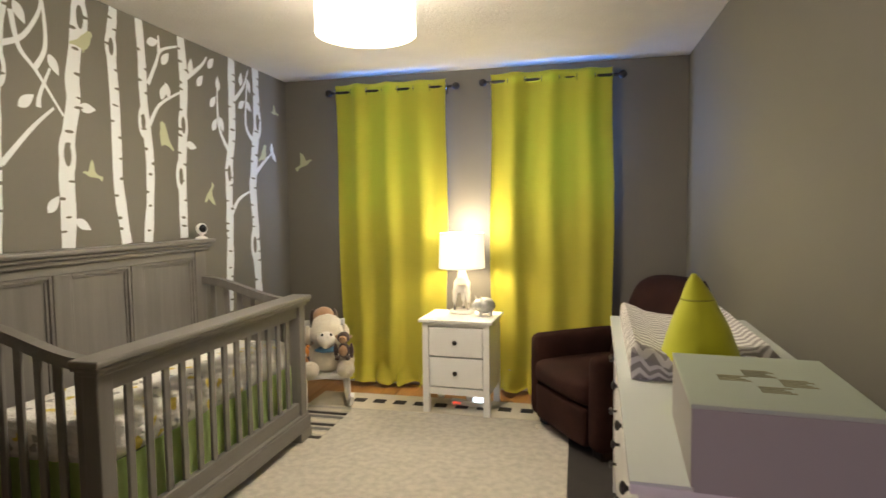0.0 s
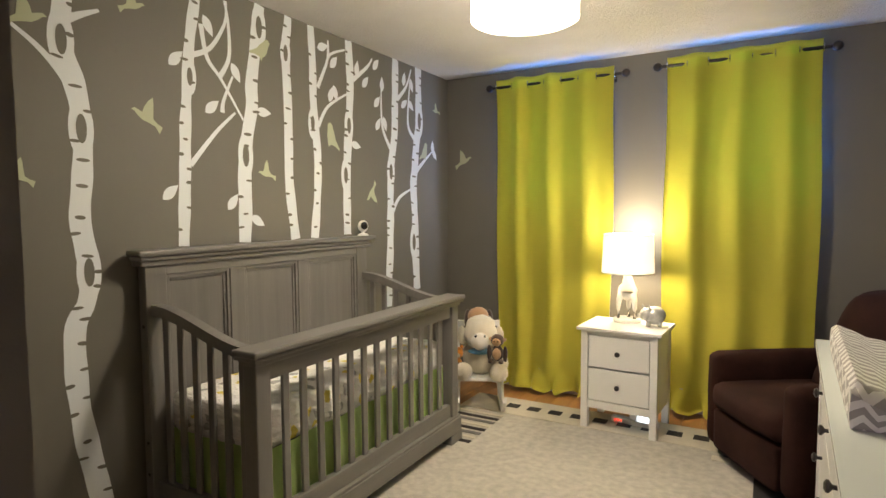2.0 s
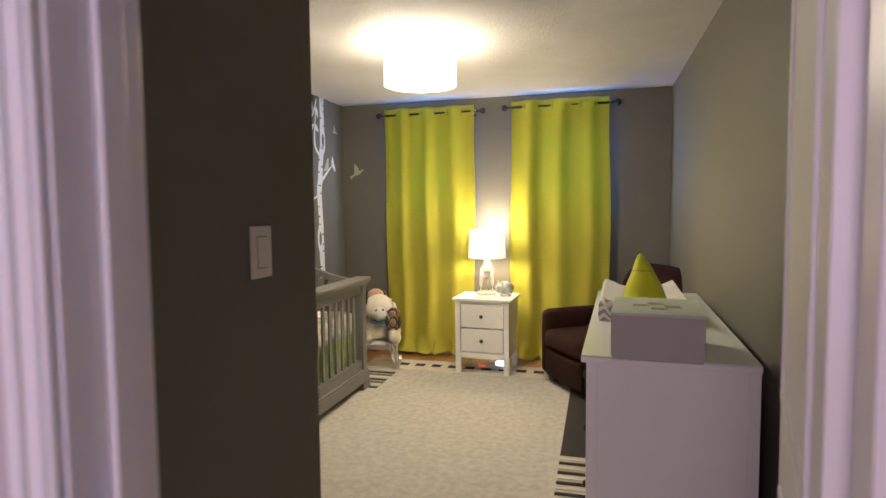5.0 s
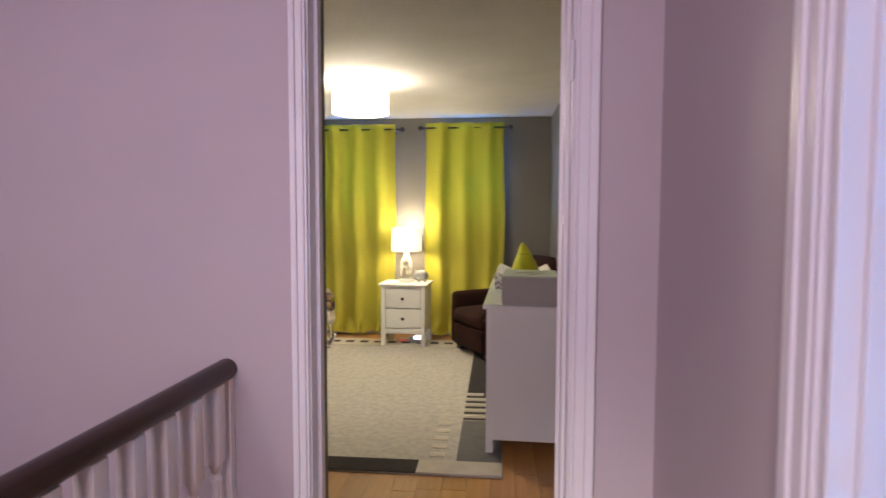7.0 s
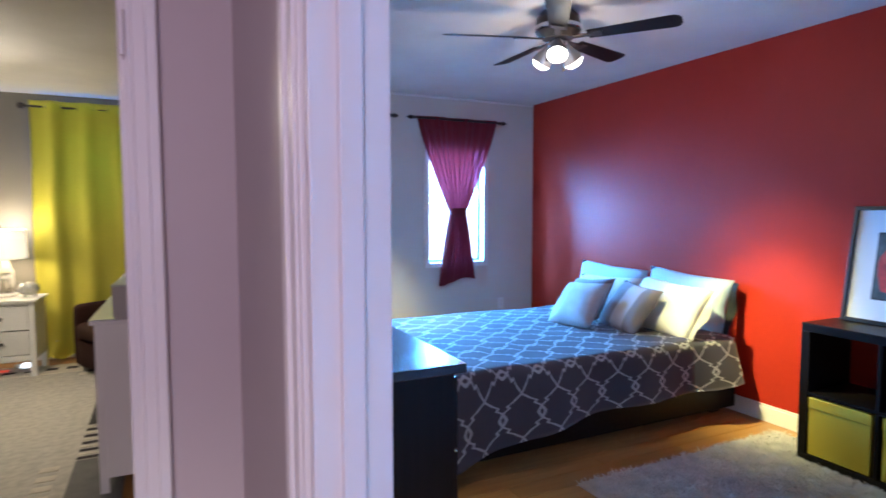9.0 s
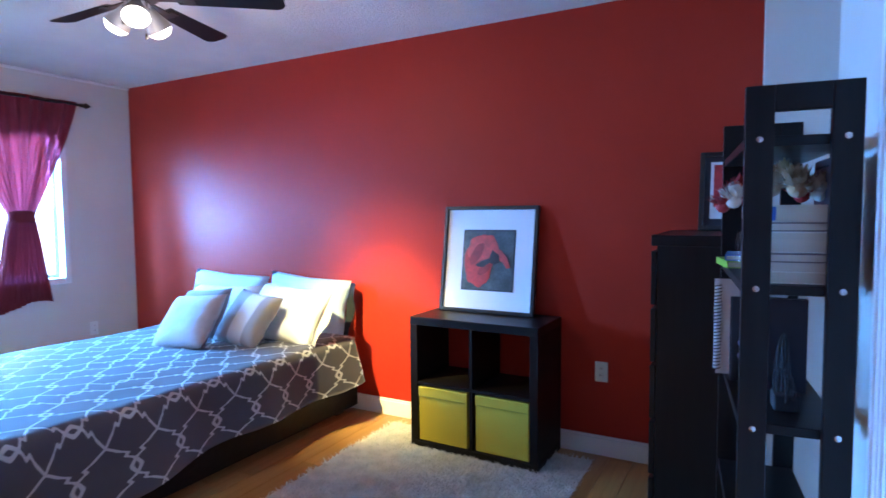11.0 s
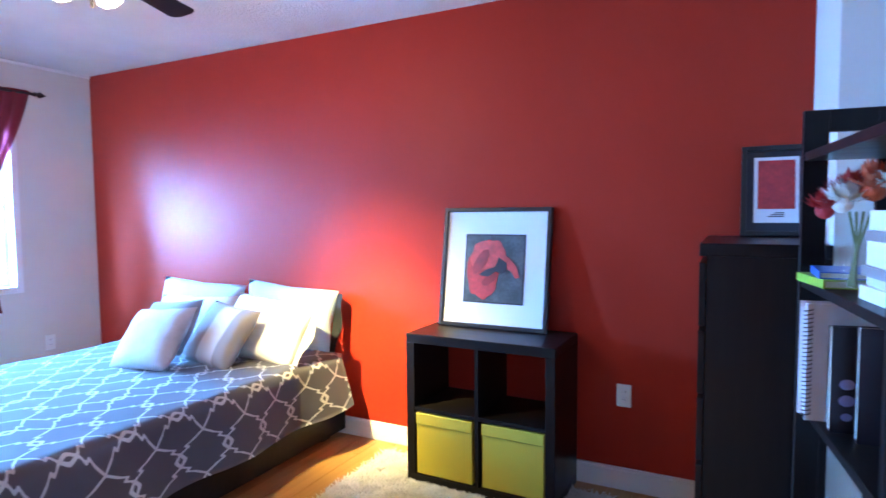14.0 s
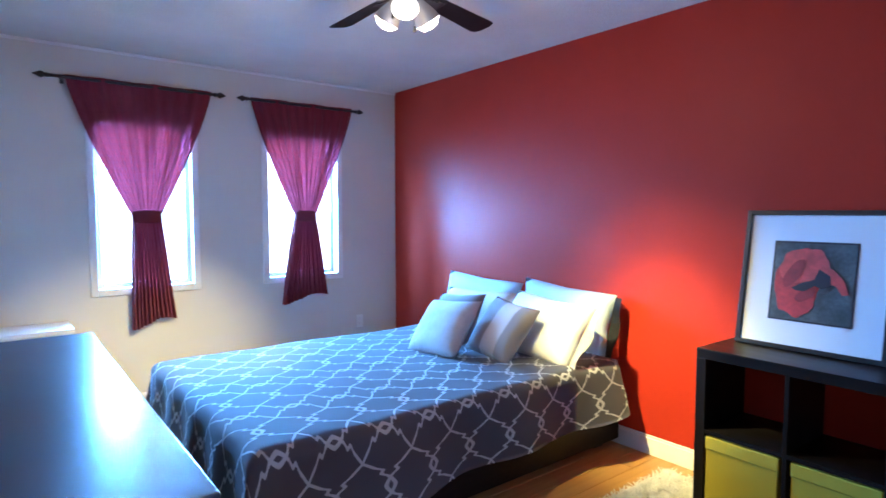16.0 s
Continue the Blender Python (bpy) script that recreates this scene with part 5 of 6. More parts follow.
def ceiling_fan():
    t = thing("ceiling_fan", "dark five-blade ceiling fan at rest with three lit spot shades", "ceiling fan", (FAN.x, FAN.y, BH))
    bm = B()
    lathe(bm, ((0.085, 0.0), (0.10, -0.015), (0.12, -0.035), (0.125, -0.06), (0.125, -0.12), (0.085, -0.155), (0.0, -0.155)), 40)
    part("motor_housing", bm, BLACKMETAL, t, smooth=40)
    bm = B()
    lathe(bm, ((0.127, -0.085), (0.129, -0.09), (0.129, -0.105), (0.127, -0.11)), 40)
    bmesh.ops.delete(bm, geom=[f for f in bm.faces if len(f.verts) > 4], context="FACES_ONLY")
    part("housing_band", bm, STEEL, t)
    for k in range(5):
        a = radians(17 + 72 * k)
        m = Matrix.Rotation(a, 4, "Z") @ Matrix.Translation((0, 0, -0.150)) @ Matrix.Rotation(radians(-12), 4, "X")
        bm = B()
        pts = []
        for i in range(9):
            q = i / 8
            pts.append((0.17 + 0.45 * q, -0.048 - 0.018 * q))
        out = [(0.645, -0.055), (0.66, -0.03), (0.66, 0.03), (0.645, 0.055)]
        outline = pts + out + [(x, -y) for x, y in reversed(pts)]
        f = bm.faces.new([bm.verts.new((x, y, 0)) for x, y in outline])
        bmesh.ops.solidify(bm, geom=[f], thickness=0.007)
        bmesh.ops.transform(bm, matrix=m, verts=bm.verts)
        part("blade", bm, ESPRESSO, t)
        bm = B()
        box(bm, 0.09, -0.016, -0.008, 0.24, 0.016, 0.0, 0.003, m=m)
        box(bm, 0.20, -0.035, -0.008, 0.25, 0.035, -0.001, 0.003, m=m)
        part("blade_iron", bm, BLACKMETAL, t)
    bm = B()
    lathe(bm, ((0.03, -0.155), (0.052, -0.165), (0.055, -0.195), (0.030, -0.215), (0.0, -0.22)), 32)
    part("light_kit", bm, STEEL, t, smooth=40)
    for ang in (-2, 110, 232):
        d = Vector((math.cos(radians(ang)), math.sin(radians(ang)), -1.30)).normalized()
        q = d.to_track_quat("Z", "Y").to_matrix().to_4x4()
        c = Vector((0, 0, -0.165)) + Vector((d.x, d.y, 0)) * 0.05
        bm = B()
        lathe(bm, ((0.012, 0.0), (0.022, 0.02), (0.030, 0.05), (0.052, 0.10), (0.058, 0.13), (0.055, 0.13), (0.027, 0.055), (0.018, 0.02)), 28, c, q)
        sh = part("spot_shade", bm, plain("brushed_nickel_shade", (0.34, 0.34, 0.36), 0.35, 0.8), t, smooth=60)
        sh.visible_shadow = False
        bm = B()
        lathe(bm, ((0.0, 0.166), (0.034, 0.158), (0.055, 0.133), (0.0, 0.122)), 28, c, q)
        f = part("lit_face", bm, BULB, t)
        f.visible_shadow = False
    for x, y, z in ((0.02, -0.03, -0.31), (-0.05, 0.03, -0.25), (0.06, 0.02, -0.25)):
        bm = B()
        cyl(bm, (x, y, -0.19), (x, y, z), 0.0012, seg=5)
        lathe(bm, ((0.0, z - 0.03), (0.007, z - 0.024), (0.006, z), (0.0, z + 0.004)), 10, (x, y, 0))
        part("pull_chain", bm, BLACKMETAL, t)


ceiling_fan()


def tied_curtain(xc, w, y, ztop, ztie, zbot, wt, wb, dx, group, label):
    t = thing("curtain", label, "curtain", (xc, y, 0), group=group)
    bm = B()

    def width(v):
        if v < 0.52:
            q = v / 0.52
            return w + (wt - w) * (q ** 1.25)
        q = (v - 0.52) / 0.48
        return wt + (wb - wt) * q ** 0.8

    def zed(v):
        return ztop + (ztie - ztop) * v / 0.52 if v < 0.52 else ztie + (zbot - ztie) * (v - 0.52) / 0.48

    def fn(u, v):
        a = 2 * u - 1
        ww = width(v)
        fold = min(0.030, 0.006 + 0.02 * (1 - ww / w))
        yy = fold * math.sin(2 * math.pi * 11 * u + 2 * math.sin(3 * u)) + 0.012 * math.sin(2 * math.pi * 3 * u + v * 3)
        z = zed(v)
        if v > 0.9:
            z += (v - 0.9) * 0.35 * math.sin(2.2 * a + 0.5)
        return Vector((a * ww / 2 + (dx * (v - 0.52) / 0.48 if v > 0.52 else 0), yy, z))
    sheet(bm, lambda u, v: fn(u, 0.52 * v), 130, 32, uv=lambda u, v: (u, v))
    part("cloth", bm, MAROON, t, smooth=180)
    bm = B()
    sheet(bm, lambda u, v: fn(u, 0.52 + 0.48 * v), 130, 28, uv=lambda u, v: (u, 1 + v))
    part("tail", bm, MAROON_TAIL, t, "denser gathered maroon tail", smooth=180)
    bm = B()
    lathe(bm, ((wt / 2 - 0.01, -0.045), (wt / 2 + 0.008, -0.03), (wt / 2 + 0.004, 0.03), (wt / 2 - 0.012, 0.045)), 28, (0, 0, ztie), Matrix.Diagonal((1, 0.42, 1, 1)))
    part("tie_band", bm, MAROON_TIE, t, "dark maroon cloth tie", smooth=60)


tied_curtain(1.905, 0.93, 3.055, 2.335, 1.40, 0.63, 0.185, 0.30, 0.03, "maroon curtains", "maroon sheer curtain tied in the middle")
tied_curtain(3.115, 0.90, 3.055, 2.335, 1.40, 0.70, 0.175, 0.42, -0.01, "maroon curtains", "maroon sheer curtain tied in the middle")
rod("curtain_rod", "black curtain rod with pointed finials", 1.36, 2.385, 3.05, 2.315, RY1, BLACKMETAL, "spear", "bedroom rods")
rod("curtain_rod", "black curtain rod with pointed finials", 2.645, 3.585, 3.05, 2.315, RY1, BLACKMETAL, "spear", "bedroom rods")


def railing():
    t = thing("stair_railing", "dark brown handrail on white turned balusters", "railing", (-0.60, HALL_Y, 0))
    bm = B()
    prof = [(0.032 * math.cos(2 * math.pi * k / 18), 0.965 + 0.030 * math.sin(2 * math.pi * k / 18)) for k in range(18)]
    a = [bm.verts.new((x, -0.002, z)) for x, z in prof]
    b = [bm.verts.new((x, -2.70, z)) for x, z in prof]
    for k in range(18):
        bm.faces.new((a[k], a[(k + 1) % 18], b[(k + 1) % 18], b[k]))
    bm.faces.new(a)
    bm.faces.new(b[::-1])
    part("handrail", bm, wood("dark_walnut_rail", (0.020, 0.009, 0.007), (0.045, 0.020, 0.014), 0.3, "y"), t, smooth=40)
    part("shoe_rail", boxes((-0.03, -2.70, 0.0, 0.03, 0, 0.03), bev=0.003), TRIM, t)
    n = 20
    for i in range(n):
        y = -0.080 - i * 0.121
        bm = B()
        box(bm, -0.019, y - 0.019, 0.030, 0.019, y + 0.019, 0.22, 0.002)
        box(bm, -0.022, y - 0.022, 0.72, 0.022, y + 0.022, 0.938, 0.002)
        lathe(bm, ((0.012, 0.22), (0.018, 0.235), (0.011, 0.25), (0.016, 0.32), (0.018, 0.40), (0.012, 0.58), (0.010, 0.66), (0.017, 0.675), (0.010, 0.69), (0.018, 0.71), (0.018, 0.72)), 14, (0, y, 0))
        part("baluster", bm, CREAM_PAINT, t, smooth=40)
    part("half_newel", boxes((-0.022, -0.03, 0.03, 0.022, -0.001, 0.94), bev=0.002), CREAM_PAINT, t)


railing()


# ---------------------------------------------------------------- wall decals
def ribbon(bm, pts, w0, w1, x, wob=0.0):
    """A flat band on the west wall along (y, z) points, smoothed, width w0 to w1."""
    P = [Vector((p[0], p[1])) for p in pts]
    fine = []
    for i in range(len(P) - 1):
        p0, p1, p2, p3 = P[max(i - 1, 0)], P[i], P[i + 1], P[min(i + 2, len(P) - 1)]
        for k in range(6):
            q = k / 6
            fine.append(0.5 * ((2 * p1) + (p2 - p0) * q + (2 * p0 - 5 * p1 + 4 * p2 - p3) * q * q + (3 * p1 - p0 - 3 * p2 + p3) * q ** 3))
    fine.append(P[-1])
    prev = None
    n = len(fine)
    for i, p in enumerate(fine):
        d = (fine[min(i + 1, n - 1)] - fine[max(i - 1, 0)]).normalized()
        w = (w0 + (w1 - w0) * i / (n - 1)) / 2 * (1 + wob * noise.noise(Vector((p.x * 5, p.y * 7, 0))))
        a = bm.verts.new((x, p.x - d.y * w, p.y + d.x * w))
        b = bm.verts.new((x, p.x + d.y * w, p.y - d.x * w))
        if prev:
            bm.faces.new((prev[0], prev[1], b, a))
        prev = (a, b)
    return fine


def oval(bm, y, z, ry, rz, x, n=14, turn=0.0):
    c, s = math.cos(turn), math.sin(turn)
    vs = []
    for k in range(n):
        a, b = ry * math.cos(2 * math.pi * k / n), rz * math.sin(2 * math.pi * k / n)
        vs.append(bm.verts.new((x, y + a * c - b * s, z + a * s + b * c)))
    bm.faces.new(vs)


def leaf_shape(bm, y, z, ang, size, x):
    a = radians(ang)
    n = 8
    up, dn = [], []
    for k in range(n + 1):
        q = k / n
        h = 0.24 * size * math.sin(math.pi * q ** 0.8)
        l = (q - 0.5) * size
        for lst, sg in ((up, 1), (dn, -1)):
            lst.append((y + l * math.cos(a) - sg * h * math.sin(a), z + l * math.sin(a) + sg * h * math.cos(a)))
    pts = up + dn[-2:0:-1]
    bm.faces.new([bm.verts.new((x, p, q)) for p, q in pts])


tree_count = [0]


def birch_decal(trunk, w, branches, leaves, knots):
    tree_count[0] += 1
    x = NX0 + 0.0008
    t = thing("tree_decal", "white birch tree wall decal with dark bark marks", "wall decal", (0, 0, 0), group="birch decals")
    bm = B()
    if trunk[0][1] > 2.2:                  # the trunk runs up to the ceiling
        trunk = [(trunk[0][0] + 0.3 * (trunk[0][0] - trunk[1][0]), H - 0.003)] + trunk
    fine = ribbon(bm, trunk, w * 0.85, w, x, 0.2)
    part("trunk", bm, DECAL, t)
    for k, b in enumerate(branches):
        bm = B()
        ribbon(bm, b, max(0.028, w * 0.42), 0.012, x + 0.0003 + 0.00012 * k)
        part("branch", bm, DECAL, t)
    for (y, z), ang in leaves:
        bm = B()
        leaf_shape(bm, y, z, ang, 0.105, x + 0.0010)
        part("leaf", bm, DECAL, t)
    rnd = random.Random(tree_count[0])
    for y, z in knots:
        bm = B()
        oval(bm, y, z, w * 0.56, w * 1.35, x + 0.00018, 20)
        part("knot_swelling", bm, DECAL, t)
        bm = B()
        oval(bm, y, z, w * 0.24, w * 0.66, x + 0.0018, 18)
        part("bark_knot", bm, GREY_WALL, t)
    z = trunk[-1][1] + 0.08
    while z < trunk[0][1] - 0.05:
        p = min(fine, key=lambda q: abs(q.y - z))
        side = rnd.choice((-1, -1, 1, 1, 0))
        bm = B()
        oval(bm, p.x + side * w * 0.36, p.y, w * rnd.uniform(0.20, 0.34), rnd.uniform(0.0055, 0.009), x + 0.0012, 12, rnd.uniform(-0.2, 0.1))
        part("bark_mark", bm, GREY_WALL, t)
        z += rnd.uniform(0.05, 0.12)


FLYING = [(-0.50, 0.06), (-0.40, 0.13), (-0.28, 0.10), (-0.16, 0.06), (-0.12, 0.22), (-0.02, 0.42), (0.12, 0.56), (0.16, 0.36), (0.15, 0.12), (0.20, -0.06), (0.34, -0.16), (0.52, -0.22), (0.44, -0.44), (0.28, -0.26), (0.08, -0.20), (-0.14, -0.16), (-0.30, -0.06), (-0.38, 0.02)]
PERCHED = [(0.42, 0.34), (0.34, 0.44), (0.22, 0.44), (0.12, 0.34), (-0.04, 0.22), (-0.22, 0.04), (-0.52, -0.10), (-0.54, -0.18), (-0.30, -0.16), (-0.06, -0.22), (0.02, -0.36), (0.06, -0.22), (0.18, -0.16), (0.28, 0.0), (0.34, 0.20)]


def bird_shape(bm, put, s, f, outline, turn=0.0):
    c, d = math.cos(radians(turn)), math.sin(radians(turn))
    fc = bm.faces.new([bm.verts.new(put(f * (a * c - b * d) * s, (a * d + b * c) * s)) for a, b in outline])
    bmesh.ops.triangulate(bm, faces=[fc])


def bird_decal(at, s, f, outline=FLYING, turn=0.0):
    bm = B()
    bird_shape(bm, lambda a, b: (NX0 + 0.0026, at[0] + a, at[1] + b), s, f, outline, turn)
    solid("bird_decal", "pale green bird wall decal", "wall decal", bm, BIRD, group="bird decals")


birch_decal([(1.43, 2.30), (1.43, 2.22), (1.42, 2.12), (1.43, 2.03), (1.46, 1.93), (1.48, 1.82), (1.485, 1.70), (1.475, 1.55), (1.46, 1.40), (1.475, 1.28), (1.49, 1.18), (1.47, 1.06), (1.42, 0.94), (1.43, 0.62), (1.49, 0.27), (1.52, 0.13)], 0.088, [[(1.45, 1.90), (1.40, 1.97), (1.33, 2.04), (1.23, 2.11)], [(1.44, 2.16), (1.50, 2.195), (1.57, 2.23)]], [], [(1.42, 2.08), (1.48, 1.75), (1.485, 1.18)])
birch_decal([(2.02, 2.4), (1.99, 2.24), (1.97, 2.06), (1.95, 1.83), (1.94, 1.62), (1.93, 1.44), (1.92, 1.26)], 0.064, [[(1.97, 1.64), (2.12, 1.81), (2.24, 1.92)], [(1.99, 2.15), (2.1, 2.21), (2.19, 2.35), (2.2, 2.46)], [(2.05, 2.31), (2.08, 2.16), (2.16, 2.07), (2.29, 1.89)], [(2.15, 2.08), (2.21, 2.19), (2.21, 2.36), (2.19, 2.46)], [(2.16, 1.91), (2.17, 1.97), (2.23, 2.1)]], [((1.91, 2.12), 45), ((1.86, 1.51), 40), ((2.09, 2.31), -60), ((2.1, 1.93), 40), ((2.25, 2.12), -60)], [(1.98, 2.05)])
birch_decal([(2.41, 2.45), (2.38, 2.26), (2.35, 2.08), (2.35, 1.97), (2.31, 1.79), (2.29, 1.61), (2.29, 1.44), (2.28, 1.26)], 0.088, [], [((2.43, 1.95), 0), ((2.21, 1.47), 50), ((2.37, 1.37), -30)], [(2.41, 2.39), (2.3, 1.71)])
birch_decal([(2.62, 2.45), (2.6, 2.31), (2.61, 2.04), (2.61, 1.79), (2.61, 1.57), (2.65, 1.26)], 0.07, [], [], [(2.6, 2.3)])
birch_decal([(2.81, 2.46), (2.82, 2.27), (2.82, 2.07), (2.84, 1.87), (2.85, 1.71), (2.84, 1.51), (2.81, 1.26)], 0.068, [[(2.86, 2.16), (2.93, 2.29), (2.98, 2.38), (3.12, 2.44)], [(2.86, 1.93), (2.95, 2.06), (3.14, 2.17)], [(2.96, 2.36), (2.96, 2.46)]], [((2.91, 2.41), 20), ((3.01, 2.34), 50), ((2.98, 2.14), 70), ((3.02, 2.15), -70)], [(2.81, 1.94)])
birch_decal([(3.16, 2.46), (3.17, 2.23), (3.15, 1.98), (3.13, 1.76), (3.12, 1.55), (3.12, 1.27)], 0.08, [[(3.2, 2.27), (3.35, 2.38), (3.41, 2.45)]], [((3.22, 1.85), -10), ((3.24, 2.35), 80), ((3.33, 2.28), 50), ((3.45, 2.42), 50)], [(3.15, 1.97), (3.11, 1.65)])
birch_decal([(3.69, 2.47), (3.68, 2.21), (3.67, 1.97), (3.62, 1.72), (3.61, 1.4), (3.6, 1.11), (3.58, 0.91), (3.57, 0.73)], 0.086, [[(3.69, 2.21), (3.83, 2.34), (3.9, 2.48)], [(3.62, 1.86), (3.52, 2.01), (3.51, 2.26)]], [((3.52, 2.3), 90), ((3.46, 2.17), 50), ((3.47, 2.02), 60), ((3.55, 2.03), -70), ((3.8, 2.39), 80), ((3.9, 2.36), -70)], [(3.62, 1.7)])
birch_decal([(4.0, 2.48), (4.0, 2.13), (3.96, 1.89), (3.94, 1.74), (3.92, 1.61), (3.94, 1.35), (3.94, 1.18), (3.96, 0.81)], 0.097, [[(3.95, 1.96), (3.85, 2.07), (3.88, 2.37)], [(3.96, 1.72), (4.08, 1.81), (4.2, 1.89)], [(3.64, 1.42), (3.73, 1.52), (3.9, 1.59)]], [((3.8, 2.21), 40), ((3.89, 2.21), -40), ((4.21, 1.93), 90), ((4.24, 1.87), -50)], [(4.01, 2.11), (3.92, 1.18)])
for at, size, f, outline, turn in (((1.76, 1.84), 0.150, 1, FLYING, -8), ((1.71, 2.30), 0.120, -1, FLYING, 0), ((1.30, 2.14), 0.150, -1, FLYING, 0), ((1.25, 1.56), 0.110, 1, FLYING, 0),
                                   ((2.42, 2.27), 0.150, 1, PERCHED, 0), ((2.44, 1.63), 0.120, 1, FLYING, 10), ((2.98, 1.87), 0.175, -1, PERCHED, 28), ((3.39, 1.54), 0.150, -1, FLYING, 150),
                                   ((4.27, 2.23), 0.110, 1, FLYING, 20), ((4.08, 1.87), 0.160, 1, PERCHED, 20)):
    bird_decal(at, size, f, outline, turn)

bm = B()
bird_shape(bm, lambda a, b: (-2.235 + a, NY1 - 0.003, 1.836 + b), 0.16, -1, FLYING, -6)
solid("bird_decal", "pale green flying bird wall decal", "wall decal", bm, BIRD, group="bird decals")


# ---------------------------------------------------------------- nursery: small things
def rocking_chair():
    t = thing("rocking_chair", "small white wooden rocking chair holding soft toys", "rocking chair", (-1.80, 3.86, 0), rz=28)
    # local: front faces -y
    for s in (-1, 1):
        pts = [(s * 0.155, -0.37 + 0.72 * i / 14, 0.018 + 0.66 * (i / 14 - 0.48) ** 2) for i in range(15)]
        bm = B()
        sweep(bm, pts, 0.024, 0.034)
        part("rocker", bm, WHITE, t)
        for y, z1 in ((-0.145, 0.25), (0.145, 0.60)):
            bm = B()
            cyl(bm, (s * 0.155, y, 0.03), (s * 0.150, y + (0.05 if z1 > 0.5 else 0), z1), 0.014, 0.012)
            part("post" if z1 > 0.5 else "leg", bm, WHITE, t, smooth=40)
        bm = B()
        cyl(bm, (s * 0.155, -0.145, 0.14), (s * 0.155, 0.155, 0.14), 0.009)
        part("stretcher", bm, WHITE, t)
    part("seat", boxes((-0.18, -0.18, 0.240, 0.18, 0.18, 0.265), bev=0.008), WHITE, t)
    for z in (0.38, 0.48, 0.58):
        part("back_slat", boxes((-0.15, 0.165, z - 0.022, 0.15, 0.18, z + 0.022), bev=0.004), WHITE, t)


rocking_chair()


def toy(name, label, at, rz, blobs, fleece=0.0):
    """A soft toy as one plain shape in several cloths."""
    mats = []
    bm = B()
    for c, r, mat in blobs:
        if mat not in mats:
            mats.append(mat)
        before = set(bm.faces)
        ball(bm, c, r, 4 if fleece and mat is CREAMFUR else 3)
        for f in bm.faces:
            if f not in before:
                f.material_index = mats.index(mat)
    for v in bm.verts:
        v.co += v.co.normalized() * (0.004 * noise.noise(v.co * 40) + fleece * abs(noise.noise(v.co * 55)))
    bmesh.ops.recalc_face_normals(bm, faces=bm.faces)
    me = bpy.data.meshes.new(name)
    bm.to_mesh(me)
    bm.free()
    for m in mats:
        me.materials.append(m)
    me.shade_smooth()
    ob = new(name, me)
    ob.matrix_basis = pose(*at, 0, 0, rz)
    return tagged(ob, label, "soft toy", "soft toys on the rocking chair")


toy("plush_sheep", "large cream plush sheep with a blue bow", (-1.76, 3.80, 0.270), 24, (
    ((0, 0.02, 0.115), (0.125, 0.10, 0.125), CREAMFUR), ((0, -0.04, 0.285), (0.118, 0.10, 0.105), CREAMFUR), ((0, 0.0, 0.345), (0.10, 0.09, 0.065), CREAMFUR),
    ((0.0, -0.115, 0.255), (0.062, 0.058, 0.064), IVORY), ((0.13, -0.03, 0.275), (0.030, 0.035, 0.065), CREAMFUR), ((-0.13, -0.03, 0.275), (0.030, 0.035, 0.065), CREAMFUR),
    ((-0.028, -0.148, 0.292), 0.010, EYE), ((0.030, -0.148, 0.292), 0.010, EYE), ((0.0, -0.085, 0.175), (0.085, 0.04, 0.022), BLUEBOW),
    ((-0.115, -0.13, 0.045), (0.062, 0.085, 0.058), CREAMFUR), ((0.125, -0.14, 0.045), (0.062, 0.090, 0.060), CREAMFUR), ((0.13, -0.06, 0.09), (0.06, 0.08, 0.07), CREAMFUR)), 0.014)
toy("plush_dog", "tan plush dog with dark ears behind the sheep", (-1.84, 3.93, 0.266), 24, (
    ((0, 0, 0.16), (0.09, 0.07, 0.16), TANFUR), ((0, -0.03, 0.385), (0.080, 0.075, 0.070), TANFUR), ((0.078, -0.01, 0.365), (0.026, 0.045, 0.070), DARKFUR),
    ((-0.078, -0.01, 0.365), (0.026, 0.045, 0.070), DARKFUR), ((0.095, -0.03, 0.335), (0.012, 0.010, 0.022), IVORY)))
toy("plush_monkey", "small dark brown plush monkey with a tan face", (-1.585, 3.70, 0.40), 12, (
    ((0, 0, 0.055), (0.042, 0.036, 0.055), DARKFUR), ((0, -0.022, 0.055), (0.030, 0.022, 0.040), TANFUR), ((0, -0.006, 0.145), (0.046, 0.040, 0.043), DARKFUR),
    ((0, -0.034, 0.138), (0.030, 0.020, 0.028), TANFUR), ((0.045, 0, 0.150), 0.014, TANFUR), ((-0.045, 0, 0.150), 0.014, TANFUR), ((0.055, -0.01, 0.055), (0.016, 0.018, 0.055), DARKFUR),
    ((-0.055, -0.01, 0.055), (0.016, 0.018, 0.055), DARKFUR), ((0.035, -0.05, 0.012), (0.018, 0.038, 0.016), DARKFUR), ((-0.035, -0.05, 0.012), (0.018, 0.038, 0.016), DARKFUR),
    ((-0.012, -0.052, 0.146), 0.005, EYE), ((0.012, -0.052, 0.146), 0.005, EYE)))
toy("plush_tiger", "small orange striped plush tiger", (-1.895, 3.70, 0.27), 24, (
    ((0, 0, 0.06), (0.040, 0.035, 0.06), ORANGE), ((0, -0.01, 0.155), (0.045, 0.040, 0.042), ORANGE), ((0, -0.04, 0.145), (0.024, 0.016, 0.018), IVORY),
    ((0, 0.0, 0.178), (0.046, 0.008, 0.012), DARKFUR), ((0, -0.005, 0.085), (0.042, 0.036, 0.008), DARKFUR), ((0.032, 0, 0.195), 0.013, ORANGE), ((-0.032, 0, 0.195), 0.013, ORANGE)))


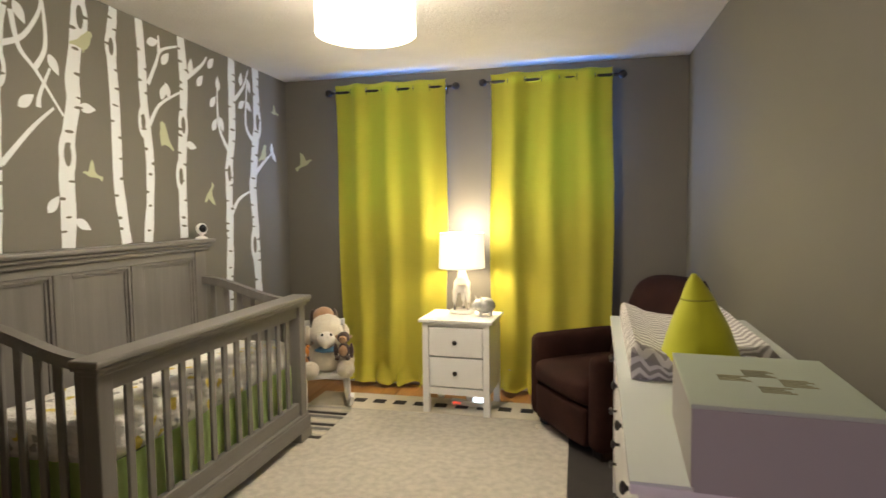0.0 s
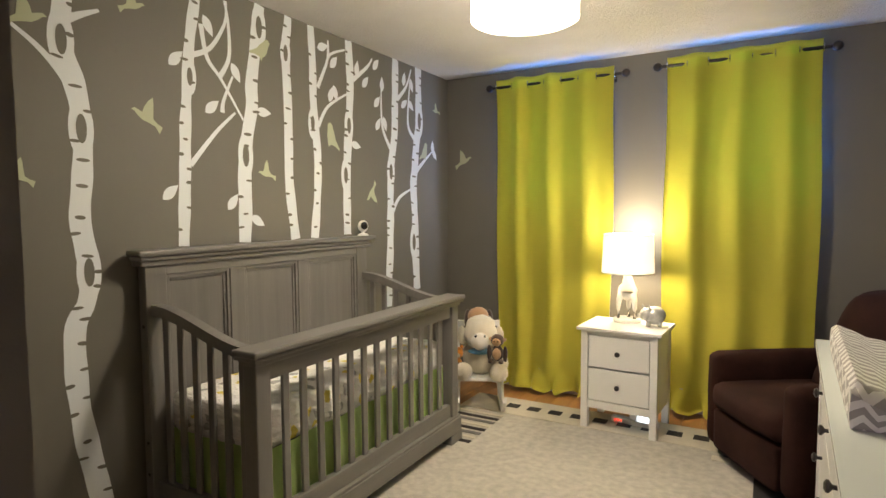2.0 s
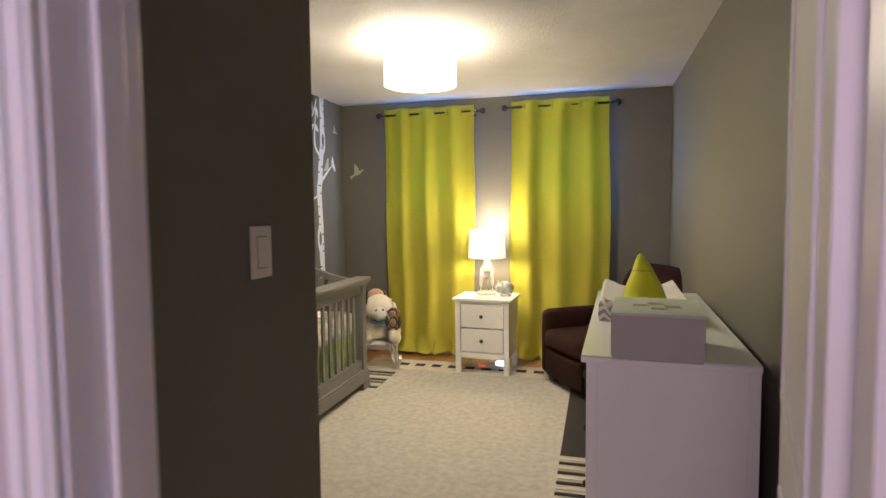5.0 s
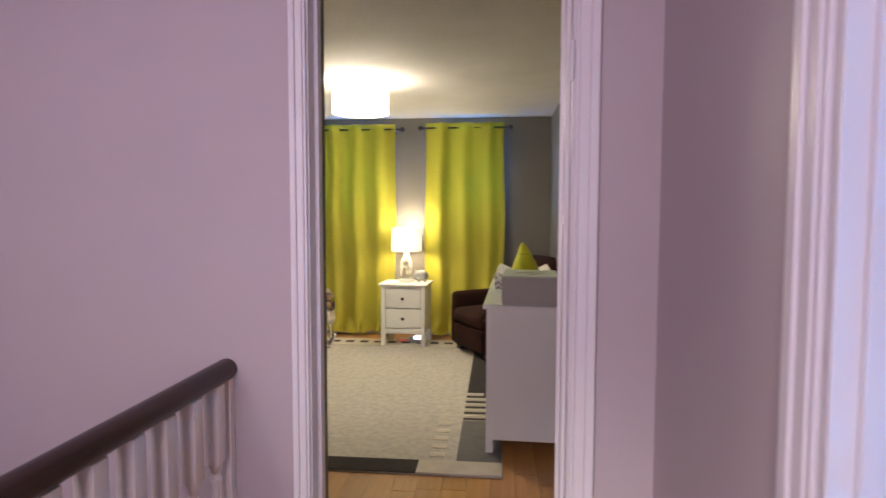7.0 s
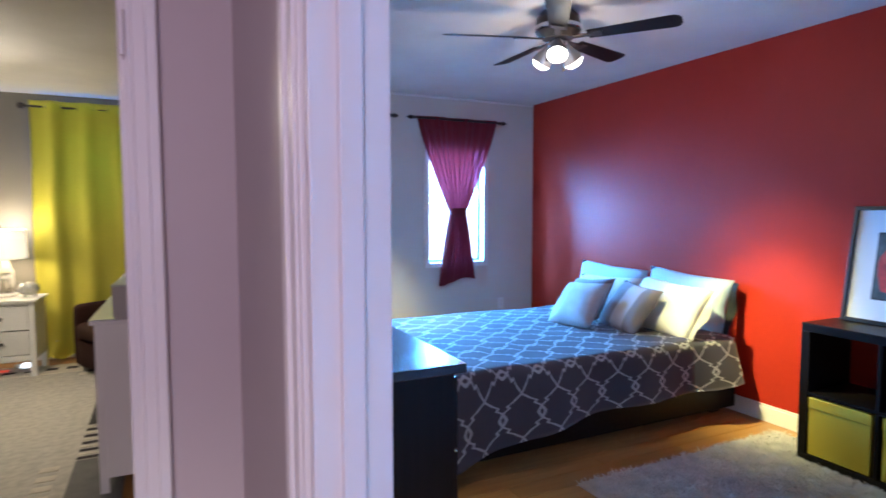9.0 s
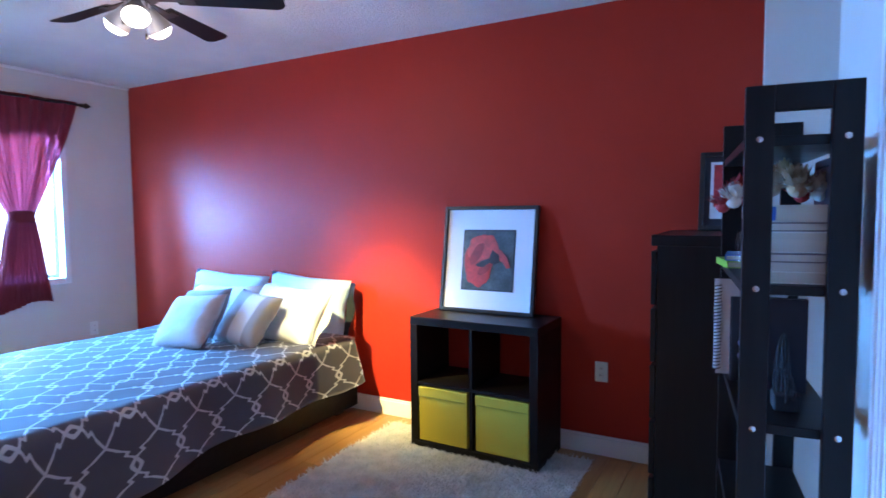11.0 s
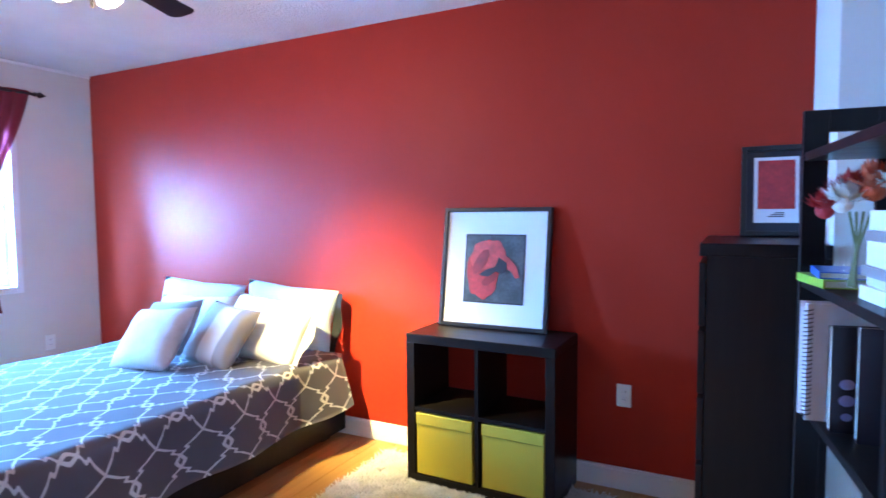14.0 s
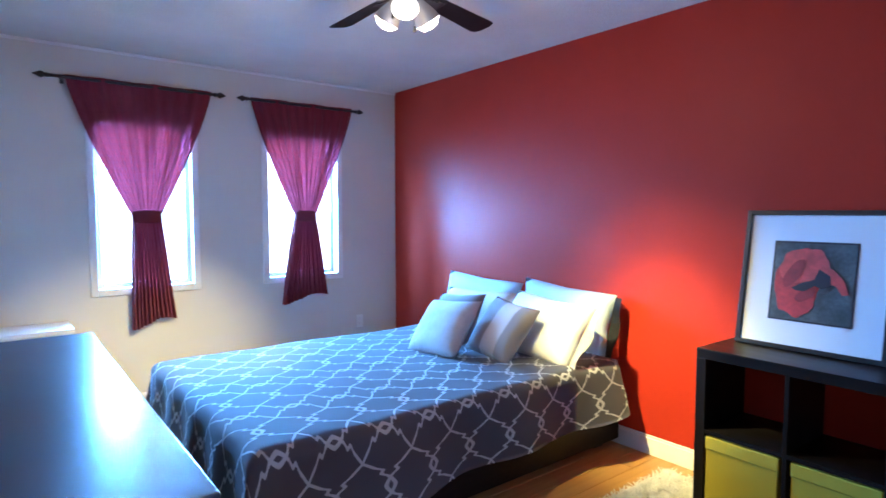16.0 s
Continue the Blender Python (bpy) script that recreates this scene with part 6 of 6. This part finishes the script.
def piggy():
    bm = B()
    ball(bm, (0, 0, 0.070), (0.072, 0.060, 0.060))
    ball(bm, (-0.050, -0.020, 0.076), (0.040, 0.040, 0.042))
    cyl(bm, (-0.078, -0.034, 0.070), (-0.097, -0.042, 0.070), 0.017)
    for s in (-1, 1):
        cyl(bm, (-0.045 + s * 0.018, -0.020 - s * 0.020, 0.108), (-0.052 + s * 0.022, -0.024 - s * 0.024, 0.142), 0.013, 0.002, 10)
        for x in (-0.035, 0.035):
            cyl(bm, (x, s * 0.026, 0.0), (x, s * 0.024, 0.03), 0.013, 0.016, 12)
    solid("piggy_bank", "mottled silver ceramic piggy bank on the nightstand", "ornament", bm, SILVER, (-0.635, 4.02, 0.673), rz=10, smooth=50)


piggy()


def power_strip():
    t = thing("power_strip", "white power strip with glowing lights under the nightstand", "power strip", (-0.74, 4.0, 0.0), rz=-6)
    part("strip_body", boxes((-0.15, -0.028, 0.012, 0.15, 0.028, 0.05), bev=0.006), WHITE, t)
    part("plug", boxes((-0.03, -0.02, 0.05, 0.02, 0.02, 0.08), bev=0.004), WHITE, t)
    bm = boxes((0.03, -0.03, 0.05, 0.10, 0.03, 0.085), bev=0.006)
    part("lit_adapter", bm, SCREEN, t, "glowing blue-white night light")
    for x in (-0.12, -0.10, -0.08):
        bm = B()
        cyl(bm, (x, -0.030, 0.034), (x, -0.027, 0.034), 0.006, seg=10)
        part("red_light", bm, REDLED, t)


power_strip()


def monitor_camera():
    t = thing("baby_monitor", "small white round baby monitor camera on the crib headboard", "camera", (-2.295, 3.165, 1.261), rz=60)
    bm = B()
    lathe(bm, ((0.034, 0), (0.036, 0.004), (0.030, 0.012), (0.010, 0.018), (0.010, 0.03)), 24)
    part("stand", bm, WHITE, t, smooth=50)
    bm = B()
    ball(bm, (0, 0, 0.062), (0.034, 0.030, 0.038))
    part("camera_body", bm, WHITE, t, smooth=180)
    bm = B()
    ball(bm, (0, -0.014, 0.064), (0.026, 0.020, 0.028))
    part("lens", bm, plain("gloss_black", (0.01, 0.01, 0.012), 0.1, bump=0), t, smooth=180)


monitor_camera()


def wall_plate(name, label, m, kind):
    t = thing(name, label, "switch" if kind == "switch" else "outlet")
    t.matrix_basis = m          # local: x across, y up, z out of the wall
    w, h = (0.043, 0.062) if kind == "switch" else (0.036, 0.058)
    part("plate", boxes((-w, -h, 0, w, h, 0.006), bev=0.003), WHITE, t)
    if kind == "switch":
        part("rocker", boxes((-0.018, -0.036, 0.006, 0.018, 0.036, 0.010), bev=0.002), WHITE, t)
        part("rocker_frame", boxes((-0.0205, -0.0385, 0.0055, 0.0205, 0.0385, 0.0068)), SAGE_SIDE, t)
    else:
        for y in (-0.020, 0.020):
            part("socket", boxes((-0.016, y - 0.014, 0.006, 0.016, y + 0.014, 0.008), bev=0.002), TRIM, t)
            part("slot", boxes((-0.007, y - 0.004, 0.0078, -0.005, y + 0.006, 0.0085)), BLACKCLOTH, t)
            part("slot", boxes((0.005, y - 0.004, 0.0078, 0.007, y + 0.006, 0.0085)), BLACKCLOTH, t)
    for y in (-0.047, 0.047) if kind == "switch" else (0,):
        bm = B()
        cyl(bm, (0, y, 0.005), (0, y, 0.0075), 0.003, seg=10)
        part("screw", bm, TRIM, t)


def on_wall(x, y, z, facing):
    """facing: the wall's normal as degrees from +x."""
    return pose(x, y, z, 0, 0, facing + 90) @ pose(0, 0, 0, 90)


wall_plate("light_switch", "white rocker light switch on the dark grey wall", on_wall(-0.62, 0.181, 1.336, 0), "switch")
wall_plate("wall_outlet", "white wall outlet on the red wall", on_wall(RX1, -1.129, 0.487, 180), "outlet")
wall_plate("wall_outlet", "white wall outlet on the red wall beside the bed", on_wall(RX1, 0.66, 0.46, 180), "outlet")
wall_plate("wall_outlet", "white wall outlet on the beige wall below the window", on_wall(3.655, RY1, 0.434, -90), "outlet")


# ---------------------------------------------------------------- bedroom: small things
def red_print(t, w, h):
    part("print_border", boxes((-w / 2 + 0.05, 0.06, -0.003, w / 2 - 0.05, h - 0.05, -0.001)), PAPER, t)
    part("print", boxes((-w / 2 + 0.065, 0.12, -0.001, w / 2 - 0.065, h - 0.065, 0.001)), POPPY, t)
    for i in range(3):
        part("printed_bar", boxes((-0.03 + i * 0.012, 0.085 + i * 0.008, -0.001, 0.03, 0.089 + i * 0.008, 0.001)), BLACKPRINT, t)


framed_picture("framed_picture", "small black-framed red print leaning on the tall chest", 0.27, 0.40,
               Matrix.Translation((3.93, -1.765, 1.302)) @ pose(0, 0, 0, 0, 0, -90) @ pose(0, 0, 0, 90 - 12), BLACKPRINT, red_print)


def book(name, label, x, y, z, L, D, T, rz, cover, pages=True, stand=False, group="books on the open shelf"):
    t = thing(name, label, "book", (x, y, z), rz=rz, group=group)
    if stand:
        part("cover", boxes((-T / 2, -D / 2, 0, -T / 2 + 0.003, D / 2, L), (T / 2 - 0.003, -D / 2, 0, T / 2, D / 2, L)), cover, t)
        part("page_block", boxes((-T / 2 + 0.003, -D / 2 + 0.003, 0.003, T / 2 - 0.003, D / 2 - 0.003, L - 0.003)), PAGES, t)
    else:
        part("cover", boxes((-L / 2, -D / 2, 0, L / 2, D / 2, 0.003), (-L / 2, -D / 2, T - 0.003, L / 2, D / 2, T), (-L / 2, D / 2 - 0.003, 0.003, L / 2, D / 2, T - 0.003)), cover, t)
        part("page_block", boxes((-L / 2 + 0.003, -D / 2 + 0.003, 0.003, L / 2 - 0.003, D / 2 - 0.004, T - 0.003)), PAGES, t)
    return t


z = 1.2195
for L, D, T, rz, cov, lab in ((0.24, 0.165, 0.030, 2, IVORY, "thick paperback with cream pages lying flat"), (0.23, 0.155, 0.020, -3, PAGES, "paperback with tan pages lying flat"),
                              (0.24, 0.165, 0.022, 1, TAUPE, "hardback with tan pages lying flat"), (0.22, 0.160, 0.052, -2, IVORY, "very thick white paperback lying flat"),
                              (0.22, 0.150, 0.022, 4, TAUPE, "thin hardback lying flat"), (0.21, 0.160, 0.042, -3, PAGES, "thick paperback with a blue patch on top of a stack")):
    top_book = book("book", lab, 2.54, -1.955, z, L, D, T, rz + 6, cov)
    z += T + 0.001
STACK = z
part("blue_patch", boxes((-0.107, 0.034, 0.004, -0.1045, 0.081, 0.0385)), BLUEPRINT, top_book, "bright blue paper patch")
book("book", "thin green book lying flat at the front of the shelf", 2.90, -1.865, 1.2195, 0.20, 0.16, 0.022, 12, GREENCOVER)
book("book", "thin blue book lying on a green one", 2.90, -1.875, 1.2425, 0.19, 0.15, 0.018, 0, BLUEPRINT)
spotted = book("book", "dark paperback with lilac spots standing upright", 2.78, -1.905, 0.8735, 0.26, 0.17, 0.022, 12, BLACKPRINT, stand=True)
rnd = random.Random(2)
for k in range(9):
    bm = B()
    cy, cz, q = -0.06 + 0.055 * (k % 3), 0.04 + 0.04 * (k // 3), rnd.uniform(0.012, 0.020)
    bm.faces.new([bm.verts.new((-0.0125, cy + q * math.cos(a * 0.628), cz + q * 0.8 * math.sin(a * 0.628))) for a in range(10)])
    part("printed_spot", bm, LILAC, spotted)
book("book", "black hardback standing upright", 2.715, -1.945, 0.8735, 0.27, 0.15, 0.03, 2, BLACKPRINT, stand=True)


def ring_binder():
    t = thing("spiral_binder", "white spiral-bound binder standing on the shelf", "binder", (2.87, -1.872, 0.8735), rz=10)
    part("cover", boxes((-0.03, -0.10, 0, -0.027, 0.10, 0.302), (0.027, -0.10, 0, 0.03, 0.10, 0.302)), PAPER, t)
    part("page_block", boxes((-0.026, -0.095, 0.003, 0.026, 0.088, 0.296)), PAPER, t)
    bm = B()
    pts = []
    for i in range(26 * 8):
        a = 2 * math.pi * i / 8
        pts.append((0.034 * math.cos(a) * 0.3 - 0.03, 0.097 + 0.010 * math.sin(a), 0.012 + 0.28 * i / (26 * 8)))
    tube(bm, pts, 0.0016, 5)
    part("spiral", bm, BLACKMETAL, t)


ring_binder()


def bouquet():
    t = thing("flower_bouquet", "dried bouquet of white, red and tan flowers on stacked books", "flowers", (2.64, -1.94, STACK))
    rnd = random.Random(5)
    reds = plain("red_silk_petals", (0.42, 0.02, 0.02), 0.7)
    coral = plain("coral_silk_petals", (0.62, 0.10, 0.03), 0.7)
    for x, y, zz, r, mt in ((-0.05, -0.04, 0.045, 0.060, TANFUR), (0.0, 0.02, 0.045, 0.050, IVORY), (-0.04, -0.09, 0.030, 0.050, IVORY), (-0.03, -0.05, 0.025, 0.044, reds),
                            (0.03, 0.06, 0.045, 0.060, coral), (0.07, 0.10, 0.040, 0.050, reds), (0.04, 0.115, 0.015, 0.050, IVORY), (0.06, 0.145, 0.0, 0.046, reds), (0.02, -0.01, 0.08, 0.045, TANFUR)):
        bm = B()
        for k in range(96):
            a, b = rnd.uniform(0, 2 * math.pi), rnd.uniform(0.0, 1.5)
            d = Vector((math.cos(a) * math.cos(b), math.sin(a) * math.cos(b), math.sin(b) * 0.9))
            q = d.to_track_quat("Z", "Y").to_matrix().to_4x4()
            p = Vector((x, y, zz)) + d * r * 0.3
            L, w = r * rnd.uniform(0.6, 0.95), r * 0.13
            vs = [bm.verts.new((Matrix.Translation(p) @ q) @ Vector(c)) for c in ((0, 0, 0), (w, 0.003, L * 0.55), (0, 0.008, L), (-w, 0.003, L * 0.55))]
            bm.faces.new(vs)
        ball(bm, (x, y, zz), r * 0.45, 2)
        part("flower_head", bm, mt, t)


bouquet()
t = thing("document_case", "dark maroon document case standing behind stacked books", "case", (2.56, -2.055, 1.2195), rz=6.4)
bm = boxes((-0.16, -0.012, 0, 0.16, 0.012, 0.315), bev=0.006)
part("case_body", bm, plain("dark_maroon_board", (0.022, 0.006, 0.008), 0.5), t)
part("case_edge", boxes((-0.15, -0.014, 0.29, 0.15, 0.0135, 0.296), bev=0.001), BLACKCLOTH, t)
t = thing("glass_jar", "small clear glass jar with stems below the bouquet", "jar", (2.745, -1.865, 1.2195))
bm = B()
lathe(bm, ((0.0, 0), (0.034, 0.002), (0.036, 0.01), (0.036, 0.10), (0.030, 0.115), (0.027, 0.115), (0.033, 0.10), (0.033, 0.012), (0.0, 0.008)), 28)
part("jar_body", bm, GLASS, t, smooth=50)
for k in range(4):
    bm = B()
    tube(bm, ((0.01 * k - 0.015, 0.004 * k, 0.012), (0.006 * k - 0.01, 0.0, 0.10), (0.012 * k - 0.03, 0.012 * k - 0.02, 0.19)), 0.003, 6)
    part("stem", bm, plain("dry_stem", (0.14, 0.16, 0.05), 0.7), t)
t = thing("cable_tangle", "tangle of black cables on the open shelf", "cables", (2.60, -1.955, 0.8735), rz=6)
rnd = random.Random(9)
for k in range(9):
    bm = B()
    ph, wide, tall, turn = rnd.uniform(0, 6), rnd.uniform(0.05, 0.105), rnd.uniform(0.04, 0.10), rnd.uniform(-0.5, 0.5)
    pts = []
    for i in range(34):
        a = i / 33 * 2 * math.pi * rnd.uniform(0.98, 1.0) * 1.15 + ph
        r = wide * math.cos(a)
        pts.append((r * math.cos(turn) - 0.04 + 0.006 * k, r * math.sin(turn) * 0.6, 0.006 + tall + tall * 0.97 * math.sin(a) + 0.006 * noise.noise(Vector((a, k, 0)))))
    tube(bm, pts, 0.0032, 6)
    part("cable", bm, BLACKCLOTH, t, smooth=180)
part("adapter", boxes((-0.10, -0.03, 0, -0.03, 0.03, 0.045), bev=0.005), BLACKCLOTH, t)
structure("low_cabinet_wall", "white boxed-in ledge below the bedroom window wall", "ledge", TRIM, (RX0, 2.78, 0, 1.40, RY1 - 0.016, 0.67), (RX0, 2.765, 0.67, 1.415, RY1 - 0.016, 0.70), bev=0.004)


def shag_rug():
    t = thing("shag_rug", "cream shag rug under the cube shelf", "rug", (3.13, -0.45, 0))
    x0, x1, y0, y1 = -0.80, 0.80, -0.66, 0.655
    part("backing", boxes((x0, y0, 0.0, x1, y1, 0.008)), SHAG, t)
    rnd = random.Random(3)
    verts, faces = [], []
    for i in range(21000):
        x, y = rnd.uniform(x0, x1), rnd.uniform(y0, y1)
        a, l = rnd.uniform(0, 2 * math.pi), rnd.uniform(0.016, 0.038)
        h = rnd.uniform(0.010, 0.028)
        dx, dy = math.cos(a), math.sin(a)
        w = 0.0042
        n = len(verts)
        verts += [(x - dy * w, y + dx * w, 0.006), (x + dy * w, y - dx * w, 0.006), (x + dx * l + dy * w * 0.6, y + dy * l - dx * w * 0.6, h), (x + dx * l - dy * w * 0.6, y + dy * l + dx * w * 0.6, h)]
        faces.append((n, n + 1, n + 2, n + 3))
    me = bpy.data.meshes.new("shag")
    me.from_pydata(verts, [], faces)
    me.materials.append(SHAG)
    ob = new("shag", me)
    ob.parent = t
    ob["kind"] = "stuff"


shag_rug()


# ---------------------------------------------------------------- floor planks
def planks(parent_name, regions, along, material, seed, width=0.127, length=1.2):
    fl = bpy.data.objects[parent_name]
    rnd = random.Random(seed)
    cache = {}
    for x0, y0, x1, y1 in regions:
        a0, a1, b0, b1 = (y0, y1, x0, x1) if along == "y" else (x0, x1, y0, y1)
        b = b0
        while b < b1 - 0.01:
            w = min(width, b1 - b)
            a = a0 - rnd.uniform(0, length)
            while a < a1 - 0.01:
                s, e = max(a, a0), min(a + length, a1)
                if e - s > 0.02:
                    L, W = round(e - s, 3), round(w, 3)
                    key = (L, W)
                    if key not in cache:
                        bm = B()
                        lx, ly = (W, L) if along == "y" else (L, W)
                        vs = [(-lx / 2 + 0.0008, -ly / 2 + 0.0008), (lx / 2 - 0.0008, -ly / 2 + 0.0008), (lx / 2 - 0.0008, ly / 2 - 0.0008), (-lx / 2 + 0.0008, ly / 2 - 0.0008)]
                        lo = [bm.verts.new((p, q, -0.012)) for p, q in vs]
                        mid = [bm.verts.new((p, q, -0.0012)) for p, q in vs]
                        hi = [bm.verts.new((p - math.copysign(0.0014, p), q - math.copysign(0.0014, q), 0)) for p, q in vs]
                        for g, h in ((lo, mid), (mid, hi)):
                            for k in range(4):
                                bm.faces.new((g[k], g[(k + 1) % 4], h[(k + 1) % 4], h[k]))
                        bm.faces.new(hi)
                        me = bpy.data.meshes.new("plank")
                        bm.to_mesh(me)
                        bm.free()
                        me.materials.append(material)
                        cache[key] = me
                    ob = new("plank", cache[key])
                    c = ((s + e) / 2, b + w / 2)
                    ob.location = (c[1], c[0], 0) if along == "y" else (c[0], c[1], 0)
                    ob.parent = fl
                a += length
            b += width


planks("floor", ((-2.386, 0.457, 0.777, 4.464), (-0.62, -0.56, 0.777, 0.457), (-0.60, -3.3, 0.67, -0.56)), "y", OAK, 4)
planks("floor", ((0.67, -2.2, 4.055, 3.12),), "x", OAK_X, 8)
